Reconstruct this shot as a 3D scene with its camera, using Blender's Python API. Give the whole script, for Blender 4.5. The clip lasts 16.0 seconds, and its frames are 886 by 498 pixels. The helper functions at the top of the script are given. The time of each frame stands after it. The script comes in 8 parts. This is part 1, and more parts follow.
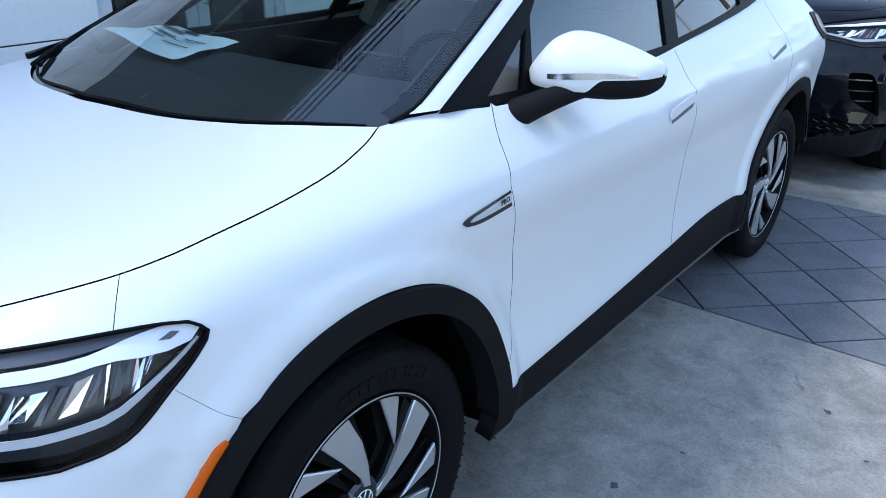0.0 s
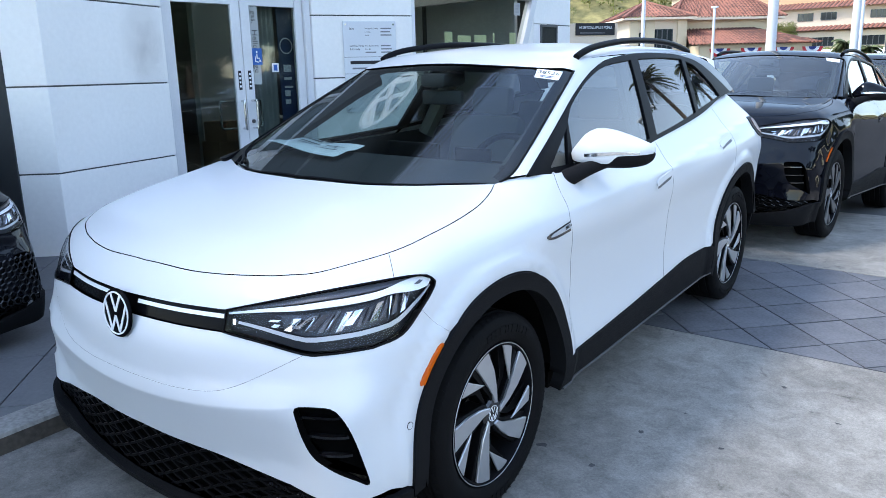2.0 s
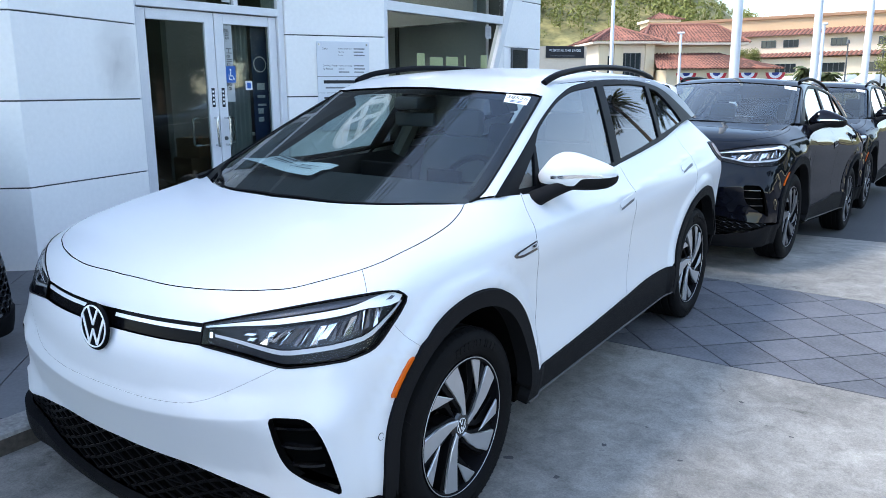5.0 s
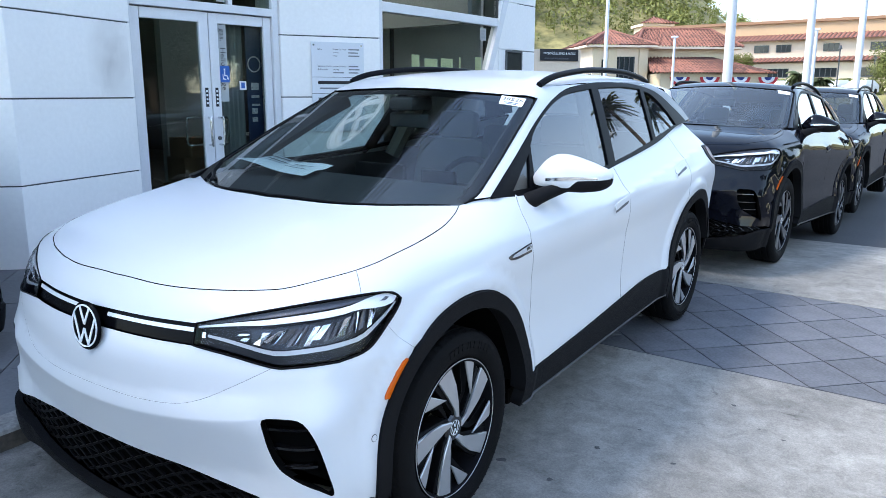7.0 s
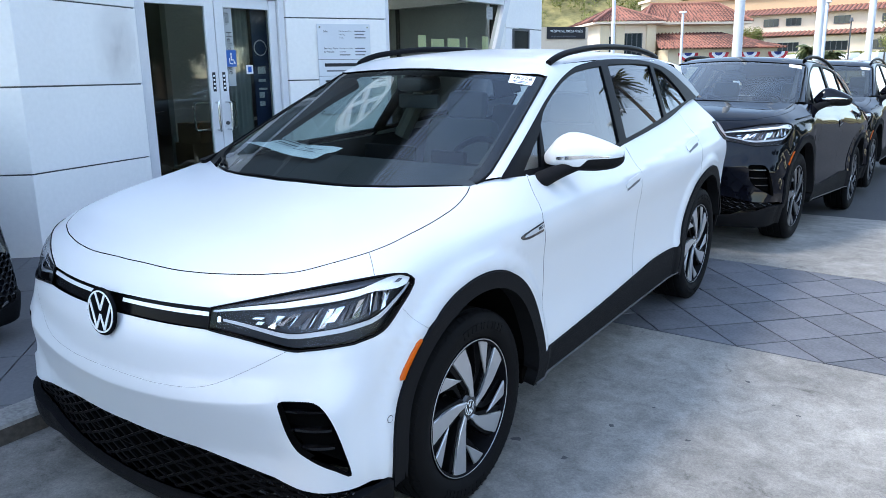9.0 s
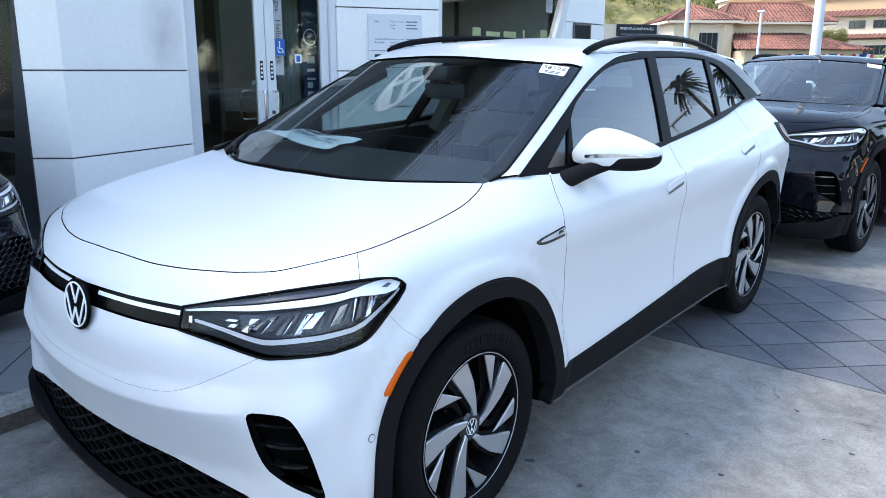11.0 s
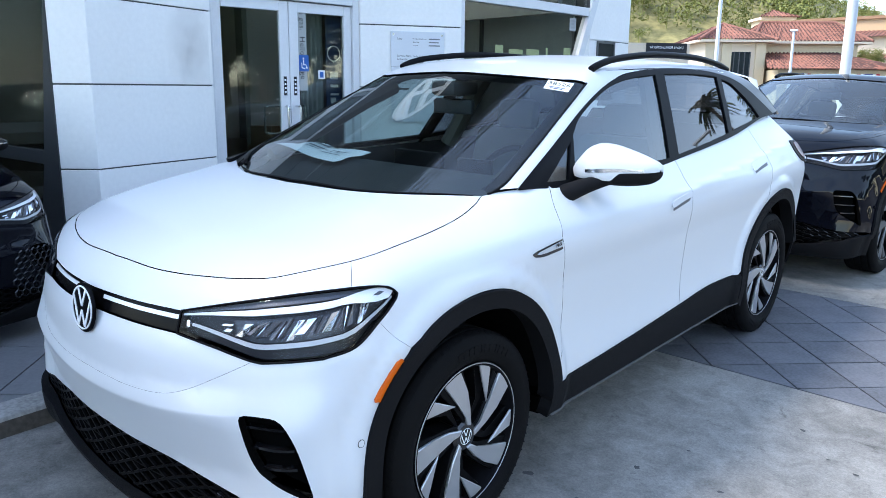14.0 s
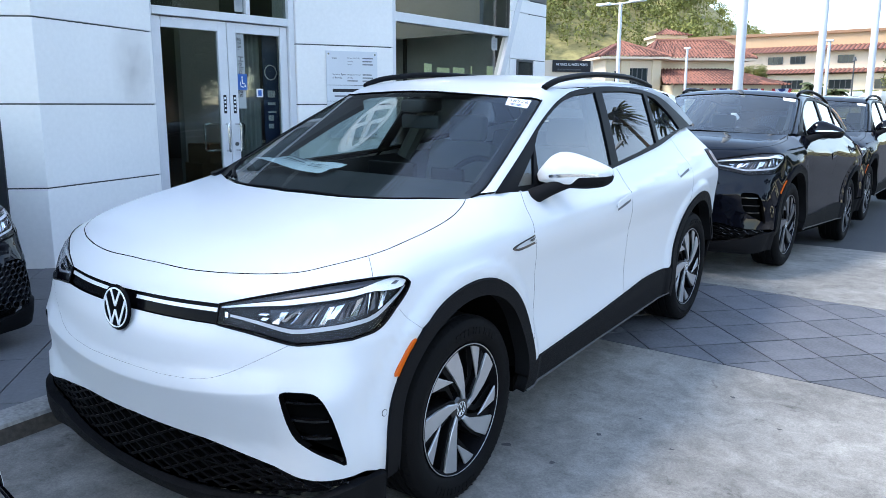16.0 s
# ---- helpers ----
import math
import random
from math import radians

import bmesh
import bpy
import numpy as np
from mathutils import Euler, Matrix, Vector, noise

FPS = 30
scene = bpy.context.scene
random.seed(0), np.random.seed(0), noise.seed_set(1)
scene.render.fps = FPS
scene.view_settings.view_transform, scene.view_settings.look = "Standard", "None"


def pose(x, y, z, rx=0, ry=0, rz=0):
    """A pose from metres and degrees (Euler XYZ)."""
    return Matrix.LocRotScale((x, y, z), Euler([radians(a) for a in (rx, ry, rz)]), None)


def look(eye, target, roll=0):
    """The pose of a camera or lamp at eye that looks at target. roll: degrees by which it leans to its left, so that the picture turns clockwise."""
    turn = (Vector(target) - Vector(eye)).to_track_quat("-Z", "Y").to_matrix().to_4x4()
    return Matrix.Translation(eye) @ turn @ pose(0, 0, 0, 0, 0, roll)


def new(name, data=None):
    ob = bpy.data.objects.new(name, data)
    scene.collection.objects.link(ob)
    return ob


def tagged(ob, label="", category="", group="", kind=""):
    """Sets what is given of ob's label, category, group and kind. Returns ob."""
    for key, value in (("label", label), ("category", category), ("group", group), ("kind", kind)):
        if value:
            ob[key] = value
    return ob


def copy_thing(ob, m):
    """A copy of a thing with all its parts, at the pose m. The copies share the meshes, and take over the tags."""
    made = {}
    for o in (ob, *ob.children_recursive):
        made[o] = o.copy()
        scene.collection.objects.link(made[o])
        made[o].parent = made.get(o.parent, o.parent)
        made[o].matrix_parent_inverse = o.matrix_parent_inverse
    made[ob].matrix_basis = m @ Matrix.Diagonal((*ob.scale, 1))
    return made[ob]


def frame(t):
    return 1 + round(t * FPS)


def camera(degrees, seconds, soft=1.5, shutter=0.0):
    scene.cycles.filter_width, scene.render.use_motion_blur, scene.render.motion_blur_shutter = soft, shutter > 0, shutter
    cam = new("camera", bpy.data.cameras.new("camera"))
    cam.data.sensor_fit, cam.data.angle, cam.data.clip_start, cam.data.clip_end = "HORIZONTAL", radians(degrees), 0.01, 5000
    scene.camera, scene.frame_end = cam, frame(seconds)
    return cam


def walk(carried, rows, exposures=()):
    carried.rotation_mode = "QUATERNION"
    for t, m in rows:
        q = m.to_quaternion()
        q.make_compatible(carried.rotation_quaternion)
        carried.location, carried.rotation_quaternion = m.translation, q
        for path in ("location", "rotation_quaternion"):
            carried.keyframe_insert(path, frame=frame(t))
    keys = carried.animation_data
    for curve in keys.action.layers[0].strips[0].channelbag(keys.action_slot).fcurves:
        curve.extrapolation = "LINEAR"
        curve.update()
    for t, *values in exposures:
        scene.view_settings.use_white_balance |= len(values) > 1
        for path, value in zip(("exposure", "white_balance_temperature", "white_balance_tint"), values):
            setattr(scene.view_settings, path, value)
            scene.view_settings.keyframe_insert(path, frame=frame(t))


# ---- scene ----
# The drive rises gently towards the showroom; SITE is the plane of the drive.
SITE = Matrix.Rotation(radians(2.0), 4, Vector((0.81, 0.57, 0.0)))
cam = camera(60.8, 16.0, soft=0.6)
PATH = [
    (0, (1.839, -0.903, 1.555), (0.693, 0.522, 0.745), 0.1),
    (0.5, (1.912, -1.321, 1.587), (0.831, 0.186, 0.837), -1.9),
    (1, (2.049, -1.652, 1.618), (0.91, -0.134, 0.988), -2.3),
    (1.5, (2.201, -1.852, 1.637), (1.029, -0.33, 1.082), -2.1),
    (2, (2.217, -2.05, 1.638), (1.061, -0.505, 1.115), -1.5),
    (2.5, (2.258, -2.132, 1.655), (1.114, -0.571, 1.151), -1.2),
    (3, (2.269, -2.121, 1.653), (1.132, -0.551, 1.159), -1.1),
    (3.5, (2.25, -2.115, 1.649), (1.124, -0.535, 1.161), -0.9),
    (4, (2.255, -2.125, 1.656), (1.136, -0.54, 1.171), -0.9),
    (4.5, (2.272, -2.13, 1.661), (1.164, -0.535, 1.18), -0.7),
    (7, (2.263, -2.127, 1.657), (1.179, -0.514, 1.184), 0.1),
    (7.5, (2.261, -2.128, 1.655), (1.177, -0.52, 1.166), -0.2),
    (8, (2.252, -2.121, 1.654), (1.167, -0.519, 1.148), -0.6),
    (8.5, (2.245, -2.119, 1.653), (1.157, -0.522, 1.138), -1.0),
    (9, (2.252, -2.131, 1.654), (1.155, -0.542, 1.134), -1.0),
    (9.5, (2.26, -2.129, 1.654), (1.145, -0.553, 1.131), -0.8),
    (9.7, (2.264, -2.112, 1.649), (1.14, -0.544, 1.121), -0.6),
    (11.8, (2.262, -1.528, 1.592), (0.967, -0.096, 1.073), -0.0),
    (12, (2.261, -1.446, 1.592), (0.952, -0.026, 1.073), -0.0),
    (12.5, (2.266, -1.33, 1.594), (0.933, 0.07, 1.079), 0.0),
    (13, (2.379, -1.406, 1.592), (1.044, -0.007, 1.084), 0.1),
    (13.5, (2.458, -1.565, 1.588), (1.138, -0.146, 1.092), 0.3),
    (14, (2.373, -1.786, 1.6), (1.081, -0.338, 1.115), 0.3),
    (14.5, (2.361, -1.943, 1.608), (1.116, -0.453, 1.13), -0.0),
    (15, (2.426, -2.021, 1.586), (1.234, -0.486, 1.114), -0.2),
    (15.5, (2.394, -2.189, 1.613), (1.246, -0.618, 1.15), -0.2),
    (16, (2.378, -2.261, 1.617), (1.262, -0.661, 1.173), 0.1),
]
walk(cam, [(t, SITE @ look(eye, target, roll)) for t, eye, target, roll in PATH], [(0.0, 1.72, 6280, 8), (1.0, 1.88, 6550, 8), (2.0, 1.94, 6700, 9), (11.0, 1.95, 6700, 9), (12.5, 1.95, 6550, 9), (14.2, 2.00, 6650, 9), (16.0, 1.96, 6700, 9)])

# ---- light: hazy sky and a soft sun ----
world = bpy.data.worlds.new("world")
scene.world = world
world.use_nodes = True
wn = world.node_tree.nodes
sky = wn.new("ShaderNodeTexSky")
sky.sky_type, sky.sun_disc = "NISHITA", False
sky.sun_elevation, sky.sun_rotation = radians(52.5), radians(231)
sky.air_density, sky.dust_density, sky.ozone_density = 1.0, 0.25, 1.6
wn["Background"].inputs["Strength"].default_value = 0.15
cloud, coords, veil, haze = wn.new("ShaderNodeTexNoise"), wn.new("ShaderNodeTexCoord"), wn.new("ShaderNodeMapRange"), wn.new("ShaderNodeMix")
cloud.inputs["Scale"].default_value, cloud.inputs["Detail"].default_value, cloud.inputs["Distortion"].default_value = 4.5, 9, 0.4
veil.inputs["From Min"].default_value, veil.inputs["From Max"].default_value, veil.inputs["To Min"].default_value, veil.inputs["To Max"].default_value = 0.38, 0.66, 0.12, 0.85
haze.data_type = "RGBA"
haze.inputs["B"].default_value = (3.35, 4.1, 5.3, 1)
wl = world.node_tree.links.new
wl(coords.outputs["Generated"], cloud.inputs["Vector"])
wl(cloud.outputs["Fac"], veil.inputs["Value"])
high, thin, mixed = wn.new("ShaderNodeSeparateXYZ"), wn.new("ShaderNodeMapRange"), wn.new("ShaderNodeMath")
thin.inputs["To Min"].default_value, thin.inputs["To Max"].default_value = 0.60, 0.34
mixed.operation = "MULTIPLY"
wl(coords.outputs["Generated"], high.inputs[0])
wl(high.outputs["Z"], thin.inputs["Value"])
wl(veil.outputs[0], mixed.inputs[0])
wl(thin.outputs[0], mixed.inputs[1])
wl(mixed.outputs[0], haze.inputs["Factor"])
wl(sky.outputs["Color"], haze.inputs["A"])
wl(haze.outputs["Result"], wn["Background"].inputs["Color"])
sun = new("sun", bpy.data.lights.new("sun", "SUN"))
sun.data.energy, sun.data.angle, sun.data.color = 1.9, radians(24), (1.0, 0.975, 0.94)
sun.matrix_basis = look((-7.8, -6.3, 12.5), (0, 0, 0))


# ---- materials ----
def mat(name, color, rough=0.5, metal=0.0, vary=0.0, scale=6.0, fine=60.0, bump=0.0, coat=0.0, rand=0.0, spec=0.5, stretch=(1, 1, 1), tint=None, streak=0.0):
    """A surface with variation at two scales: broad stains and fine grain, with a fine relief."""
    m = bpy.data.materials.new(name)
    m.use_nodes = True
    nt = m.node_tree
    n, link = nt.nodes, nt.links.new
    b = n["Principled BSDF"]
    b.inputs["Base Color"].default_value = (*color, 1)
    b.inputs["Roughness"].default_value = rough
    b.inputs["Metallic"].default_value = metal
    b.inputs["Specular IOR Level"].default_value = spec
    b.inputs["Coat Weight"].default_value = coat
    b.inputs["Coat Roughness"].default_value = 0.03
    if vary or bump or rand:
        tc = n.new("ShaderNodeTexCoord")
        mp = n.new("ShaderNodeMapping")
        mp.inputs["Scale"].default_value = stretch
        link(tc.outputs["Object"], mp.inputs["Vector"])
        broad, grain = n.new("ShaderNodeTexNoise"), n.new("ShaderNodeTexNoise")
        broad.inputs["Scale"].default_value, broad.inputs["Detail"].default_value = scale, 6
        grain.inputs["Scale"].default_value, grain.inputs["Detail"].default_value = fine, 4
        link(mp.outputs[0], broad.inputs["Vector"])
        link(mp.outputs[0], grain.inputs["Vector"])
        mix = n.new("ShaderNodeMath")
        mix.operation = "MULTIPLY_ADD"
        mix.inputs[1].default_value = 0.45
        link(grain.outputs["Fac"], mix.inputs[0])
        half = n.new("ShaderNodeMath")
        half.operation = "MULTIPLY"
        half.inputs[1].default_value = 0.55
        link(broad.outputs["Fac"], half.inputs[0])
        link(half.outputs[0], mix.inputs[2])
        last = mix.outputs[0]
        if rand:
            oi = n.new("ShaderNodeObjectInfo")
            add = n.new("ShaderNodeMath")
            add.operation = "MULTIPLY_ADD"
            add.inputs[1].default_value = rand
            link(oi.outputs["Random"], add.inputs[0])
            link(last, add.inputs[2])
            sub = n.new("ShaderNodeMath")
            sub.operation = "SUBTRACT"
            sub.inputs[1].default_value = rand / 2
            link(add.outputs[0], sub.inputs[0])
            last = sub.outputs[0]
        ramp = n.new("ShaderNodeValToRGB")
        lo = [max(0.0, c * (1 - vary)) for c in color]
        hi = [min(1.0, c * (1 + vary)) for c in (tint or color)]
        ramp.color_ramp.elements[0].position, ramp.color_ramp.elements[1].position = 0.32, 0.68
        ramp.color_ramp.elements[0].color, ramp.color_ramp.elements[1].color = (*lo, 1), (*hi, 1)
        link(last, ramp.inputs[0])
        link(ramp.outputs[0], b.inputs["Base Color"])
        rr = n.new("ShaderNodeMapRange")
        rr.inputs["To Min"].default_value, rr.inputs["To Max"].default_value = max(0, rough - 0.10 * min(1, vary * 3)), min(1, rough + 0.10 * min(1, vary * 3))
        link(broad.outputs["Fac"], rr.inputs["Value"])
        link(rr.outputs[0], b.inputs["Roughness"])
        if bump:
            bp = n.new("ShaderNodeBump")
            bp.inputs["Strength"].default_value, bp.inputs["Distance"].default_value = bump, 0.004
            link(grain.outputs["Fac"], bp.inputs["Height"])
            link(bp.outputs[0], b.inputs["Normal"])
    return m


def worn_concrete(name, color):
    """Drive slab: cloudy stains, blotches, worn speckle, a rough skin; gutter dirt and shade painted dark towards the
    kerb.
    """
    m = bpy.data.materials.new(name)
    m.use_nodes = True
    n, link = m.node_tree.nodes, m.node_tree.links.new
    b = n["Principled BSDF"]
    b.inputs["Roughness"].default_value, b.inputs["Specular IOR Level"].default_value = 0.88, 0.3
    tc = n.new("ShaderNodeTexCoord")

    def grey(scale, detail, rough, lo, hi, out_lo, out_hi, warp=0.0):
        t, r = n.new("ShaderNodeTexNoise"), n.new("ShaderNodeMapRange")
        t.inputs["Scale"].default_value, t.inputs["Detail"].default_value, t.inputs["Roughness"].default_value, t.inputs["Distortion"].default_value = scale, detail, rough, warp
        r.inputs["From Min"].default_value, r.inputs["From Max"].default_value, r.inputs["To Min"].default_value, r.inputs["To Max"].default_value = lo, hi, out_lo, out_hi
        link(tc.outputs["Object"], t.inputs["Vector"])
        link(t.outputs["Fac"], r.inputs["Value"])
        return t, r.outputs[0]
    broad = grey(0.55, 4, 0.55, 0.36, 0.64, 0.74, 1.14, 0.6)[1]
    blotch = grey(7.0, 12, 0.74, 0.34, 0.66, 0.68, 1.22, 0.4)[1]
    fine_t, fine = grey(95.0, 6, 0.8, 0.34, 0.66, 0.76, 1.20)
    spots = grey(4.0, 8, 0.72, 0.62, 0.70, 1.0, 0.50, 0.5)[1]
    # Darkens towards the kerb: gutter dirt, with the kerb-side shade put into the colour.
    place, wash, darkening = n.new("ShaderNodeSeparateXYZ"), n.new("ShaderNodeMath"), n.new("ShaderNodeMapRange")
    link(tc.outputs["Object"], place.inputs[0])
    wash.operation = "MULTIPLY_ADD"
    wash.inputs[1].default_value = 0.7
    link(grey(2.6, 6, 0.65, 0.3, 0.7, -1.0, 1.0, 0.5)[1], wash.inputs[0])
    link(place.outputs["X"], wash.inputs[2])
    darkening.inputs["From Min"].default_value, darkening.inputs["From Max"].default_value, darkening.inputs["To Min"].default_value = -1.3, 0.3, 0.50
    link(wash.outputs[0], darkening.inputs["Value"])
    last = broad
    for q in (blotch, fine, spots, darkening.outputs[0]):
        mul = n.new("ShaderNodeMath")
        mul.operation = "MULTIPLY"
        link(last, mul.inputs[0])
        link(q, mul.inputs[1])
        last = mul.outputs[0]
    tone = n.new("ShaderNodeMix")
    tone.data_type, tone.blend_type = "RGBA", "MULTIPLY"
    tone.inputs["Factor"].default_value = 1.0
    tone.inputs["A"].default_value = (*color, 1)
    link(last, tone.inputs["B"])
    link(tone.outputs["Result"], b.inputs["Base Color"])
    bp = n.new("ShaderNodeBump")
    bp.inputs["Strength"].default_value, bp.inputs["Distance"].default_value = 0.35, 0.004
    link(fine_t.outputs["Fac"], bp.inputs["Height"])
    link(bp.outputs[0], b.inputs["Normal"])
    return m


def glass(name, tint, f0=0.075, rough=0.0):
    """Thin tinted glazing: see-through, with a mirror on top that grows at grazing angles."""
    m = bpy.data.materials.new(name)
    m.use_nodes = True
    n, link = m.node_tree.nodes, m.node_tree.links.new
    n.remove(n["Principled BSDF"])
    tr, gl, mx, lw = n.new("ShaderNodeBsdfTransparent"), n.new("ShaderNodeBsdfGlossy"), n.new("ShaderNodeMixShader"), n.new("ShaderNodeLayerWeight")
    tr.inputs[0].default_value = (*tint, 1)
    gl.inputs["Roughness"].default_value = rough
    gl.inputs["Color"].default_value = (1, 1, 1, 1)
    lw.inputs["Blend"].default_value = 0.5
    power, gain = n.new("ShaderNodeMath"), n.new("ShaderNodeMath")
    power.operation, gain.operation = "POWER", "MULTIPLY_ADD"
    power.inputs[1].default_value = 5.0
    gain.inputs[1].default_value, gain.inputs[2].default_value = 1 - f0, f0
    link(lw.outputs["Facing"], power.inputs[0])
    link(power.outputs[0], gain.inputs[0])
    link(gain.outputs[0], mx.inputs[0])
    link(tr.outputs[0], mx.inputs[1])
    link(gl.outputs[0], mx.inputs[2])
    link(mx.outputs[0], n["Material Output"].inputs["Surface"])
    return m


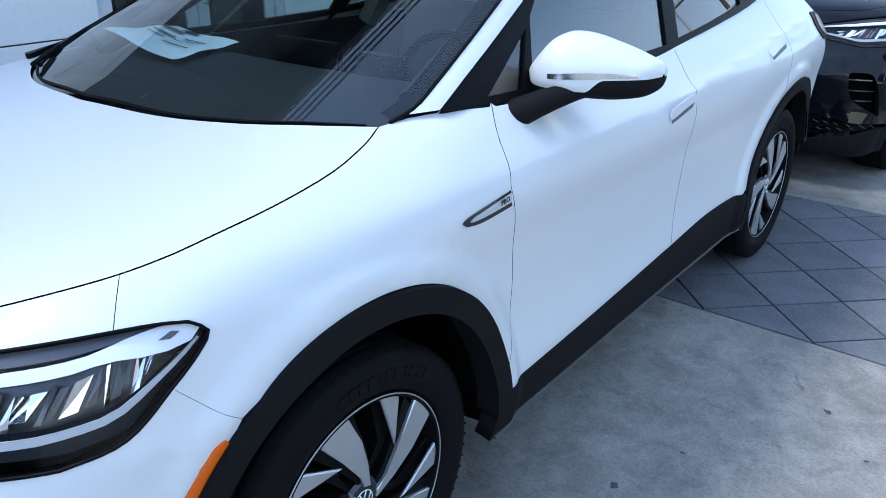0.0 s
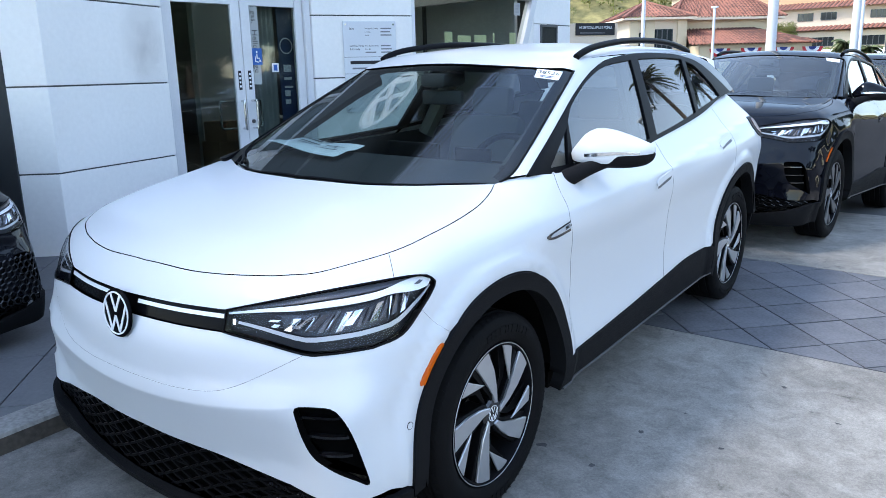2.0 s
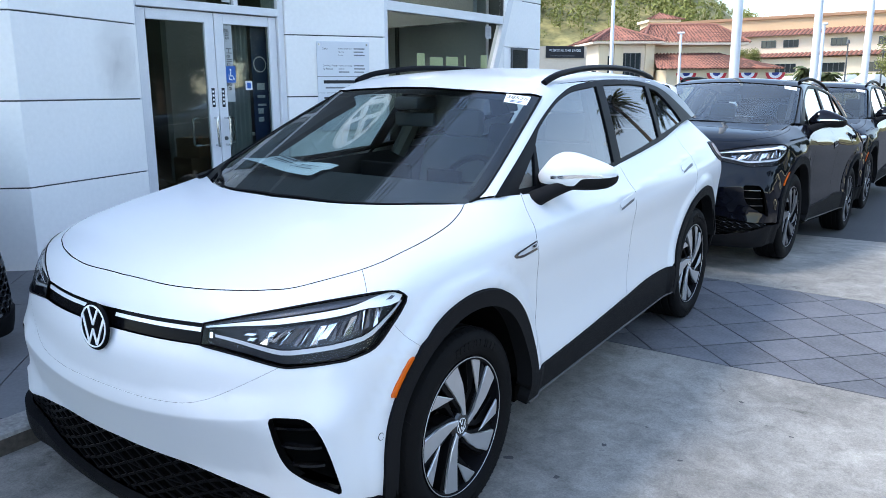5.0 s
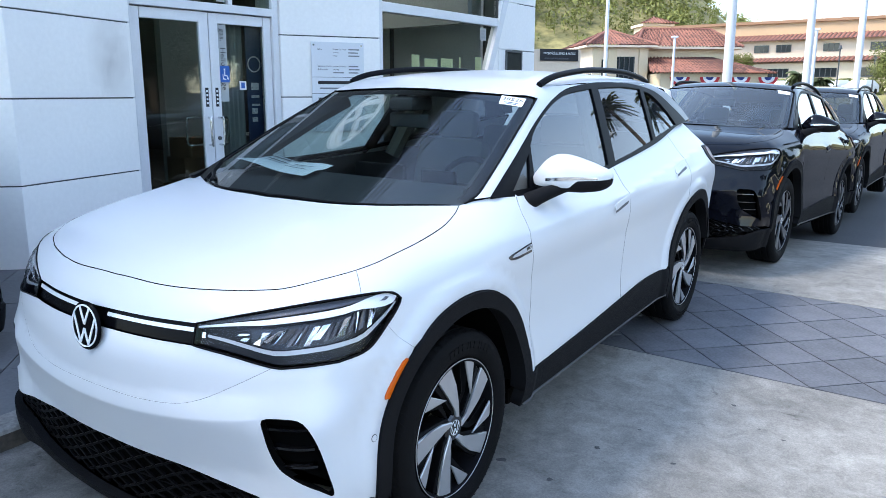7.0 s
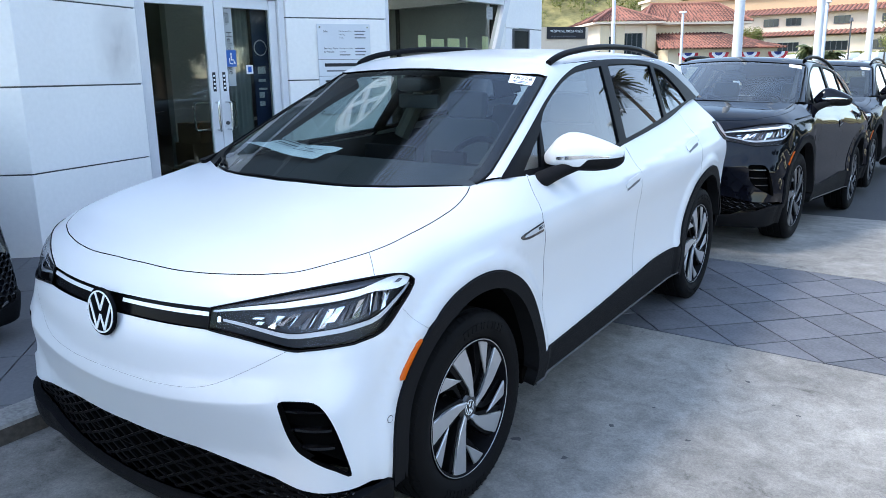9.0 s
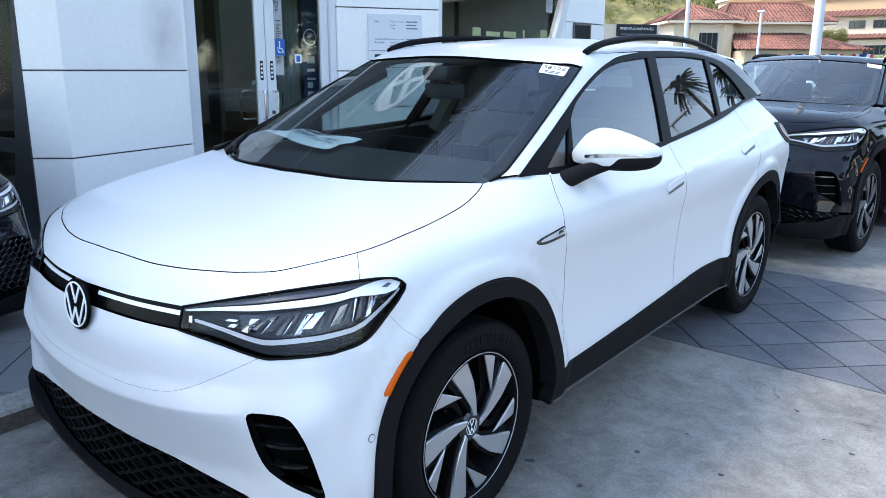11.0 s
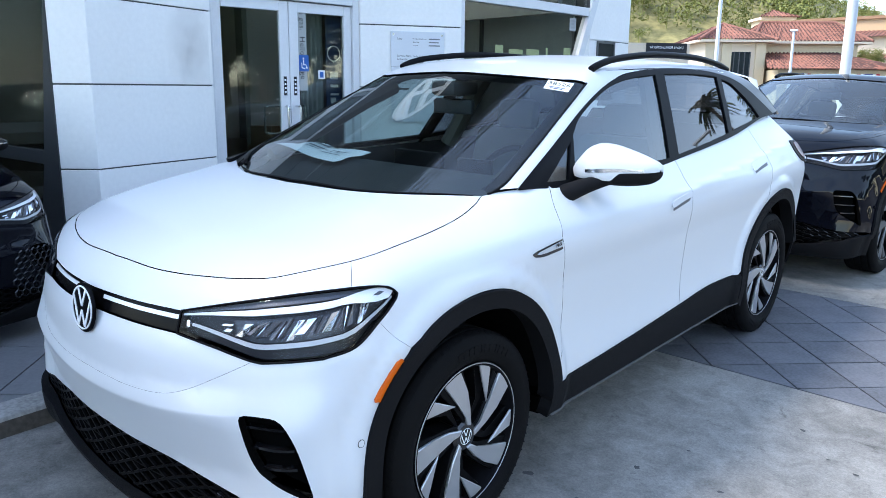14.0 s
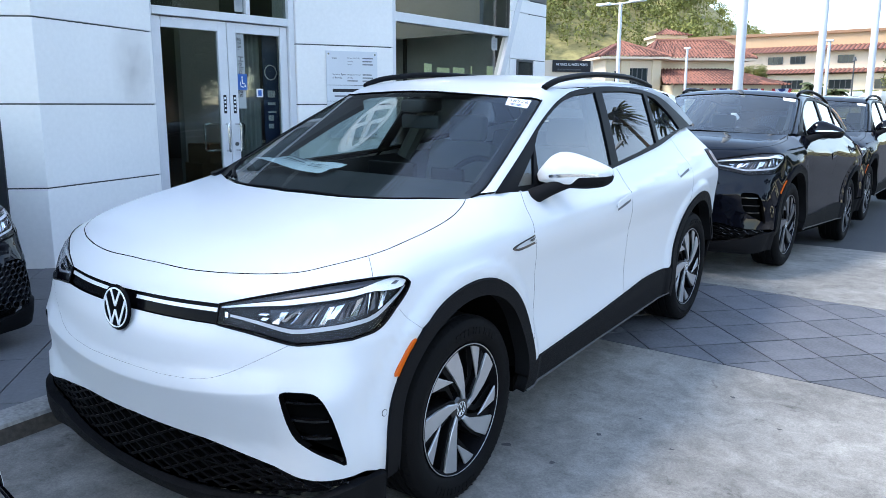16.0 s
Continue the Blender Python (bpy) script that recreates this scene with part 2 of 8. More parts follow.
M = dict(
    white_paint=mat("white_paint", (0.66, 0.67, 0.685), 0.40, vary=0.012, scale=1.4, fine=900, coat=0.42, spec=0.3),
    black_paint=mat("black_paint", (0.003, 0.0035, 0.0065), 0.35, coat=0.62, spec=0.0),
    cladding=mat("cladding", (0.008, 0.008, 0.009), 0.66, spec=0.09, vary=0.18, scale=5, fine=700, bump=0.25),
    gloss_black=mat("gloss_black", (0.008, 0.008, 0.009), 0.08, coat=0.6),
    trim_black=mat("trim_black", (0.006, 0.006, 0.007), 0.42, vary=0.1, fine=300, spec=0.04),
    grille_black=mat("grille_black", (0.0045, 0.0045, 0.005), 0.28, spec=0.05),
    rubber=mat("rubber", (0.0045, 0.0045, 0.005), 0.72, spec=0.10, vary=0.25, scale=9, fine=220, bump=0.35),
    void=mat("void", (0.003, 0.003, 0.003), 0.9, spec=0.02),
    machined=mat("machined", (0.52, 0.53, 0.55), 0.36, metal=0.75, vary=0.08, scale=14, fine=500),
    alloy=mat("alloy", (0.62, 0.63, 0.65), 0.22, metal=1.0, vary=0.05, scale=20, fine=300),
    badge_black=mat("badge_black", (0.003, 0.003, 0.004), 0.25, spec=0.05),
    badge_white=mat("badge_white", (0.86, 0.87, 0.88), 0.35),
    chrome=mat("chrome", (0.85, 0.86, 0.88), 0.07, metal=1.0),
    amber=mat("amber", (0.72, 0.12, 0.004), 0.3, coat=0.25, spec=0.3),
    lamp_white=mat("lamp_white", (0.80, 0.81, 0.83), 0.25, coat=0.5),
    reflector_grey=mat("reflector_grey", (0.062, 0.063, 0.070), 0.32, metal=0.8, vary=0.4, scale=18, fine=70),
    lamp_soft=mat("lamp_soft", (0.42, 0.43, 0.46), 0.3, coat=0.4),
    lamp_grey=mat("lamp_grey", (0.060, 0.060, 0.070), 0.30, coat=0.4),
    red_lens=mat("red_lens", (0.09, 0.006, 0.008), 0.3, coat=0.15, spec=0.3),
    silver_arch=mat("silver_arch", (0.055, 0.056, 0.060), 0.35, metal=0.3, coat=0.3),
    cabin_dark=mat("cabin_dark", (0.022, 0.022, 0.025), 0.65, vary=0.2, fine=400, bump=0.1),
    cabin_light=mat("cabin_light", (0.10, 0.094, 0.085), 0.7, vary=0.08, fine=300, bump=0.1),
    paper=mat("paper", (0.88, 0.90, 0.90), 0.6, vary=0.03, scale=9),
    ink=mat("ink", (0.012, 0.012, 0.014), 0.7),
    ink_grey=mat("ink_grey", (0.18, 0.185, 0.20), 0.6),
    ink_blue=mat("ink_blue", (0.03, 0.06, 0.16), 0.6),
    windscreen=glass("windscreen", (0.65, 0.75, 0.74), f0=0.058),
    front_glass=glass("front_glass", (0.56, 0.66, 0.64), f0=0.12),
    blade_dark=mat("blade_dark", (0.20, 0.205, 0.215), 0.34, metal=0.75, vary=0.08, scale=14, fine=500),
    chrome_soft=mat("chrome_soft", (0.78, 0.79, 0.82), 0.16, metal=1.0),
    side_glass=glass("side_glass", (0.38, 0.45, 0.49), f0=0.09),
    privacy=glass("privacy", (0.17, 0.18, 0.20), f0=0.075),
    lens=glass("lens", (0.97, 0.975, 0.985), 0.014),
    shop_glass=glass("shop_glass", (0.64, 0.69, 0.67), 0.048),
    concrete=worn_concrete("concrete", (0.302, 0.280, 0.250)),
    kerb=mat("kerb", (0.25, 0.238, 0.222), 0.9, vary=0.46, scale=3, fine=50, bump=0.5),
    paver=mat("paver", (0.122, 0.121, 0.130), 0.74, vary=0.34, scale=5.0, fine=55, bump=0.4, rand=0.16),
    walk_paver=mat("walk_paver", (0.125, 0.125, 0.130), 0.75, vary=0.2, scale=2.0, fine=50, bump=0.4, rand=0.16),
    joint=mat("joint", (0.020, 0.020, 0.021), 0.95, vary=0.3, fine=90),
    tar=mat("tar", (0.075, 0.073, 0.070), 0.9, vary=0.3, scale=30, fine=200),
    asphalt=mat("asphalt", (0.055, 0.055, 0.057), 0.9, vary=0.25, scale=0.7, fine=60, bump=0.6),
    panel=mat("panel", (0.85, 0.828, 0.80), 0.50, vary=0.05, scale=1.1, fine=25, rand=0.04),
    frame_metal=mat("frame_metal", (0.70, 0.70, 0.71), 0.42, metal=0.12, vary=0.05, scale=6),
    steel=mat("steel", (0.62, 0.62, 0.62), 0.25, metal=1.0, vary=0.05, fine=200),
    dark_metal=mat("dark_metal", (0.065, 0.068, 0.07), 0.5, vary=0.1),
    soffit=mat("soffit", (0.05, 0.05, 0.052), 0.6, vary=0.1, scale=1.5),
    office_wall=mat("office_wall", (0.58, 0.60, 0.57), 0.8, vary=0.15, scale=1.5, fine=30),
    bulkhead_grey=mat("bulkhead_grey", (0.19, 0.205, 0.205), 0.8, vary=0.15, scale=1.2, fine=30),
    note_yellow=mat("note_yellow", (0.78, 0.76, 0.42), 0.8, vary=0.1, scale=9),
    room_wall=mat("room_wall", (0.32, 0.315, 0.31), 0.8, vary=0.1, scale=1),
    room_floor=mat("room_floor", (0.08, 0.08, 0.085), 0.35, vary=0.1, scale=1),
    sign_grey=mat("sign_grey", (0.66, 0.68, 0.71), 0.45, vary=0.03, scale=4),
    curtain=mat("curtain", (0.34, 0.34, 0.345), 0.85, vary=0.15, scale=4, fine=80),
    film=mat("film", (0.76, 0.79, 0.79), 0.4),
    blue=mat("blue", (0.014, 0.10, 0.37), 0.5),
    banner_blue=mat("banner_blue", (0.016, 0.032, 0.09), 0.6, vary=0.08),
    white_flat=mat("white_flat", (0.75, 0.76, 0.78), 0.5),
    pole=mat("pole", (0.66, 0.68, 0.70), 0.45, vary=0.06, scale=2, stretch=(1, 1, 0.3)),
    stucco=mat("stucco", (0.62, 0.50, 0.34), 0.92, vary=0.07, scale=0.5, fine=12, bump=0.3),
    stucco_pale=mat("stucco_pale", (0.70, 0.57, 0.43), 0.92, vary=0.06, scale=0.4, fine=12),
    stucco_ochre=mat("stucco_ochre", (0.50, 0.335, 0.20), 0.92, vary=0.07, scale=0.4, fine=12),
    stucco_brown=mat("stucco_brown", (0.30, 0.17, 0.10), 0.9, vary=0.1),
    roof_tile=mat("roof_tile", (0.225, 0.090, 0.062), 0.85, vary=0.38, scale=0.8, fine=5, rand=0.15),
    far_glass=mat("far_glass", (0.02, 0.026, 0.03), 0.12),
    bark=mat("bark", (0.13, 0.10, 0.075), 0.95, vary=0.3, scale=5, fine=40, bump=0.5),
    leaf=mat("leaf", (0.150, 0.158, 0.036), 0.8, vary=0.45, scale=0.35, fine=3),
    leaf_dark=mat("leaf_dark", (0.055, 0.078, 0.042), 0.8, vary=0.45, scale=0.35, fine=3),
    palm_leaf=mat("palm_leaf", (0.075, 0.095, 0.032), 0.7, vary=0.3, scale=1.0, fine=6),
    hill=mat("hill", (0.085, 0.10, 0.030), 0.95, vary=0.5, scale=0.06, fine=0.9, tint=(0.22, 0.185, 0.075)),
    facade=mat("facade", (0.085, 0.083, 0.082), 0.5, vary=0.08, scale=1.0, rand=0.05),
    post_green=mat("post_green", (0.21, 0.235, 0.225), 0.5, vary=0.1, scale=2),
    sill_highlight=mat("sill_highlight", (0.07, 0.07, 0.075), 0.4, spec=0.4),
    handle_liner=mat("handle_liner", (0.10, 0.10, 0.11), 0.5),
    pocket_grey=mat("pocket_grey", (0.62, 0.63, 0.65), 0.35, coat=0.6),
    lamp_bowl=mat("lamp_bowl", (0.020, 0.021, 0.025), 0.5, spec=0.2),
    tile_groove_shade=mat("tile_groove_shade", (0.085, 0.038, 0.030), 0.9, vary=0.3, scale=0.8, fine=5),
    emblem_silver=mat("emblem_silver", (0.50, 0.52, 0.55), 0.35, metal=0.2),
    bunt_red=mat("bunt_red", (0.45, 0.03, 0.04), 0.8),
    bunt_blue=mat("bunt_blue", (0.03, 0.05, 0.22), 0.8),
)

# Clear film with a faint tint.
M["film"].node_tree.nodes["Principled BSDF"].inputs["Alpha"].default_value = 0.34

# Emblem faces, with a slight glow added to whiten their reflection.
M["sign_glow"] = mat("sign_glow", (0.85, 0.86, 0.88), 0.4)
M["sign_glow"].node_tree.nodes["Principled BSDF"].inputs["Emission Color"].default_value = (0.90, 0.96, 1.0, 1)
M["sign_glow"].node_tree.nodes["Principled BSDF"].inputs["Emission Strength"].default_value = 0.16
from mathutils import geometry



# ---- mesh tools ----
def mesh_of(name, verts, faces, material, normals=None, smooth=False):
    me = bpy.data.meshes.new(name)
    me.from_pydata([tuple(map(float, v)) for v in verts], [], [tuple(f) for f in faces])
    me.materials.append(material)
    if smooth or normals is not None:
        me.polygons.foreach_set("use_smooth", [True] * len(me.polygons))
    if normals is not None:
        me.normals_split_custom_set_from_vertices([tuple(map(float, v)) for v in normals])
    me.update()
    return me


def thing(name, label, category, m=None, group="", kind=""):
    """A top-level thing: an empty at its base, which parents its parts."""
    ob = new(name)
    ob.empty_display_size = 0.2
    ob.matrix_basis = m or Matrix()
    return tagged(ob, label, category, group, kind)


def put(name, me, parent=None, label="", m=None):
    ob = new(name, me)
    if parent is not None:
        ob.parent = parent
    if m is not None:
        ob.matrix_basis = m
    return tagged(ob, label)


def part(name, bm, material, parent=None, label="", m=None, smooth=False):
    """Links a bmesh as one mesh object under a thing or a part."""
    me = bpy.data.meshes.new(name)
    bmesh.ops.recalc_face_normals(bm, faces=bm.faces)
    bm.to_mesh(me)
    bm.free()
    me.materials.append(material)
    if smooth:
        me.polygons.foreach_set("use_smooth", [True] * len(me.polygons))
        me.set_sharp_from_angle(angle=radians(38))
    return put(name, me, parent, label, m)


def box(bm, lo, hi, bevel=0.0, m=None, seg=2):
    """A box between two corners, with its edges eased."""
    vs = bmesh.ops.create_cube(bm, size=1)["verts"]
    for v in vs:
        v.co = Vector([(lo[i] + hi[i]) / 2 + v.co[i] * (hi[i] - lo[i]) for i in range(3)])
    if m is not None:
        bmesh.ops.transform(bm, matrix=m, verts=vs)
    if bevel:
        es = list({e for v in vs for e in v.link_edges})
        bmesh.ops.bevel(bm, geom=es, offset=bevel, segments=seg, profile=0.5, affect="EDGES")
    return bm


def boxes(*items, bevel=0.0):
    bm = bmesh.new()
    for lo, hi in items:
        box(bm, lo, hi, bevel)
    return bm


def rod(bm, a, b, r, r2=None, seg=10):
    a, b = Vector(a), Vector(b)
    q = (b - a).to_track_quat("Z", "Y").to_matrix().to_4x4()
    bmesh.ops.create_cone(bm, cap_ends=True, segments=seg, radius1=r, radius2=r if r2 is None else r2, depth=(b - a).length,
                          matrix=Matrix.Translation((a + b) / 2) @ q)
    return bm


def tube(bm, pts, r, seg=10, radii=None):
    """A round bar along a line of points."""
    pts = [Vector(p) for p in pts]
    rings = []
    side = None
    for i, p in enumerate(pts):
        d = (pts[min(i + 1, len(pts) - 1)] - pts[max(i - 1, 0)]).normalized()
        if side is None:
            side = d.orthogonal().normalized()
        side = (side - d * side.dot(d)).normalized()
        up = d.cross(side)
        rr = float(radii[i] if radii else r)
        rings.append([bm.verts.new(p + rr * (math.cos(2 * math.pi * k / seg) * side + math.sin(2 * math.pi * k / seg) * up)) for k in range(seg)])
    for a, b in zip(rings[:-1], rings[1:]):
        for k in range(seg):
            bm.faces.new((a[k], a[(k + 1) % seg], b[(k + 1) % seg], b[k]))
    bm.faces.new(rings[0][::-1])
    bm.faces.new(rings[-1])
    return bm


def spline(pts, step=0.02, closed=False):
    """A smooth line through points, at an even step."""
    p = [np.array(q, float) for q in pts]
    n = len(p)
    out = []
    for i in range(n if closed else n - 1):
        a, b, c, d = (p[(i - 1) % n] if closed or i > 0 else 2 * p[0] - p[1], p[i], p[(i + 1) % n],
                      p[(i + 2) % n] if closed or i < n - 2 else 2 * p[-1] - p[-2])
        k = max(1, int(np.ceil(np.linalg.norm(c - b) / step)))
        for j in range(k):
            s = j / k
            out.append(0.5 * (2 * b + (c - a) * s + (2 * a - 5 * b + 4 * c - d) * s * s + (3 * b - a - 3 * c + d) * s ** 3))
    if not closed:
        out.append(p[-1])
    return out


def straight(pts, step=0.02):
    out = []
    for a, b in zip(pts[:-1], pts[1:]):
        a, b = np.array(a, float), np.array(b, float)
        k = max(1, int(np.ceil(np.linalg.norm(b - a) / step)))
        out += [a + (b - a) * j / k for j in range(k)]
    return out + [np.array(pts[-1], float)]


def inside(poly, pts):
    """Which points lie inside a closed outline in the plane."""
    x, y = pts[:, 0], pts[:, 1]
    res = np.zeros(len(pts), bool)
    a, b = poly, np.roll(poly, -1, axis=0)
    for (x1, y1), (x2, y2) in zip(a, b):
        if y1 != y2:
            res ^= ((y1 > y) != (y2 > y)) & (x < (x2 - x1) * (y - y1) / (y2 - y1) + x1)
    return res


def fill(poly, h):
    """Triangles that fill an outline in the plane, with an even mesh of points inside."""
    poly = np.array(poly, float)
    keep = [i for i in range(len(poly)) if np.linalg.norm(poly[i] - poly[i - 1]) > 1e-5]
    poly = poly[keep]
    lo, hi = poly.min(0), poly.max(0)
    gx, gy = np.arange(lo[0] + h / 2, hi[0], h), np.arange(lo[1] + h / 2, hi[1], h)
    grid = np.array([(a, b) for a in gx for b in gy]).reshape(-1, 2)
    if len(grid):
        grid = grid[inside(poly, grid)]
    if len(grid):
        d = np.min(np.linalg.norm(grid[:, None] - poly[None], axis=2), axis=1)
        grid = grid[d > 0.5 * h]
    pts = np.vstack([poly, grid]) if len(grid) else poly
    n = len(poly)
    vs, _, fs, _, _, _ = geometry.delaunay_2d_cdt([Vector(p) for p in pts], [(i, (i + 1) % n) for i in range(n)], [], 0, 1e-7)
    vs = np.array([tuple(v) for v in vs])
    tri = np.array([tuple(f) for f in fs if len(f) == 3])
    tri = tri[inside(poly, vs[tri].mean(1))]
    return vs, tri


def rim_of(tri):
    """The open edges of a set of triangles."""
    seen = {}
    for t in tri:
        for a, b in ((t[0], t[1]), (t[1], t[2]), (t[2], t[0])):
            seen[(a, b)] = True
    return [(a, b) for a, b in seen if (b, a) not in seen]


def slab(poly, z0, z1, h=None):
    """A flat plate of some outline between two heights, as verts and faces."""
    poly = np.array(poly, float)
    n = len(poly)
    v = [(p[0], p[1], z1) for p in poly] + [(p[0], p[1], z0) for p in poly]
    area = sum(poly[i - 1][0] * poly[i][1] - poly[i][0] * poly[i - 1][1] for i in range(n))
    order = list(range(n)) if area > 0 else list(range(n))[::-1]
    f = [tuple(order), tuple(i + n for i in order[::-1])]
    f += [(order[i - 1] + n, order[i] + n, order[i], order[i - 1]) for i in range(n)]
    return v, f


def text_mesh(name, words, size, material, depth=0.0008, align="CENTER"):
    cu = bpy.data.curves.new(name, "FONT")
    cu.body, cu.size, cu.extrude, cu.align_x, cu.align_y = words, size, depth, align, "CENTER"
    cu.resolution_u = 2
    tmp = bpy.data.objects.new(name, cu)
    me = bpy.data.meshes.new_from_object(tmp)
    me.name = name
    bpy.data.objects.remove(tmp)
    me.materials.clear()
    me.materials.append(material)
    return me


def lathe(prof, seg=64, closed=True):
    """A ring or disc turned about the x axis, from (x, radius) points."""
    n = len(prof)
    v = [(x, r * math.cos(2 * math.pi * k / seg), r * math.sin(2 * math.pi * k / seg)) for k in range(seg) for x, r in prof]
    f = []
    for k in range(seg):
        kk = (k + 1) % seg
        for i in range(n if closed else n - 1):
            j = (i + 1) % n
            f.append((k * n + i, k * n + j, kk * n + j, kk * n + i))
    return v, f


def solid(name, v, f, material, parent, label="", m=None, angle=35):
    me = mesh_of(name, v, f, material, smooth=True)
    me.set_sharp_from_angle(angle=radians(angle))
    return put(name, me, parent, label, m)


def plate(name, poly, x0, x1, material, parent, label="", bevel=0.0):
    """A flat plate of an outline in the (y, z) plane, from x0 to x1."""
    v, f = slab(poly, x0, x1)
    v = [(c, a, b) for a, b, c in v]
    bm = bmesh.new()
    vs = [bm.verts.new(q) for q in v]
    for q in f:
        bm.faces.new([vs[i] for i in q])
    if bevel:
        es = [e for e in bm.edges if abs(e.verts[0].co.x - x1) < 1e-6 and abs(e.verts[1].co.x - x1) < 1e-6]
        bmesh.ops.bevel(bm, geom=es, offset=bevel, segments=1, profile=0.5, affect="EDGES")
    return part(name, bm, material, parent, label)


def turn(poly, a):
    c, s = math.cos(a), math.sin(a)
    return [(c * y - s * z, s * y + c * z) for y, z in poly]


def emblem(parent, m, r, dark, light):
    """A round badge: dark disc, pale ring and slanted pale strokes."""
    v, f = lathe([(0.0, 0.001), (0.0, r * 1.10), (r * 0.06, r * 1.10), (r * 0.12, r * 1.04), (r * 0.12, 0.001)], 40, closed=False)
    disc = solid("badge", v, f, dark, parent, "round dark badge with a pale ring", m)
    v, f = lathe([(r * 0.11, r * 0.90), (r * 0.16, r * 0.905), (r * 0.16, r * 0.965), (r * 0.11, r * 0.97)], 40)
    solid("ring", v, f, light, disc, "pale ring")
    w = r * 0.070
    for y0, z0, y1, z1 in ((-0.36, 0.84, 0.0, 0.08), (0.36, 0.84, 0.0, 0.08), (-0.80, 0.44, -0.30, -0.80), (0.80, 0.44, 0.30, -0.80), (-0.30, -0.80, 0.0, -0.12), (0.30, -0.80, 0.0, -0.12)):
        a, b = np.array((y0, z0)) * r, np.array((y1, z1)) * r
        d = (b - a) / np.linalg.norm(b - a)
        q = np.array((-d[1], d[0])) * w * 0.8
        plate("stroke", [a - q, b - q, b + q, a + q], r * 0.11, r * 0.155, light, disc)
    return disc


# ---- the body's form: smooth bounds that the panels lie on ----
def curve(*pts):
    """A smooth rising or falling line through a few (a, b) points."""
    xs, ys = np.array([p[0] for p in pts], float), np.array([p[1] for p in pts], float)
    d = np.diff(ys) / np.diff(xs)
    m = np.concatenate(([d[0]], [0 if a * b <= 0 else 2 * a * b / (a + b) for a, b in zip(d[:-1], d[1:])], [d[-1]]))

    def at(v):
        v = np.asarray(v, float)
        i = np.clip(np.searchsorted(xs, v) - 1, 0, len(xs) - 2)
        h = xs[i + 1] - xs[i]
        s = np.clip((v - xs[i]) / h, -0.5, 1.5)
        return ((1 + 2 * s) * (1 - s) ** 2 * ys[i] + s * (1 - s) ** 2 * h * m[i]
                + s * s * (3 - 2 * s) * ys[i + 1] + s * s * (s - 1) * h * m[i + 1])
    return at


def smax(a, b, k):
    h = np.clip(0.5 + 0.5 * (a - b) / k, 0, 1)
    return b + (a - b) * h + k * h * (1 - h)


SIDE_Z = curve((0.10, 0.86), (0.28, 0.902), (0.42, 0.922), (0.60, 0.912), (0.80, 0.924), (0.95, 0.946), (1.01, 0.935), (1.09, 0.875), (1.16, 0.812), (1.35, 0.66))
SIDE_Y = curve((-0.9, -0.06), (-0.3, -0.010), (0.0, -0.003), (0.4, 0.0), (1.4, -0.006), (2.6, 0.0), (3.3, -0.03))
NOSE_Z = curve((0.12, -0.77), (0.20, -0.808), (0.28, -0.818), (0.40, -0.817), (0.54, -0.829), (0.62, -0.840), (0.74, -0.842), (0.84, -0.822), (0.92, -0.79), (0.98, -0.74), (1.1, -0.55))
HOOD_Y = curve((-0.95, 0.90), (-0.72, 1.005), (-0.50, 1.066), (-0.20, 1.118), (0.08, 1.157), (0.30, 1.195), (0.60, 1.27), (3.4, 1.36))
NOSE_BOW = curve((0.15, 0.15), (0.40, 0.18), (0.62, 0.22), (0.76, 0.29), (0.95, 0.31))
NOSE_SOFT = curve((0.15, 0.10), (0.60, 0.11), (0.80, 0.18), (1.0, 0.20))
TAIL_Z = curve((0.15, 3.58), (0.45, 3.68), (0.70, 3.70), (1.00, 3.62), (1.15, 3.52), (1.30, 3.40))
ROOF_Y = curve((0.5, 1.50), (0.95, 1.578), (1.3, 1.612), (1.8, 1.630), (2.4, 1.612), (3.0, 1.556), (3.5, 1.48))
AXLES = (0.0, 2.766)
WHEEL_Z, ARCH_Z, ARCH_IN, ARCH_OUT = 0.368, 0.392, 0.432, 0.490


def flare(y, z):
    """How far the body swells round the wheel openings."""
    out = 0
    for a in AXLES:
        r = np.hypot(y - a, z - ARCH_Z)
        s = np.clip((0.578 - r) / 0.055, 0, 1)
        out = out + 0.017 * s * s * (3 - 2 * s)
    return out


SHOULDER = curve((0.6, 1.0), (1.2, 1.012), (1.6, 1.033), (1.97, 1.053), (2.5, 1.088), (3.1, 1.122), (3.5, 1.13))


def shoulder(y, z):
    """The pressed line above the door handles and the fuller haunch behind the doors."""
    d = z - SHOULDER(y)
    fade = np.clip((y - 1.15) / 0.5, 0, 1) * np.clip((3.25 - y) / 0.3, 0, 1)
    press = 0.010 * fade * np.where(d < 0, np.clip(1 + d / 0.07, 0, 1) ** 2, np.clip(1 - d / 0.016, 0, 1) ** 2)
    s = np.clip((y - 2.55) / 0.55, 0, 1)
    return press + 0.028 * s * s * (3 - 2 * s) * np.exp(-((z - 1.13) / 0.075) ** 2)


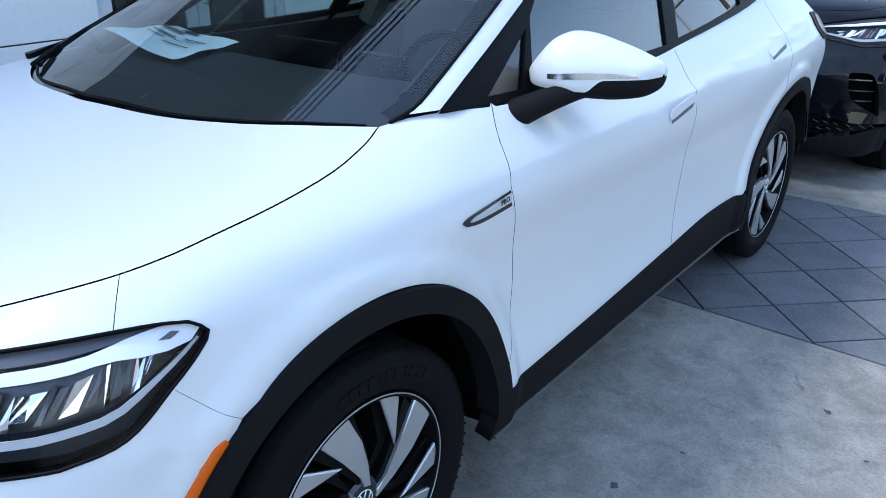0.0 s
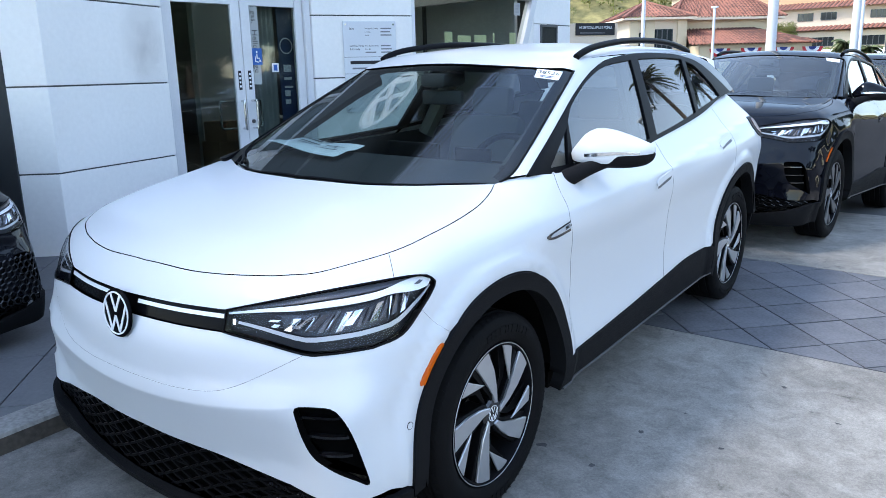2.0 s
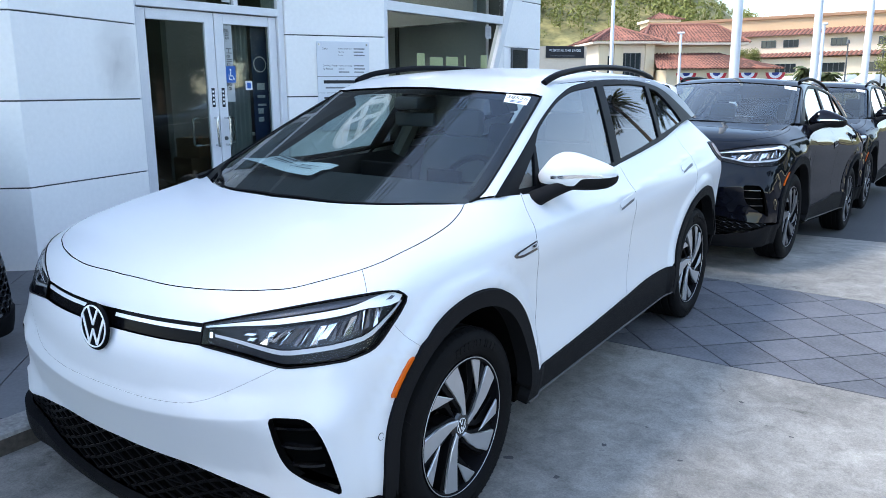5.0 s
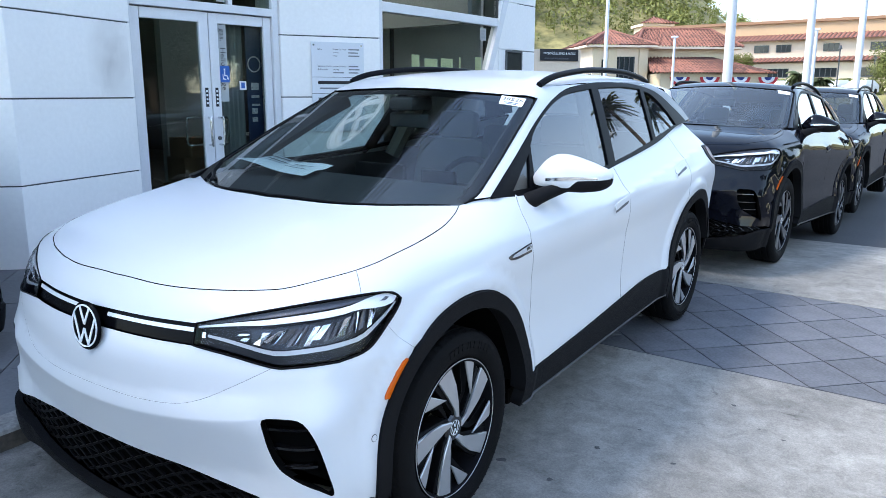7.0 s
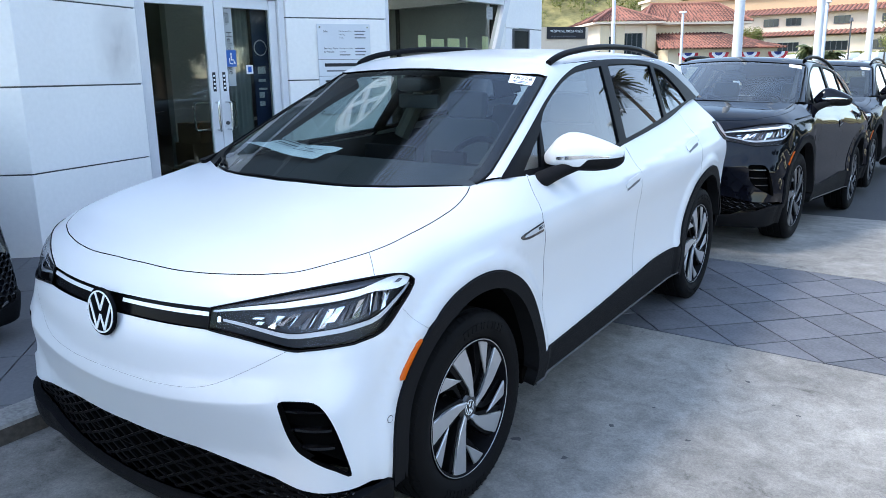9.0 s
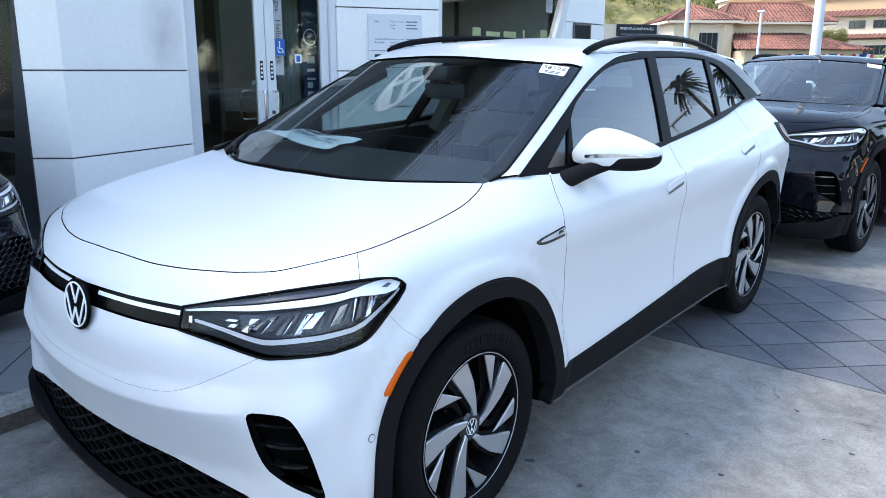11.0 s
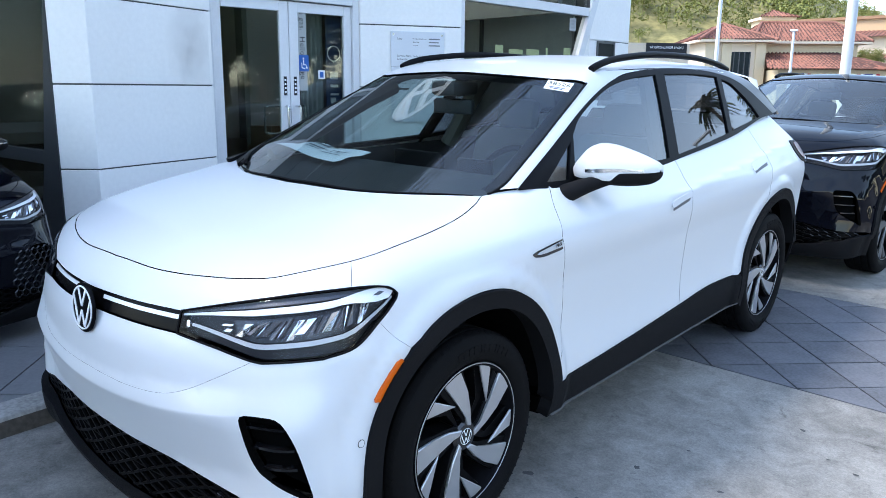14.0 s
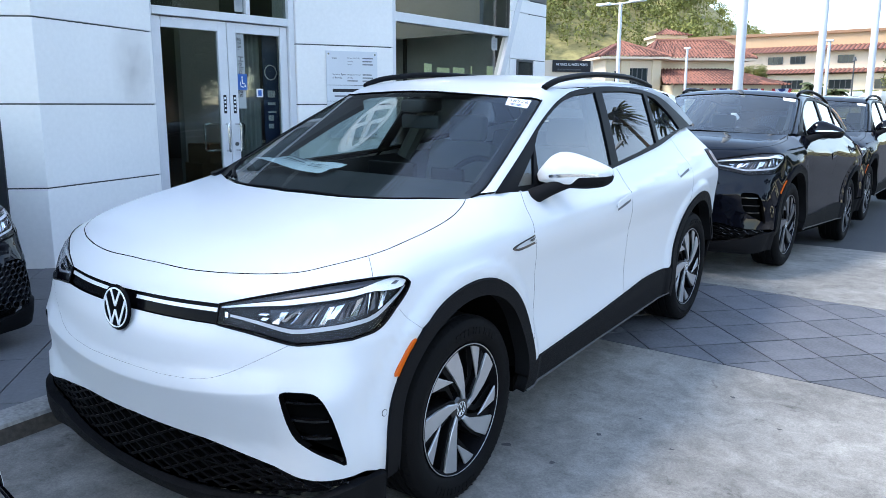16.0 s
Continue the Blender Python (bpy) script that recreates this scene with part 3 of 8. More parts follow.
def f_low(x, y, z):
    ax = np.sqrt(x * x + 1e-6)
    lean = 0.30 * np.clip(z - 0.80, 0, 0.4) * np.clip((0.25 - y) / 0.55, 0, 1)
    side = ax - (SIDE_Z(z) + SIDE_Y(y) + flare(y, z) + shoulder(y, z) - lean)
    under = 0.586 + 0.13 * x * x - z
    fold = np.where(under < 0, -0.017 * np.clip(1 + under / 0.075, 0, 1), -0.017 + 0.18 * np.clip(under, 0, 0.19))
    ledge = fold * np.clip((0.74 - ax) / 0.10, 0, 1)
    nose = NOSE_Z(z) + ledge + NOSE_BOW(z) * x * x - y
    top = z - (HOOD_Y(y) - 0.070 * x * x)
    tail = y - (TAIL_Z(z) - 0.33 * x * x)
    return smax(smax(smax(side, nose, NOSE_SOFT(z)), top, 0.09), tail, 0.12)


def f_green(x, y, z):
    ax = np.sqrt(x * x + 1e-6)
    side = ax - (0.812 - 0.50 * (z - 1.15) + 0.10 * (z - 1.15) * (1.57 - z) - 0.012 * np.maximum(y - 1.5, 0) ** 2)
    glass = z - (1.14 + 0.42 * (y + 0.04) - 0.21 * x * x)
    roof = z - (ROOF_Y(y) - 0.10 * x * x)
    rear = y - (3.62 - 0.75 * (z - 1.15) - 0.25 * x * x)
    return smax(smax(smax(glass, roof, 0.05), side, 0.05), rear, 0.06)


# ---- ground ----
def ground_z(x, y):
    """The drive: a gentle plane up to the paved band, then falling to a level lot."""
    plane = 0.0349 * (-0.575 * x + 0.818 * max(-8.0, min(y, 12.0)))
    plane = max(-0.35, min(0.35, plane))
    s = max(0.0, min(1.0, (y - 4.5) / 2.9))
    s = s * s * (3 - 2 * s)
    return plane * (1 - s) - 0.03 * s


def sheet(name, x0, x1, y0, y1, step, material, lift, label, category, kind="structure", thick=0.0):
    xs = np.linspace(x0, x1, max(2, int((x1 - x0) / step) + 1))
    ys = np.linspace(y0, y1, max(2, int((y1 - y0) / step) + 1))
    nx, ny = len(xs), len(ys)
    v = [(x, y, ground_z(x, y) + lift) for x in xs for y in ys]
    f = [(i * ny + j, (i + 1) * ny + j, (i + 1) * ny + j + 1, i * ny + j + 1) for i in range(nx - 1) for j in range(ny - 1)]
    if thick:
        rim = [i * ny for i in range(nx)] + [(nx - 1) * ny + j for j in range(1, ny)] + [i * ny + ny - 1 for i in range(nx - 2, -1, -1)] + list(range(ny - 2, 0, -1))
        base = len(v)
        v += [(v[k][0], v[k][1], v[k][2] - thick) for k in rim]
        n = len(rim)
        f += [(rim[i], base + i, base + (i + 1) % n, rim[(i + 1) % n]) for i in range(n)]
    return tagged(new(name, mesh_of(name, v, f, material)), label, category, kind=kind)


def far_ground():
    """One sheet of asphalt out to the horizon, finer near the drive."""
    line = sorted({0.0, *[s * d for d in (1.5, 3, 4.5, 5.2, 6, 6.8, 7.5, 9, 12, 16, 24, 40, 80, 200, 600, 2500) for s in (-1, 1)]})
    n = len(line)
    v = [(x, y, ground_z(x, y) - 0.03) for x in line for y in line]
    f = [(i * n + j, (i + 1) * n + j, (i + 1) * n + j + 1, i * n + j + 1) for i in range(n - 1) for j in range(n - 1)]
    return tagged(new("ground", mesh_of("ground", v, f, M["asphalt"])), "dark grey asphalt lot round the concrete drive", "ground", kind="structure")


far_ground()
KERB_X, BAND_0, BAND_1 = -1.025, 2.045, 3.775
# Its unseen front stretch is added as pale ground bouncing light onto the bumper.
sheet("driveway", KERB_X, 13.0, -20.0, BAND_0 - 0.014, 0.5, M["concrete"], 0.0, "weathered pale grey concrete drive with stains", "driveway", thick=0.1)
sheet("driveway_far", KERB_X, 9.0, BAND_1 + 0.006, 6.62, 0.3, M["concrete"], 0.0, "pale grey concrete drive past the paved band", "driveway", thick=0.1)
sheet("paving_bed", KERB_X, 9.0, BAND_0 - 0.014, BAND_1 + 0.006, 0.3, M["joint"], -0.012, "dark joints between the grey pavers", "pavement")


def clip_poly(poly, axis, limit, keep_less):
    out = []
    for i, p in enumerate(poly):
        q = poly[i - 1]
        a, b = (q[axis] <= limit) == keep_less, (p[axis] <= limit) == keep_less
        if a != b:
            s = (limit - q[axis]) / (p[axis] - q[axis])
            out.append(tuple(q[k] + s * (p[k] - q[k]) for k in range(2)))
        if b:
            out.append(p)
    return out


def pavers(parent, x0, x1, y0, y1, size, angle, gap, material, top, thick, limit=300, origin=(0, 0)):
    """Square pavers laid at an angle inside a rectangle; the first ones are parts of their own."""
    c, s = math.cos(angle), math.sin(angle)
    cells = []
    reach = int((abs(x1 - x0) + abs(y1 - y0) + 4) / size) + 2
    cx, cy = origin
    for i in range(-reach, reach):
        for j in range(-reach, reach):
            q = [((i + a) * size + (gap / 2 if a == 0 else -gap / 2), (j + b) * size + (gap / 2 if b == 0 else -gap / 2)) for a, b in ((0, 0), (1, 0), (1, 1), (0, 1))]
            q = [(cx + c * u - s * w, cy + s * u + c * w) for u, w in q]
            for axis, lim, less in ((0, x0, False), (0, x1, True), (1, y0, False), (1, y1, True)):
                q = clip_poly(q, axis, lim, less) if q else q
            if len(q) >= 3:
                mx, my = sum(p[0] for p in q) / len(q), sum(p[1] for p in q) / len(q)
                cells.append((abs(mx - 1.5) + abs(my - 2.0), mx, my, q))
    cells.sort(key=lambda e: e[0])
    rng = random.Random(4)
    for _, mx, my, q in cells[:limit]:
        lift = rng.uniform(-0.0012, 0.0012)
        v, f = slab([(px - mx, py - my) for px, py in q], -thick, 0.0)
        v = [(a, b, d + ground_z(mx + a, my + b) - ground_z(mx, my)) for a, b, d in v]
        put("paver", mesh_of("paver", v, f, material), parent, m=Matrix.Translation((mx, my, ground_z(mx, my) + top + lift)))


def kerb():
    ys = np.linspace(-9, 12, 24)
    prof = [(0.0, -0.06), (0.0, 0.075), (-0.008, 0.090), (-0.022, 0.096), (-0.165, 0.098), (-0.165, -0.06)]
    v = [(KERB_X + a, y, ground_z(KERB_X, y) + b) for y in ys for a, b in prof]
    n = len(prof)
    f = [(i * n + k, i * n + (k + 1) % n, (i + 1) * n + (k + 1) % n, (i + 1) * n + k) for i in range(len(ys) - 1) for k in range(n)]
    f += [tuple(range(n)), tuple(range((len(ys) - 1) * n, len(ys) * n))[::-1]]
    me = mesh_of("kerb", v, f, M["kerb"])
    # Road face gets a darker brown: staining, plus the shade beside the car.
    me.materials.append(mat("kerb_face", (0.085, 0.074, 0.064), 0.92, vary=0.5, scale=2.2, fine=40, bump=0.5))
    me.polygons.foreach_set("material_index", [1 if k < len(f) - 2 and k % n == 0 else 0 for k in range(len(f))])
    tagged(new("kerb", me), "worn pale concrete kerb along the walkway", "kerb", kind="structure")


kerb()
walkway = sheet("walkway", -6.5, KERB_X - 0.165, -9.0, 12.0, 0.5, M["joint"], 0.082, "dark grey paved walkway in front of the showroom", "walkway", thick=0.1)


# ---- showroom ----
def wall_frame(p0, p1):
    """Along a wall: x runs from p0 to p1, y points outwards to the drive, z up."""
    u = Vector((p1[0] - p0[0], p1[1] - p0[1], 0)).normalized()
    out = Vector((u.y, -u.x, 0))
    m = Matrix((u, out, Vector((0, 0, 1)))).transposed().to_4x4()
    return Matrix.Translation((p0[0], p0[1], 0)) @ m, math.hypot(p1[0] - p0[0], p1[1] - p0[1])


COURSES = (0.05, 0.84, 1.503, 2.165, 2.83, 3.50, 4.2)
FASCIA = 3.02


def panel_wall(name, p0, p1, label, top=7, thick=0.25, skip=0, back=None):
    """A wall of large white metal panels with open joints, under a dark fascia."""
    m, length = wall_frame(p0, p1)
    core = tagged(put(name, mesh_of(name, *slab([(0, -thick), (length, -thick), (length, -0.02), (0, -0.02)], 0.0, COURSES[top - 1]), M["dark_metal"]), m=m), label, "wall", kind="structure")
    for a, b in list(zip(COURSES[:-1], COURSES[1:]))[skip:top - 1]:
        for lo, hi, skin_mat in ((a, min(b, FASCIA), M["panel"]), (max(a, FASCIA), b, M["facade"])):
            if hi - lo > 0.05:
                bm = box(bmesh.new(), (0.0, -0.02, lo + 0.006), (length, 0.0, hi - 0.006), 0.003, seg=1)
                part("cladding_panel", bm, skin_mat, core)
    return core


P_LEFT, P_KINK, P_RIGHT = (-3.85, 0.62), (-3.62, 0.82), (-3.985, 2.11)
D_0, D_1 = (-4.10, 2.12), (-3.925, 3.87)
S_0, S_1 = (-3.90, 3.88), (-3.335, 4.89)
W_1, E_1 = (-3.27, 7.20), (-3.235, 8.57)
panel_wall("wall_pier_side", P_LEFT, P_KINK, "white panelled pier, its narrow folded face")
panel_wall("wall_pier", P_KINK, P_RIGHT, "white panelled pier with smudged stains beside the doors")
panel_wall("wall_sign", S_0, S_1, "white panelled wall carrying the hours plaque")
panel_wall("wall_end", (-3.262, 7.52), E_1, "plain white panelled wall at the building's end")
panel_wall("wall_far_end", E_1, (-9.0, 9.2), "white panelled far end of the building")
panel_wall("wall_south", (-14.2, -6.6), (-7.0, -6.6), "white panelled near end of the building")
panel_wall("wall_north", (-9.0, 9.2), (-14.2, 9.2), "white panelled back end of the building")
panel_wall("wall_jamb", (-4.25, 3.86), (-3.90, 3.88), "white panelled jamb beside the doors")

# Grime patches on the pier.
mp, _ = wall_frame(P_KINK, P_RIGHT)
stain = bpy.data.materials.new("stain")
stain.use_nodes = True
sn, sl = stain.node_tree.nodes, stain.node_tree.links.new
st_b = sn["Principled BSDF"]
st_b.inputs["Base Color"].default_value = (0.30, 0.27, 0.26, 1)
st_b.inputs["Roughness"].default_value = 0.8
tcn, nz, gr, mul, rmp = sn.new("ShaderNodeTexCoord"), sn.new("ShaderNodeTexNoise"), sn.new("ShaderNodeTexGradient"), sn.new("ShaderNodeMath"), sn.new("ShaderNodeMapRange")
gr.gradient_type = "SPHERICAL"
mpp = sn.new("ShaderNodeMapping")
mpp.inputs["Scale"].default_value = (2.9, 1, 1.9)
nz.inputs["Scale"].default_value, nz.inputs["Detail"].default_value = 7, 6
mul.operation = "MULTIPLY"
sl(tcn.outputs["Object"], mpp.inputs[0])
sl(mpp.outputs[0], gr.inputs[0])
sl(tcn.outputs["Object"], nz.inputs["Vector"])
sl(gr.outputs["Fac"], mul.inputs[0])
sl(nz.outputs["Fac"], mul.inputs[1])
rmp.inputs["From Min"].default_value, rmp.inputs["From Max"].default_value, rmp.inputs["To Max"].default_value = 0.06, 0.60, 0.26
sl(mul.outputs[0], rmp.inputs["Value"])
sl(rmp.outputs[0], st_b.inputs["Alpha"])
tagged(put("wall_stain", mesh_of("wall_stain", [(-0.4, 0, -0.32), (0.22, 0, -0.32), (0.22, 0, 0.32), (-0.4, 0, 0.32)], [(0, 1, 2, 3)], stain), m=mp @ Matrix.Translation((1.08, 0.003, 1.84))), "brown grime smudge on the white panel", "stain", kind="structure")


def pane(parent, x0, x1, z0, z1, y, name="pane", material=None):
    bm = box(bmesh.new(), (x0, y - 0.004, z0), (x1, y + 0.004, z1))
    ob = part(name, bm, material or M["shop_glass"], parent, "reflective shop glass")
    ob.visible_shadow = False
    return ob


def bars(parent, name, items, material, bevel=0.004, label=""):
    for lo, hi in items:
        part(name, box(bmesh.new(), lo, hi, bevel, seg=1), material, parent, label)


FACE = Matrix(((1, 0, 0, 0), (0, 0, 1, 0), (0, 1, 0, 0), (0, 0, 0, 1)))
# Double doors with a transom.
SILL_Z = 0.235
dm, DL = wall_frame(D_0, D_1)
frame_ob = tagged(new("door_frame"), "white aluminium frame round the double doors", "door frame", kind="structure")
frame_ob.matrix_basis = dm
bars(frame_ob, "jamb", [((0.0, -0.10, SILL_Z), (0.075, 0.01, 3.05)), ((DL - 0.075, -0.10, SILL_Z), (DL, 0.01, 3.05))], M["frame_metal"])
bars(frame_ob, "head_rail", [((0.075, -0.09, 2.345), (DL - 0.075, 0.008, 2.425)), ((0.075, -0.09, 2.97), (DL - 0.075, 0.008, 3.05))], M["frame_metal"])
bars(frame_ob, "mullion", [((DL / 2 + 0.26, -0.08, 2.425), (DL / 2 + 0.31, 0.006, 2.97))], M["frame_metal"])
pane(frame_ob, 0.075, DL - 0.075, 2.425, 2.97, -0.04)
tagged(put("wall_lintel", mesh_of("wall_lintel", *slab([(0.0, -0.20), (DL, -0.20), (DL, 0.0), (0.0, 0.0)], 3.052, 4.2), M["facade"]), m=dm), "dark fascia over the entrance doors", "wall", kind="structure")


def leaf(x0, x1, hinge_left, label):
    """One glazed leaf with its rails, push bar and pull handle."""
    door = tagged(new("entrance_door"), label, "door", "entrance doors")
    door.matrix_basis = dm
    a, b, top, y0, y1 = 0.105, 0.095, 2.335, -0.075, -0.025
    bars(door, "stile", [((x0, y0, SILL_Z + 0.01), (x0 + (a if not hinge_left else b), y1, top)), ((x1 - (b if not hinge_left else a), y0, SILL_Z + 0.01), (x1, y1, top))], M["frame_metal"])
    bars(door, "rail", [((x0 + 0.1, y0, top - 0.10), (x1 - 0.1, y1, top)), ((x0 + 0.1, y0, SILL_Z + 0.01), (x1 - 0.1, y1, SILL_Z + 0.26))], M["frame_metal"])
    pane(door, x0 + 0.1, x1 - 0.1, SILL_Z + 0.26, top - 0.10, -0.05)
    hx = x1 - 0.055 if hinge_left else x0 + 0.055
    s = -1 if hinge_left else 1
    bm = bmesh.new()
    tube(bm, spline([(hx, y1, 1.30), (hx, y1 + 0.055, 1.30), (hx + s * 0.015, y1 + 0.068, 1.285), (hx + s * 0.012, y1 + 0.068, 1.04), (hx, y1 + 0.055, 1.025), (hx, y1, 1.025)], 0.02), 0.011, 8)
    part("pull_handle", bm, M["steel"], door, "brushed steel pull handle", smooth=True)
    bm = bmesh.new()
    tube(bm, spline([(hx + s * 0.01, y0, 1.30), (hx + s * 0.02, y0 - 0.06, 1.30), (hx + s * 0.17, y0 - 0.06, 1.30), (hx + s * 0.185, y0 - 0.06, 1.285), (hx + s * 0.185, y0 - 0.06, 1.04), (hx + s * 0.17, y0 - 0.06, 1.025), (hx + s * 0.01, y0 - 0.05, 1.025)], 0.03), 0.011, 8)
    part("push_handle", bm, M["steel"], door, "steel handle behind the glass", smooth=True)
    part("pull_label", box(bmesh.new(), (hx - 0.018, y1, 1.41), (hx + 0.018, y1 + 0.002, 1.60)), M["ink"], door, "black vertical door label")
    for k in range(4):
        part("label_mark", box(bmesh.new(), (hx - 0.010, y1 + 0.002, 1.435 + 0.04 * k), (hx + 0.010, y1 + 0.0035, 1.455 + 0.04 * k)), M["white_flat"], door)
    if not hinge_left:
        v, f = lathe_disc(0.020, 0.014)
        put("lock_cylinder", mesh_of("lock_cylinder", v, f, M["dark_metal"]), door, "dark lock cylinder", m=Matrix.Translation((hx, y1, 1.09)))
    return door


def lathe_disc(r, d, seg=18):
    v = [(r * math.cos(2 * math.pi * k / seg), y, r * math.sin(2 * math.pi * k / seg)) for y in (0, d) for k in range(seg)]
    f = [tuple(range(seg, 2 * seg))[::-1], tuple(range(seg))] + [(k, (k + 1) % seg, seg + (k + 1) % seg, seg + k) for k in range(seg)]
    return v, f


MID = DL / 2 + 0.03
leaf(0.08, MID - 0.004, True, "closed glass entrance leaf in a white aluminium frame")
leaf(MID + 0.004, DL - 0.08, False, "closed glass entrance leaf with stickers and blue banner behind")

# Stickers and lettering on the right leaf.
sx = MID + 0.115
st = tagged(put("access_sticker", mesh_of("access_sticker", *slab([(0, 0), (0.115, 0), (0.115, 0.165), (0, 0.165)], 0, 0.001), M["blue"]), m=dm @ Matrix.Translation((sx + 0.005, -0.042, 1.655)) @ FACE), "blue accessible entrance sticker on the door glass", "sticker")
for poly in ([(0.045, 0.118), (0.062, 0.118), (0.062, 0.138), (0.045, 0.138)], [(0.048, 0.062), (0.060, 0.062), (0.060, 0.112), (0.048, 0.112)], [(0.048, 0.062), (0.085, 0.062), (0.085, 0.072), (0.048, 0.072)], [(0.078, 0.032), (0.100, 0.028), (0.100, 0.038), (0.085, 0.066)], [(0.03, 0.03), (0.07, 0.022), (0.07, 0.032), (0.038, 0.042)], [(0.03, 0.03), (0.038, 0.036), (0.036, 0.085), (0.028, 0.085)]):
    put("sticker_mark", mesh_of("sticker_mark", *slab(poly, 0.001, 0.0018), M["white_flat"]), st)
st2 = tagged(put("notice_sticker", mesh_of("notice_sticker", *slab([(0, 0), (0.085, 0), (0.085, 0.09), (0, 0.09)], 0, 0.001), M["white_flat"]), m=dm @ Matrix.Translation((sx + 0.235, -0.042, 1.58)) @ FACE), "small blue and white sticker on the door glass", "sticker")
put("sticker_mark", mesh_of("sticker_mark", *slab([(0.02, 0.015), (0.065, 0.015), (0.065, 0.075), (0.02, 0.075)], 0.001, 0.0018), M["blue"]), st2)
strip = tagged(put("window_film", mesh_of("window_film", *slab([(0, 0), (0.10, 0), (0.10, 0.82), (0, 0.82)], 0, 0.001), M["film"]), m=dm @ Matrix.Translation((sx, -0.0435, 1.46)) @ FACE), "pale lettered film strip on the door glass", "film")
for word, down in (("e", 0.80), ("gas.", 0.73), ("Hello", 0.545), ("range", 0.31)):
    put("film_word", text_mesh("film_word", word, 0.088, M["ink"], 0.0003, "LEFT"), strip, m=Matrix.Translation((0.05, down, 0.0020)) @ Matrix.Rotation(radians(-90), 4, "Z"))
strip2 = tagged(put("window_film", mesh_of("window_film", *slab([(0, 0), (0.10, 0), (0.10, 0.5), (0, 0.5)], 0, 0.001), M["film"]), m=dm @ Matrix.Translation((sx, -0.0345, 2.45)) @ FACE), "pale lettered film strip on the transom", "film")
put("film_text", text_mesh("film_text", "Go", 0.085, M["ink_grey"], 0.0003, "LEFT"), strip2, m=Matrix.Translation((0.05, 0.16, 0.0020)) @ Matrix.Rotation(radians(-90), 4, "Z"))
banner = tagged(put("banner", mesh_of("banner", *slab([(0, 0), (0.20, 0), (0.20, 2.0), (0, 2.0)], 0, 0.01), M["banner_blue"]), m=dm @ Matrix.Translation((DL - 0.34, -0.14, 0.30)) @ FACE), "dark blue vertical banner behind the door glass", "banner")
ring_v, ring_f = [], []
for k in range(32):
    for r in (0.085, 0.072):
        ring_v.append((0.10 + r * math.cos(k * math.pi / 16), 1.55 + r * math.sin(k * math.pi / 16), 0.0125))
ring_f = [(2 * k, 2 * ((k + 1) % 32), 2 * ((k + 1) % 32) + 1, 2 * k + 1) for k in range(32)]
put("banner_ring", mesh_of("banner_ring", ring_v, ring_f, M["sign_grey"]), banner, "pale ring mark")
for k, (w, h) in enumerate(((0.10, 0.075), (0.10, 0.03), (0.11, 0.022), (0.07, 0.06), (0.07, 0.05))):
    put("banner_bar", mesh_of("banner_bar", *slab([(0.05, 1.28 - 0.085 * k), (0.05 + w, 1.28 - 0.085 * k), (0.05 + w, 1.28 - 0.085 * k + h), (0.05, 1.28 - 0.085 * k + h)], 0.011, 0.0125), M["sign_grey"]), banner)
curtain_v, curtain_f = [], []
for k in range(25):
    curtain_v += [(0.012 * k, 0.018 * math.sin(k * 1.3), 0.0), (0.012 * k, 0.018 * math.sin(k * 1.3), 2.1)]
curtain_f = [(2 * k, 2 * k + 2, 2 * k + 3, 2 * k + 1) for k in range(24)]
tagged(put("curtain", mesh_of("curtain", curtain_v, curtain_f, M["curtain"], smooth=True), m=dm @ Matrix.Translation((DL - 0.62, -0.20, 0.26))), "grey hanging curtain behind the door glass", "curtain")

# Hours plaque.
sm, SLEN = wall_frame(S_0, S_1)
plaque = tagged(new("hours_plaque"), "silver grey opening hours plaque on the wall", "sign")
plaque.matrix_basis = sm @ Matrix.Translation((0.33, 0, 1.12))
part("plate", box(bmesh.new(), (0, 0.012, 0), (0.62, 0.022, 0.985), 0.003, seg=1), M["sign_grey"], plaque, "brushed grey plate")
for x, z in ((0.03, 0.95), (0.59, 0.95), (0.03, 0.03), (0.59, 0.03)):
    v, f = lathe_disc(0.011, 0.014)
    put("stand_off", mesh_of("stand_off", v, f, M["steel"]), plaque, m=Matrix.Translation((x, 0.010, z)))


def bar_line(parent, x, z, w, h, y=0.0222, material=None):
    part("text_bar", box(bmesh.new(), (x, y - 0.0004, z), (x + w, y + 0.0006, z + h)), material or M["ink"], parent)


for x, z, size, words in ((0.07, 0.904, 0.030, "Sales"), (0.07, 0.722, 0.030, "Service, Parts"), (0.07, 0.686, 0.030, "& Rentals"), (0.25, 0.906, 0.020, "Monday thru Friday"), (0.25, 0.871, 0.020, "Saturday"), (0.25, 0.836, 0.020, "Sunday"), (0.25, 0.721, 0.020, "Monday thru Friday"), (0.25, 0.686, 0.020, "Saturday")):
    put("plaque_text", text_mesh("plaque_text", words, size, M["ink"], 0.0005, "LEFT"), plaque, m=Matrix.Translation((x, 0.0226, z)) @ FACE)
bar_line(plaque, 0.25, 0.645, 0.125, 0.013, material=M["ink_grey"])
for k, z in enumerate((0.90, 0.865, 0.83, 0.715, 0.68, 0.645)):
    bar_line(plaque, 0.435, z, 0.13 - 0.015 * (k % 2), 0.013, material=M["ink_grey"])
for z in (0.60, 0.42):
    bar_line(plaque, 0.0, z, 0.62, 0.004)
bar_line(plaque, 0.07, 0.525, 0.40, 0.036)
bar_line(plaque, 0.09, 0.470, 0.30, 0.018, material=M["ink_grey"])
bar_line(plaque, 0.07, 0.355, 0.14, 0.022)

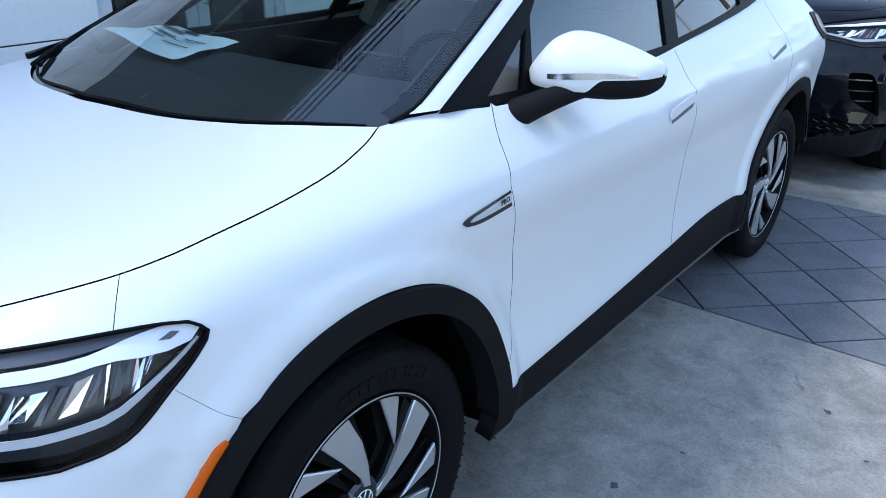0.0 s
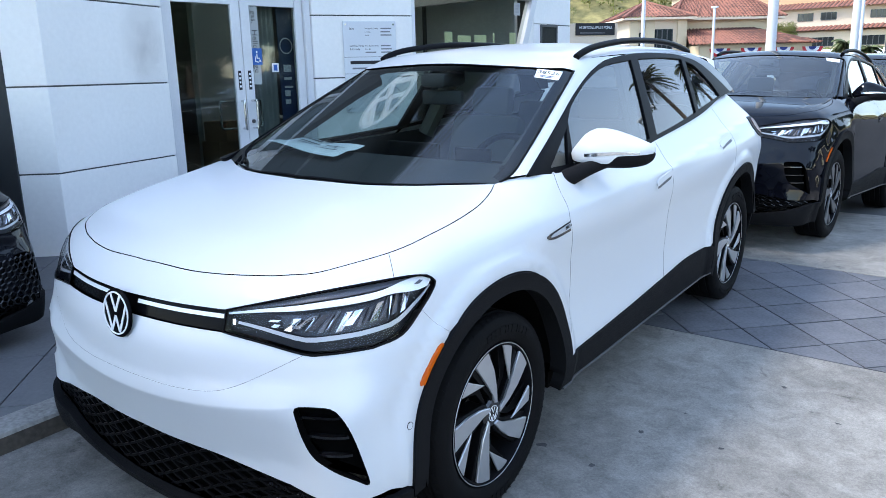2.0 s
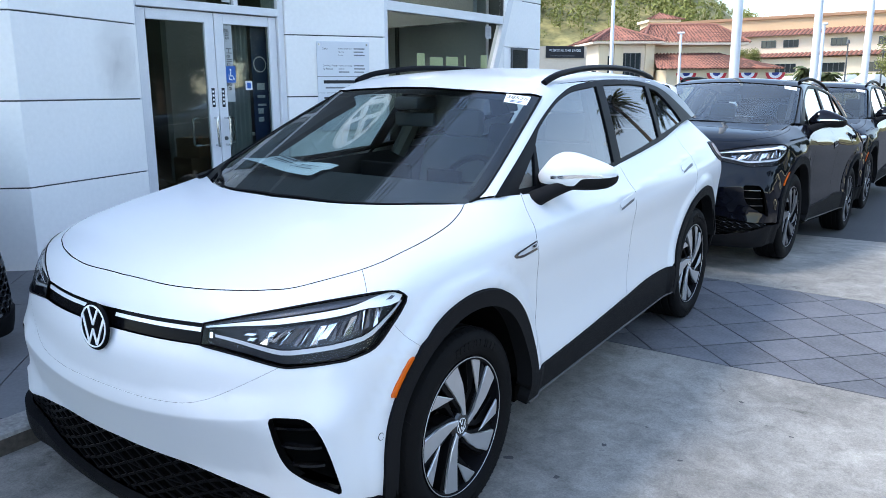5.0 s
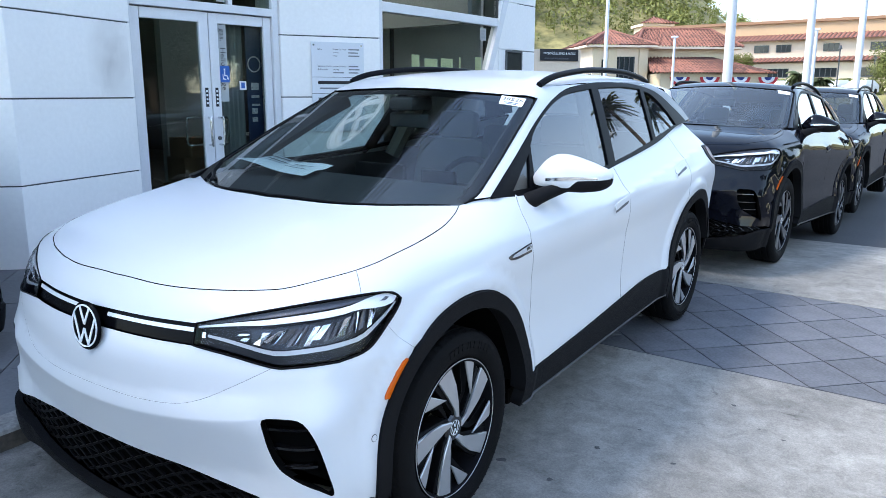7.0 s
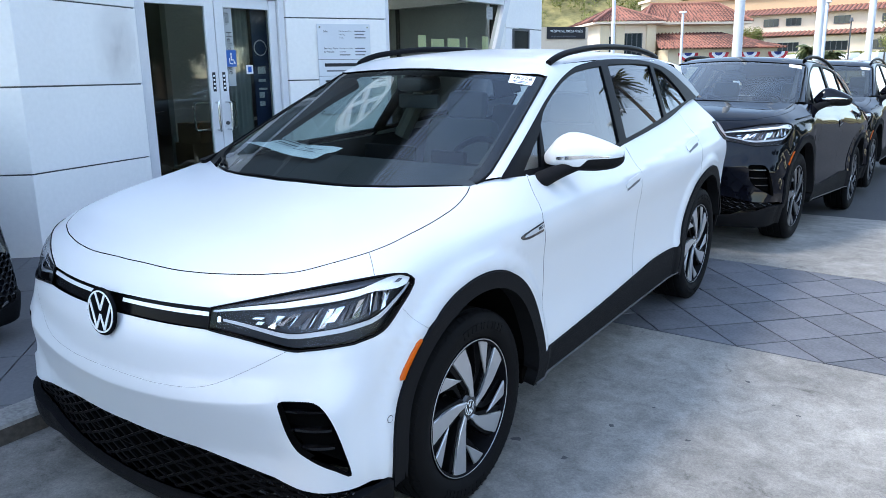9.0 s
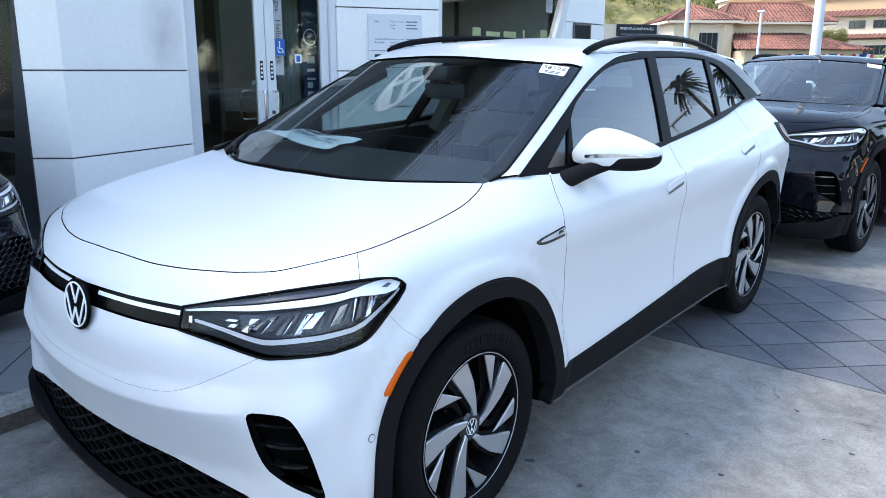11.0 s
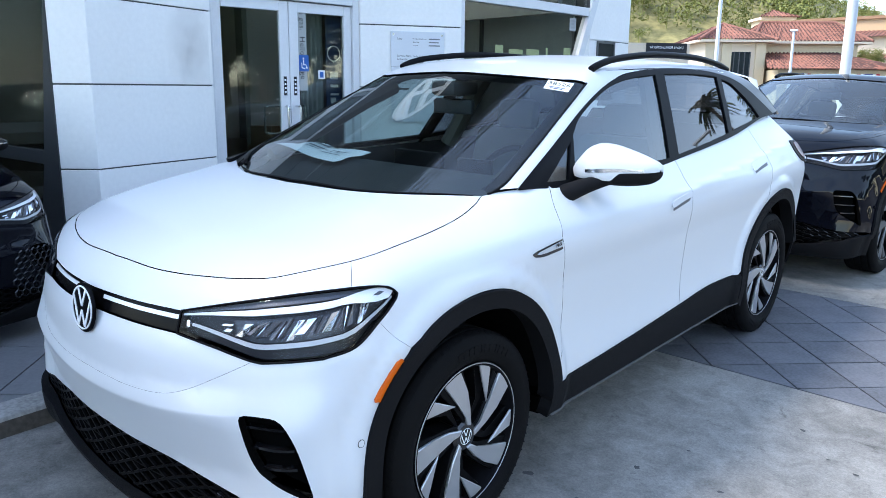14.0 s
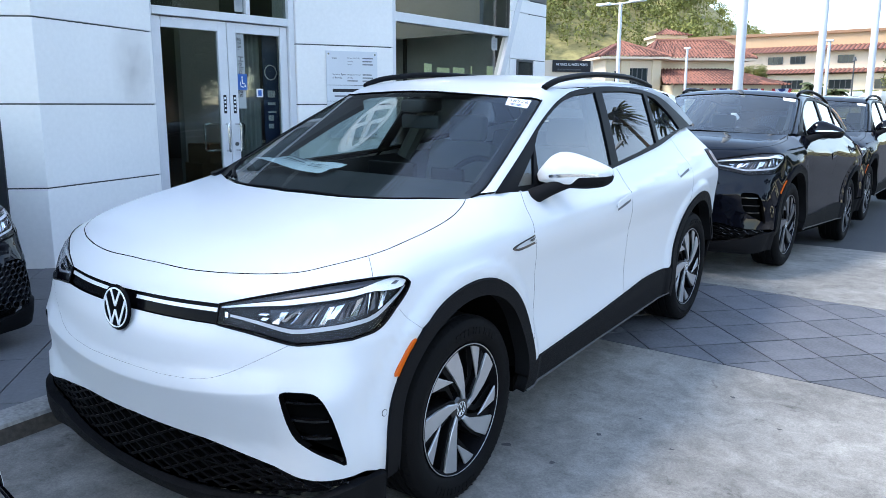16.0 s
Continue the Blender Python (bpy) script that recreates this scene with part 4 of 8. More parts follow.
# Showroom window with a leaning post.
wm, WL = wall_frame(S_1, W_1)
win = tagged(new("window_1"), "large showroom window in a grey frame with leaning post", "window", kind="structure")
win.matrix_basis = wm
bars(win, "window_frame", [((0.0, -0.10, 0.15), (0.06, 0.0, 4.2)), ((0.06, -0.09, 2.47), (WL + 0.28, 0.0, 2.58)), ((0.06, -0.09, 0.75), (WL - 0.3, 0.0, 0.84)), ((0.06, -0.09, 3.48), (WL + 0.55, 0.0, 3.56))], M["frame_metal"])
lean = bmesh.new()
lo, hi, shift = 0.15, 4.2, 0.425
vs = [lean.verts.new((WL - 0.78 + shift * z + dx, y, z)) for z in (lo, hi) for dx, y in ((0, -0.10), (0.13, -0.10), (0.13, 0.01), (0, 0.01))]
for q in ((0, 1, 2, 3), (7, 6, 5, 4), (0, 4, 5, 1), (1, 5, 6, 2), (2, 6, 7, 3), (3, 7, 4, 0)):
    lean.faces.new([vs[i] for i in q])
part("leaning_post", lean, M["frame_metal"], win, "grey leaning window post")
for z0, z1 in ((0.84, 2.47), (2.58, 3.48), (3.56, 4.2)):
    xa, xb = WL - 0.78 + 0.425 * z0, WL - 0.78 + 0.425 * z1
    v = [(0.06, -0.045, z0), (xa + 0.02, -0.045, z0), (xb + 0.02, -0.045, z1), (0.06, -0.045, z1)]
    g = put("pane", mesh_of("pane", v, [(0, 1, 2, 3)], M["shop_glass"]), win, "reflective shop glass")
    g.visible_shadow = False
for x0, x1, z0, z1 in ((0.655, 0.812, 1.86, 2.013), (0.919, 1.196, 1.86, 1.975), (1.272, 1.540, 1.86, 1.989), (1.686, 1.725, 1.86, 2.016), (2.085, 2.243, 1.86, 2.035)):
    tagged(put("paper_note", mesh_of("paper_note", *slab([(0, 0), (x1 - x0, 0), (x1 - x0, z1 - z0), (0, z1 - z0)], 0, 0.001), M["note_yellow"]), m=wm @ Matrix.Translation((x0, -0.0465, z0)) @ FACE), "pale yellow paper taped inside the showroom window", "note", "papers in the window")
decal = tagged(put("window_decal", mesh_of("window_decal", *slab([(0, 0), (0.15, 0), (0.15, 0.165), (0, 0.165)], 0, 0.0008), M["film"]), m=wm @ Matrix.Translation((2.20, -0.0445, 2.265)) @ FACE), "small pale decal in the corner of the showroom window", "sticker")
for x, y, w in ((0.02, 0.115, 0.11), (0.02, 0.075, 0.08), (0.03, 0.03, 0.10)):
    put("decal_mark", mesh_of("decal_mark", *slab([(x, y), (x + w, y), (x + w, y + 0.022), (x, y + 0.022)], 0.0008, 0.0014), M["ink_grey"]), decal)
small = tagged(new("window_2"), "small dark window in the white end wall", "window", kind="structure")
em, EL = wall_frame((-3.262, 7.52), E_1)
small.matrix_basis = em
tagged(put("wall_infill", mesh_of("wall_infill", *[[(WL - 0.70 + 0.425 * z, y, z) for z in (0.15, 4.2) for y in (-0.06, -0.01)] + [(WL + 0.34, y, z) for z in (0.15, 4.2) for y in (-0.06, -0.01)], [(0, 1, 3, 2), (4, 6, 7, 5), (1, 5, 7, 3), (0, 2, 6, 4), (2, 3, 7, 6), (0, 4, 5, 1)]], M["panel"]), m=wm), "white panel beside the leaning post", "wall", kind="structure")
bars(small, "window_frame", [((0.18, 0.0, 1.35), (0.21, 0.02, 2.16)), ((0.62, 0.0, 1.35), (0.65, 0.02, 2.16)), ((0.21, 0.0, 2.13), (0.62, 0.02, 2.16))], M["dark_metal"], 0.002)
part("pane", box(bmesh.new(), (0.21, 0.001, 1.35), (0.62, 0.008, 2.13)), M["far_glass"], small, "dark reflective pane")

# Glazed return of the pier, with a leaning dark stile.
rm, RL = wall_frame((-7.0, 0.50), (-3.86, 0.615))
side_win = tagged(new("window_4"), "dark framed glazing with a leaning stile beside the pier", "window", kind="structure")
side_win.matrix_basis = rm
stile = bmesh.new()
vs = [stile.verts.new(q) for y in (-0.10, 0.0) for q in ((RL - 0.50, y, 0.08), (RL, y, 0.08), (RL, y, 4.2), (RL - 0.015, y, 4.2), (RL - 0.015, y, 2.15), (RL - 0.26, y, 0.90))]
stile.faces.new(vs[:6])
stile.faces.new(vs[6:][::-1])
for k in range(6):
    stile.faces.new((vs[k], vs[k + 6], vs[(k + 1) % 6 + 6], vs[(k + 1) % 6]))
part("stile", stile, M["dark_metal"], side_win, "dark grey leaning stile")
bars(side_win, "transom", [((0.0, -0.09, 0.86), (RL - 0.26, -0.01, 0.97)), ((0.0, -0.09, 0.08), (RL - 0.48, -0.01, 0.24)), ((0.0, -0.09, 3.3), (RL - 0.015, -0.01, 3.4))], M["dark_metal"])
bars(side_win, "mullion", [((1.20, -0.09, 0.24), (1.28, -0.008, 4.2)), ((0.0, -0.09, 0.24), (0.08, -0.008, 4.2))], M["dark_metal"])
bars(side_win, "inner_post", [((RL - 0.66, -0.40, 0.24), (RL - 0.22, -0.25, 4.2))], M["post_green"], 0.004, "grey green post behind the glass")
pane(side_win, 0.0, RL - 0.02, 0.24, 4.2, -0.05)

# Recessed glazing left of the pier.
gm, GL = wall_frame((-7.0, -6.6), (-7.0, 0.42))
glz = tagged(new("window_3"), "dark framed showroom glazing behind the display car", "window", kind="structure")
glz.matrix_basis = gm
for k in range(5):
    bars(glz, "mullion", [((GL - 0.12 - 1.45 * k, -0.12, 0.2), (GL - 1.45 * k, 0.02, 4.2))], M["dark_metal"])
bars(glz, "transom", [((0.0, -0.11, 0.95), (GL, 0.01, 1.07)), ((0.0, -0.11, 0.2), (GL, 0.01, 0.32)), ((0.0, -0.11, 3.3), (GL, 0.01, 3.4))], M["dark_metal"])
pane(glz, 0.0, GL, 0.3, 4.2, -0.05)

# Room behind the glass: floor, back wall, partition, desks.
tagged(put("floor", mesh_of("floor", *slab([(-14, -6.6), (-7.15, -6.6), (-7.15, 0.30), (-4.30, 0.30), (-4.30, 3.9), (-3.5, 4.8), (-3.45, 9.0), (-14, 9.0)], 0.12, 0.235), M["room_floor"])), "dark polished showroom floor", "floor", kind="structure")
tagged(put("wall_back", mesh_of("wall_back", *slab([(-14.2, -6.6), (-14, -6.6), (-14, 9.2), (-14.2, 9.2)], 0, 4.2), M["room_wall"])), "plain grey showroom back wall", "wall", kind="structure")
tagged(put("ceiling", mesh_of("ceiling", *slab([(-14.2, -6.6), (-7.0, -6.6), (-7.0, 0.5), (-3.95, 0.7), (-4.2, 3.9), (-3.45, 4.9), (-3.40, 9.2), (-14.2, 9.2)], 4.2, 4.4), M["room_wall"])), "plain showroom ceiling", "ceiling", kind="structure")
tagged(put("wall_partition", mesh_of("wall_partition", *slab([(-5.5, 3.46), (-5.4, 3.46), (-5.4, 4.06), (-5.5, 4.06)], 0.235, 3.0), M["room_wall"])), "grey display partition inside the showroom", "wall", kind="structure")
tagged(put("wall_office", mesh_of("wall_office", *slab([(-6.8, 8.22), (-3.80, 7.92), (-3.80, 7.98), (-6.8, 8.28)], 0.235, 4.19), M["office_wall"])), "grey office wall behind the showroom window", "wall", kind="structure")
tagged(put("bulkhead", mesh_of("bulkhead", *slab([(-6.8, 7.55), (-3.62, 7.25), (-3.62, 7.35), (-6.8, 7.65)], 2.52, 4.19), M["bulkhead_grey"])), "grey ceiling bulkhead behind the showroom window", "ceiling", kind="structure")
for x0, x1 in ((-5.62, -5.58), (-4.72, -4.69)):
    tagged(put("trim", mesh_of("trim", *slab([(x0, 8.08), (x1, 8.08), (x1, 8.02), (x0, 8.02)], 0.235, 2.9), M["dark_metal"])), "thin dark upright on the office wall", "trim", kind="structure")
for x, y in ((-6.0, 6.2), (-7.6, 3.4)):
    desk = tagged(new("desk"), "plain desk inside the showroom", "desk", "showroom desks")
    desk.matrix_basis = Matrix.Translation((x, y, 0.235))
    part("desk_top", box(bmesh.new(), (-0.4, -0.7, 0.70), (0.4, 0.7, 0.74), 0.005), M["white_flat"], desk)
    for s in (-0.62, 0.62):
        part("desk_leg", box(bmesh.new(), (-0.35, s - 0.03, 0), (0.35, s + 0.03, 0.70)), M["dark_metal"], desk)
carton_mat = mat("carton", (0.16, 0.10, 0.055), 0.85, vary=0.2, scale=5, fine=60)
for x, y, z, w, h, a in ((-4.75, 3.25, 0.235, 0.42, 0.34, 8), (-4.78, 3.28, 0.575, 0.36, 0.28, -6), (-4.72, 3.24, 0.855, 0.30, 0.22, 14), (-5.10, 3.75, 0.235, 0.50, 0.42, 3)):
    carton = tagged(new("carton"), "brown cardboard carton stacked inside the doors", "box", "cartons")
    carton.matrix_basis = Matrix.Translation((x, y, z)) @ Matrix.Rotation(radians(a), 4, "Z")
    part("box_body", box(bmesh.new(), (-w / 2, -w / 2, 0.0), (w / 2, w / 2, h - 0.002), 0.004, seg=1), carton_mat, carton)
    part("tape", box(bmesh.new(), (-w / 2, -0.025, h - 0.004), (w / 2, 0.025, h - 0.001)), M["pocket_grey"], carton, "pale packing tape")
glow = bpy.data.materials.new("diffuser_light")
glow.use_nodes = True
glow.node_tree.nodes["Principled BSDF"].inputs["Emission Color"].default_value = (1, 0.98, 0.95, 1)
glow.node_tree.nodes["Principled BSDF"].inputs["Emission Strength"].default_value = 8.5
for x, y, z in ((-6.2, 6.0, 4.14), (-5.2, 6.6, 4.14), (-4.3, 6.2, 4.14)):
    light_fit = tagged(new("ceiling_light"), "white linear ceiling light in the showroom", "ceiling light", "showroom lights")
    light_fit.matrix_basis = Matrix.Translation((x, y, z))
    part("housing", box(bmesh.new(), (-0.09, -0.9, 0.0), (0.09, 0.9, 0.06), 0.004), M["white_flat"], light_fit)
    part("diffuser", box(bmesh.new(), (-0.07, -0.88, -0.012), (0.07, 0.88, -0.001)), glow, light_fit)

# Upper storey with the brand panel, roof overhang and its edge of round rods.
tagged(put("wall_upper", mesh_of("wall_upper", *slab([(-14.2, -6.6), (-4.17, -6.6), (-4.17, 9.2), (-14.2, 9.2)], 4.4, 7.2), M["void"])), "dark upper facade over the entrance", "wall", kind="structure")
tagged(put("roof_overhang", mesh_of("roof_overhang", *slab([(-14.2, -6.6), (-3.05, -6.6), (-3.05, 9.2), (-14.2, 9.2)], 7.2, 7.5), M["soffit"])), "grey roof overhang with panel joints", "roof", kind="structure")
upper = bpy.data.objects["wall_upper"]
for za, zb in ((4.4, 4.93), (4.93, 5.86), (5.86, 6.79), (6.79, 7.2)):
    for k in range(6):
        ya = -6.6 + 2.6 * k
        part("facade_panel", box(bmesh.new(), (-4.17, ya + 0.008, za + 0.012), (-4.14, ya + 2.592, zb - 0.012), 0.003, seg=1), M["facade"], upper)
shade = tagged(new("sun_shade"), "row of thin dark rods along the roof edge", "sun shade")
for k in range(4):
    part("rod", rod(bmesh.new(), (-2.9 + 0.14 * k, -6.6, 7.3), (-2.9 + 0.14 * k, 9.2, 7.3), 0.022, seg=8), M["dark_metal"], shade)
for y in (-4.0, 0.6, 5.2):
    part("bracket", box(bmesh.new(), (-3.05, y - 0.02, 7.27), (-2.42, y + 0.02, 7.33)), M["dark_metal"], shade)
brand = tagged(new("brand_emblem"), "large white round emblem on the facade over the entrance", "sign")
brand.matrix_basis = Matrix.Translation((-4.12, 3.58, 5.12))
v, f = lathe([(-0.02, 0.52), (0.05, 0.52), (0.05, 0.62), (-0.02, 0.62)], 48)
solid("ring", v, f, M["sign_glow"], brand, "white ring")
for y0, z0, y1, z1 in ((-0.36, 0.64, 0.0, -0.02), (0.36, 0.64, 0.0, -0.02), (-0.66, 0.28, -0.28, -0.64), (0.66, 0.28, 0.28, -0.64), (-0.28, -0.64, 0.0, -0.16), (0.28, -0.64, 0.0, -0.16)):
    a, b = 0.78 * np.array((y0, z0)), 0.78 * np.array((y1, z1))
    d = (b - a) / np.linalg.norm(b - a)
    q = np.array((-d[1], d[0])) * 0.052
    plate("stroke", [a - q, b - q, b + q, a + q], -0.02, 0.05, M["sign_glow"], brand)


# ---- sport utility car ----
def chart_side():
    return (lambda p: (p[1], p[2])), (lambda u, v: ((1.6 + 0 * u, u, v), (-1.0 + 0 * u, 0 * u, 0 * u))), 1.6


def chart_top():
    return (lambda p: (p[0], p[1])), (lambda u, v: ((u, v, 2.3 + 0 * u), (0 * u, 0 * u, -1.0 + 0 * u))), 2.2


def chart_ball(c=(0.0, 0.15, 0.60)):
    """Round the nose: bearing and height angle from a point inside."""
    def uv(p):
        dx, dy, dz = p[0] - c[0], p[1] - c[1], p[2] - c[2]
        return 0.9 * math.atan2(dx, -dy), 0.9 * math.atan2(dz, math.hypot(dx, dy))

    def ray(u, v):
        a, e = u / 0.9, v / 0.9
        d = np.array((np.sin(a) * np.cos(e), -np.cos(a) * np.cos(e), np.sin(e)))
        return tuple(c[i] + 2.0 * d[i] for i in range(3)), tuple(-d)
    return uv, ray, 2.0


def chart_wrap(c=(0.30, 0.60)):
    """Round a lengthwise line inside the flank."""
    def uv(p):
        return p[1], 0.55 * math.atan2(p[2] - c[1], p[0] - c[0])

    def ray(u, v):
        a = v / 0.55
        d = (np.cos(a), 0 * a, np.sin(a))
        return (c[0] + 1.5 * d[0], u, c[1] + 1.5 * d[2]), (-d[0], 0 * a, -d[2])
    return uv, ray, 1.5


def shot(form, ray, reach, uv, offset=0.0):
    """Where rays from outside meet the form, and its normals there."""
    u, v = uv[:, 0], uv[:, 1]
    o, d = (np.array(np.broadcast_arrays(*q), float) for q in ray(u, v))
    a, b = np.zeros(len(u)), np.full(len(u), float(reach))
    for _ in range(36):
        m = (a + b) / 2
        p = o + m * d
        into = form(*p) < offset
        b, a = np.where(into, m, b), np.where(into, a, m)
    p = o + a * d
    e = 0.004
    g = np.array([form(*(p + e * np.eye(3)[i][:, None])) - form(*(p - e * np.eye(3)[i][:, None])) for i in range(3)])
    g /= np.linalg.norm(g, axis=0) + 1e-9
    return p.T, g.T


def skin(form, chart, outline, h=0.03, depth=0.014, offset=0.0, inset=0.0015):
    """A panel of the form within an outline of points: verts, normals, faces; the rim turns inwards by depth."""
    uv, ray, reach = chart
    poly = np.array([uv(p) for p in outline])
    if inset:
        a, b = np.roll(poly, 1, axis=0), np.roll(poly, -1, axis=0)
        t = b - a
        t /= np.linalg.norm(t, axis=1)[:, None] + 1e-12
        area = np.sum(np.roll(poly, 1, axis=0)[:, 0] * poly[:, 1] - poly[:, 0] * np.roll(poly, 1, axis=0)[:, 1])
        poly = poly + inset * np.sign(area) * np.stack([-t[:, 1], t[:, 0]], axis=1)
    flat, tri = fill(poly, h)
    p, g = shot(form, ray, reach, flat, offset)
    e1, e2 = p[tri[:, 1]] - p[tri[:, 0]], p[tri[:, 2]] - p[tri[:, 0]]
    if np.sum(np.cross(e1, e2) * g[tri[:, 0]]) < 0:
        tri = tri[:, ::-1]
    faces = [tuple(t) for t in tri]
    verts, norms = [p], [g]
    if depth:
        k = len(p)
        edge = rim_of(tri)
        idx = sorted({i for e in edge for i in e})
        where = {i: j for j, i in enumerate(idx)}
        top, low = p[idx], p[idx] - depth * g[idx]
        out = np.zeros_like(top)
        for a, b in edge:
            w = np.cross(p[b] - p[a], g[a])
            w /= np.linalg.norm(w) + 1e-12
            out[where[a]] += w
            out[where[b]] += w
        out /= np.linalg.norm(out, axis=1)[:, None] + 1e-9
        n = len(idx)
        verts += [top, low]
        norms += [out, out]
        faces += [(k + where[b], k + where[a], k + n + where[a], k + n + where[b]) for a, b in edge]
    return np.vstack(verts), np.vstack(norms), faces


def flipped(v, n, f):
    s = np.array((-1.0, 1, 1))
    return v * s, n * s, [q[::-1] for q in f]


def seamed(me, material):
    """The turned-in rims (the four-sided faces) are coloured dark, as the shade inside the seams."""
    me.materials.append(material)
    me.polygons.foreach_set("material_index", [1 if len(p.vertices) == 4 else 0 for p in me.polygons])
    return me


def arc(c, r, a0, a1, x=0.93, step=0.02):
    """Points on a circle in the side view; angles in degrees from the rear, upwards."""
    k = max(2, int(abs(radians(a1 - a0)) * r / step))
    return [np.array((x, c + r * math.cos(radians(a0 + (a1 - a0) * i / k)), ARCH_Z + r * math.sin(radians(a0 + (a1 - a0) * i / k)))) for i in range(k + 1)]


# Edges that neighbouring panels share.
HOOD_EDGE = spline([(0, -0.722, 0.977), (0.20, -0.714, 0.976), (0.333, -0.692, 0.977), (0.45, -0.658, 0.981), (0.557, -0.615, 0.988), (0.665, -0.545, 1.003), (0.765, -0.385, 1.036), (0.798, -0.19, 1.068), (0.798, 0.03, 1.10), (0.776, 0.16, 1.125), (0.748, 0.236, 1.143)])
COWL = spline([(0, -0.030, 1.147), (0.28, 0.0, 1.143), (0.47, 0.068, 1.139), (0.62, 0.155, 1.141), (0.748, 0.236, 1.143)])
LAMP_TOP = spline([(0.434, -0.745, 0.896), (0.617, -0.654, 0.942), (0.777, -0.525, 0.974), (0.854, -0.403, 0.979), (0.876, -0.345, 0.970)])
LAMP_OUT = spline([(0.876, -0.345, 0.970), (0.890, -0.320, 0.948), (0.893, -0.345, 0.920), (0.897, -0.401, 0.883), (0.888, -0.481, 0.828), (0.850, -0.569, 0.808)])
LAMP_LOW = spline([(0.850, -0.569, 0.808), (0.754, -0.662, 0.798), (0.698, -0.690, 0.795), (0.566, -0.733, 0.817), (0.438, -0.766, 0.833)])
BAR_TOP = spline([(0, -0.806, 0.893), (0.24, -0.787, 0.895), (0.434, -0.745, 0.896)])
BAR_LOW = spline([(0, -0.825, 0.835), (0.257, -0.805, 0.834), (0.438, -0.766, 0.833)])
DOOR_FRONT = spline([(0.815, 0.545, 1.150), (0.87, 0.500, 1.095), (0.93, 0.466, 1.01), (0.945, 0.464, 0.97), (0.93, 0.492, 0.86), (0.92, 0.520, 0.70), (0.92, 0.512, 0.56), (0.935, 0.480, 0.46), (0.935, 0.462, 0.414)])
BELT = spline([(0.797, 0.372, 1.158), (0.816, 0.60, 1.140), (0.82, 1.0, 1.134), (0.82, 1.36, 1.136), (0.81, 1.65, 1.151), (0.795, 2.1, 1.182), (0.775, 2.45, 1.212), (0.735, 2.90, 1.270), (0.716, 3.17, 1.285)])
SILL = spline([(0.93, 0.462, 0.414), (0.92, 0.77, 0.424), (0.92, 1.14, 0.439), (0.92, 1.56, 0.464), (0.92, 1.85, 0.484), (0.92, 2.08, 0.482), (0.93, 2.262, 0.470)])
DOOR_MID = spline([(0.815, 1.60, 1.148), (0.90, 1.565, 1.06), (0.94, 1.56, 0.95), (0.92, 1.57, 0.70), (0.92, 1.56, 0.464)])
FOLD = spline([(0, -0.840, 0.634), (0.12, -0.838, 0.634), (0.24, -0.828, 0.635), (0.386, -0.806, 0.648), (0.484, -0.783, 0.677), (0.584, -0.747, 0.728), (0.69, -0.695, 0.790)])
CHIN = spline([(0, -0.814, 0.421), (0.322, -0.796, 0.411), (0.497, -0.771, 0.393), (0.676, -0.736, 0.367), (0.759, -0.715, 0.362), (0.857, -0.66, 0.366), (0.894, -0.565, 0.364), (0.907, -0.490, 0.352)])
INTAKE = spline([(0.686, -0.733, 0.645), (0.74, -0.712, 0.652), (0.790, -0.692, 0.651), (0.818, -0.680, 0.628), (0.838, -0.662, 0.575), (0.855, -0.642, 0.490), (0.872, -0.636, 0.412), (0.843, -0.668, 0.432), (0.774, -0.698, 0.464), (0.722, -0.708, 0.493), (0.692, -0.712, 0.540), (0.686, -0.728, 0.600)], closed=True)
WS_TOP = spline([(0, 0.94, 1.549), (0.26, 0.952, 1.541), (0.49, 1.003, 1.527), (0.590, 1.050, 1.514), (0.628, 1.085, 1.510)])
WS_SIDE = spline([(0.628, 1.085, 1.510), (0.652, 0.975, 1.457), (0.692, 0.772, 1.366), (0.727, 0.590, 1.285), (0.757, 0.416, 1.206), (0.768, 0.320, 1.168), (0.748, 0.236, 1.143)])
DLO_TOP = spline([(0.797, 0.376, 1.160), (0.779, 0.496, 1.212), (0.754, 0.633, 1.270), (0.722, 0.785, 1.335), (0.687, 0.955, 1.406), (0.652, 1.14, 1.472), (0.632, 1.28, 1.512), (0.614, 1.46, 1.546), (0.602, 1.80, 1.565), (0.602, 2.18, 1.560), (0.61, 2.54, 1.530), (0.634, 2.80, 1.476), (0.682, 3.03, 1.366), (0.716, 3.17, 1.285)])


def settle(line, form, chart):
    uv, ray, reach = chart
    return list(shot(form, ray, reach, np.array([uv(p) for p in line]))[0])


HOOD_EDGE, DOOR_FRONT, DOOR_MID = settle(HOOD_EDGE, f_low, chart_top()), settle(DOOR_FRONT, f_low, chart_side()), settle(DOOR_MID, f_low, chart_side())
LAMP_TOP, LAMP_OUT, LAMP_LOW = (settle(q, f_low, chart_ball()) for q in (LAMP_TOP, LAMP_OUT, LAMP_LOW))
BAR_TOP, BAR_LOW, CHIN, INTAKE = (settle(q, f_low, chart_ball()) for q in (BAR_TOP, BAR_LOW, CHIN, INTAKE))
BELT, DLO_TOP = settle(BELT, f_low, chart_side()), settle(DLO_TOP, f_green, chart_side())
WS_TOP, WS_SIDE = settle(WS_TOP, f_green, chart_top()), settle(WS_SIDE, f_green, chart_top())
SPLIT = min(range(len(LAMP_TOP)), key=lambda i: abs(LAMP_TOP[i][0] - 0.832))


def cut(line, axis, lo, hi):
    return [p for p in line if lo <= p[axis] <= hi]


def mirror_x(line):
    return [np.array((-p[0], p[1], p[2])) for p in line]


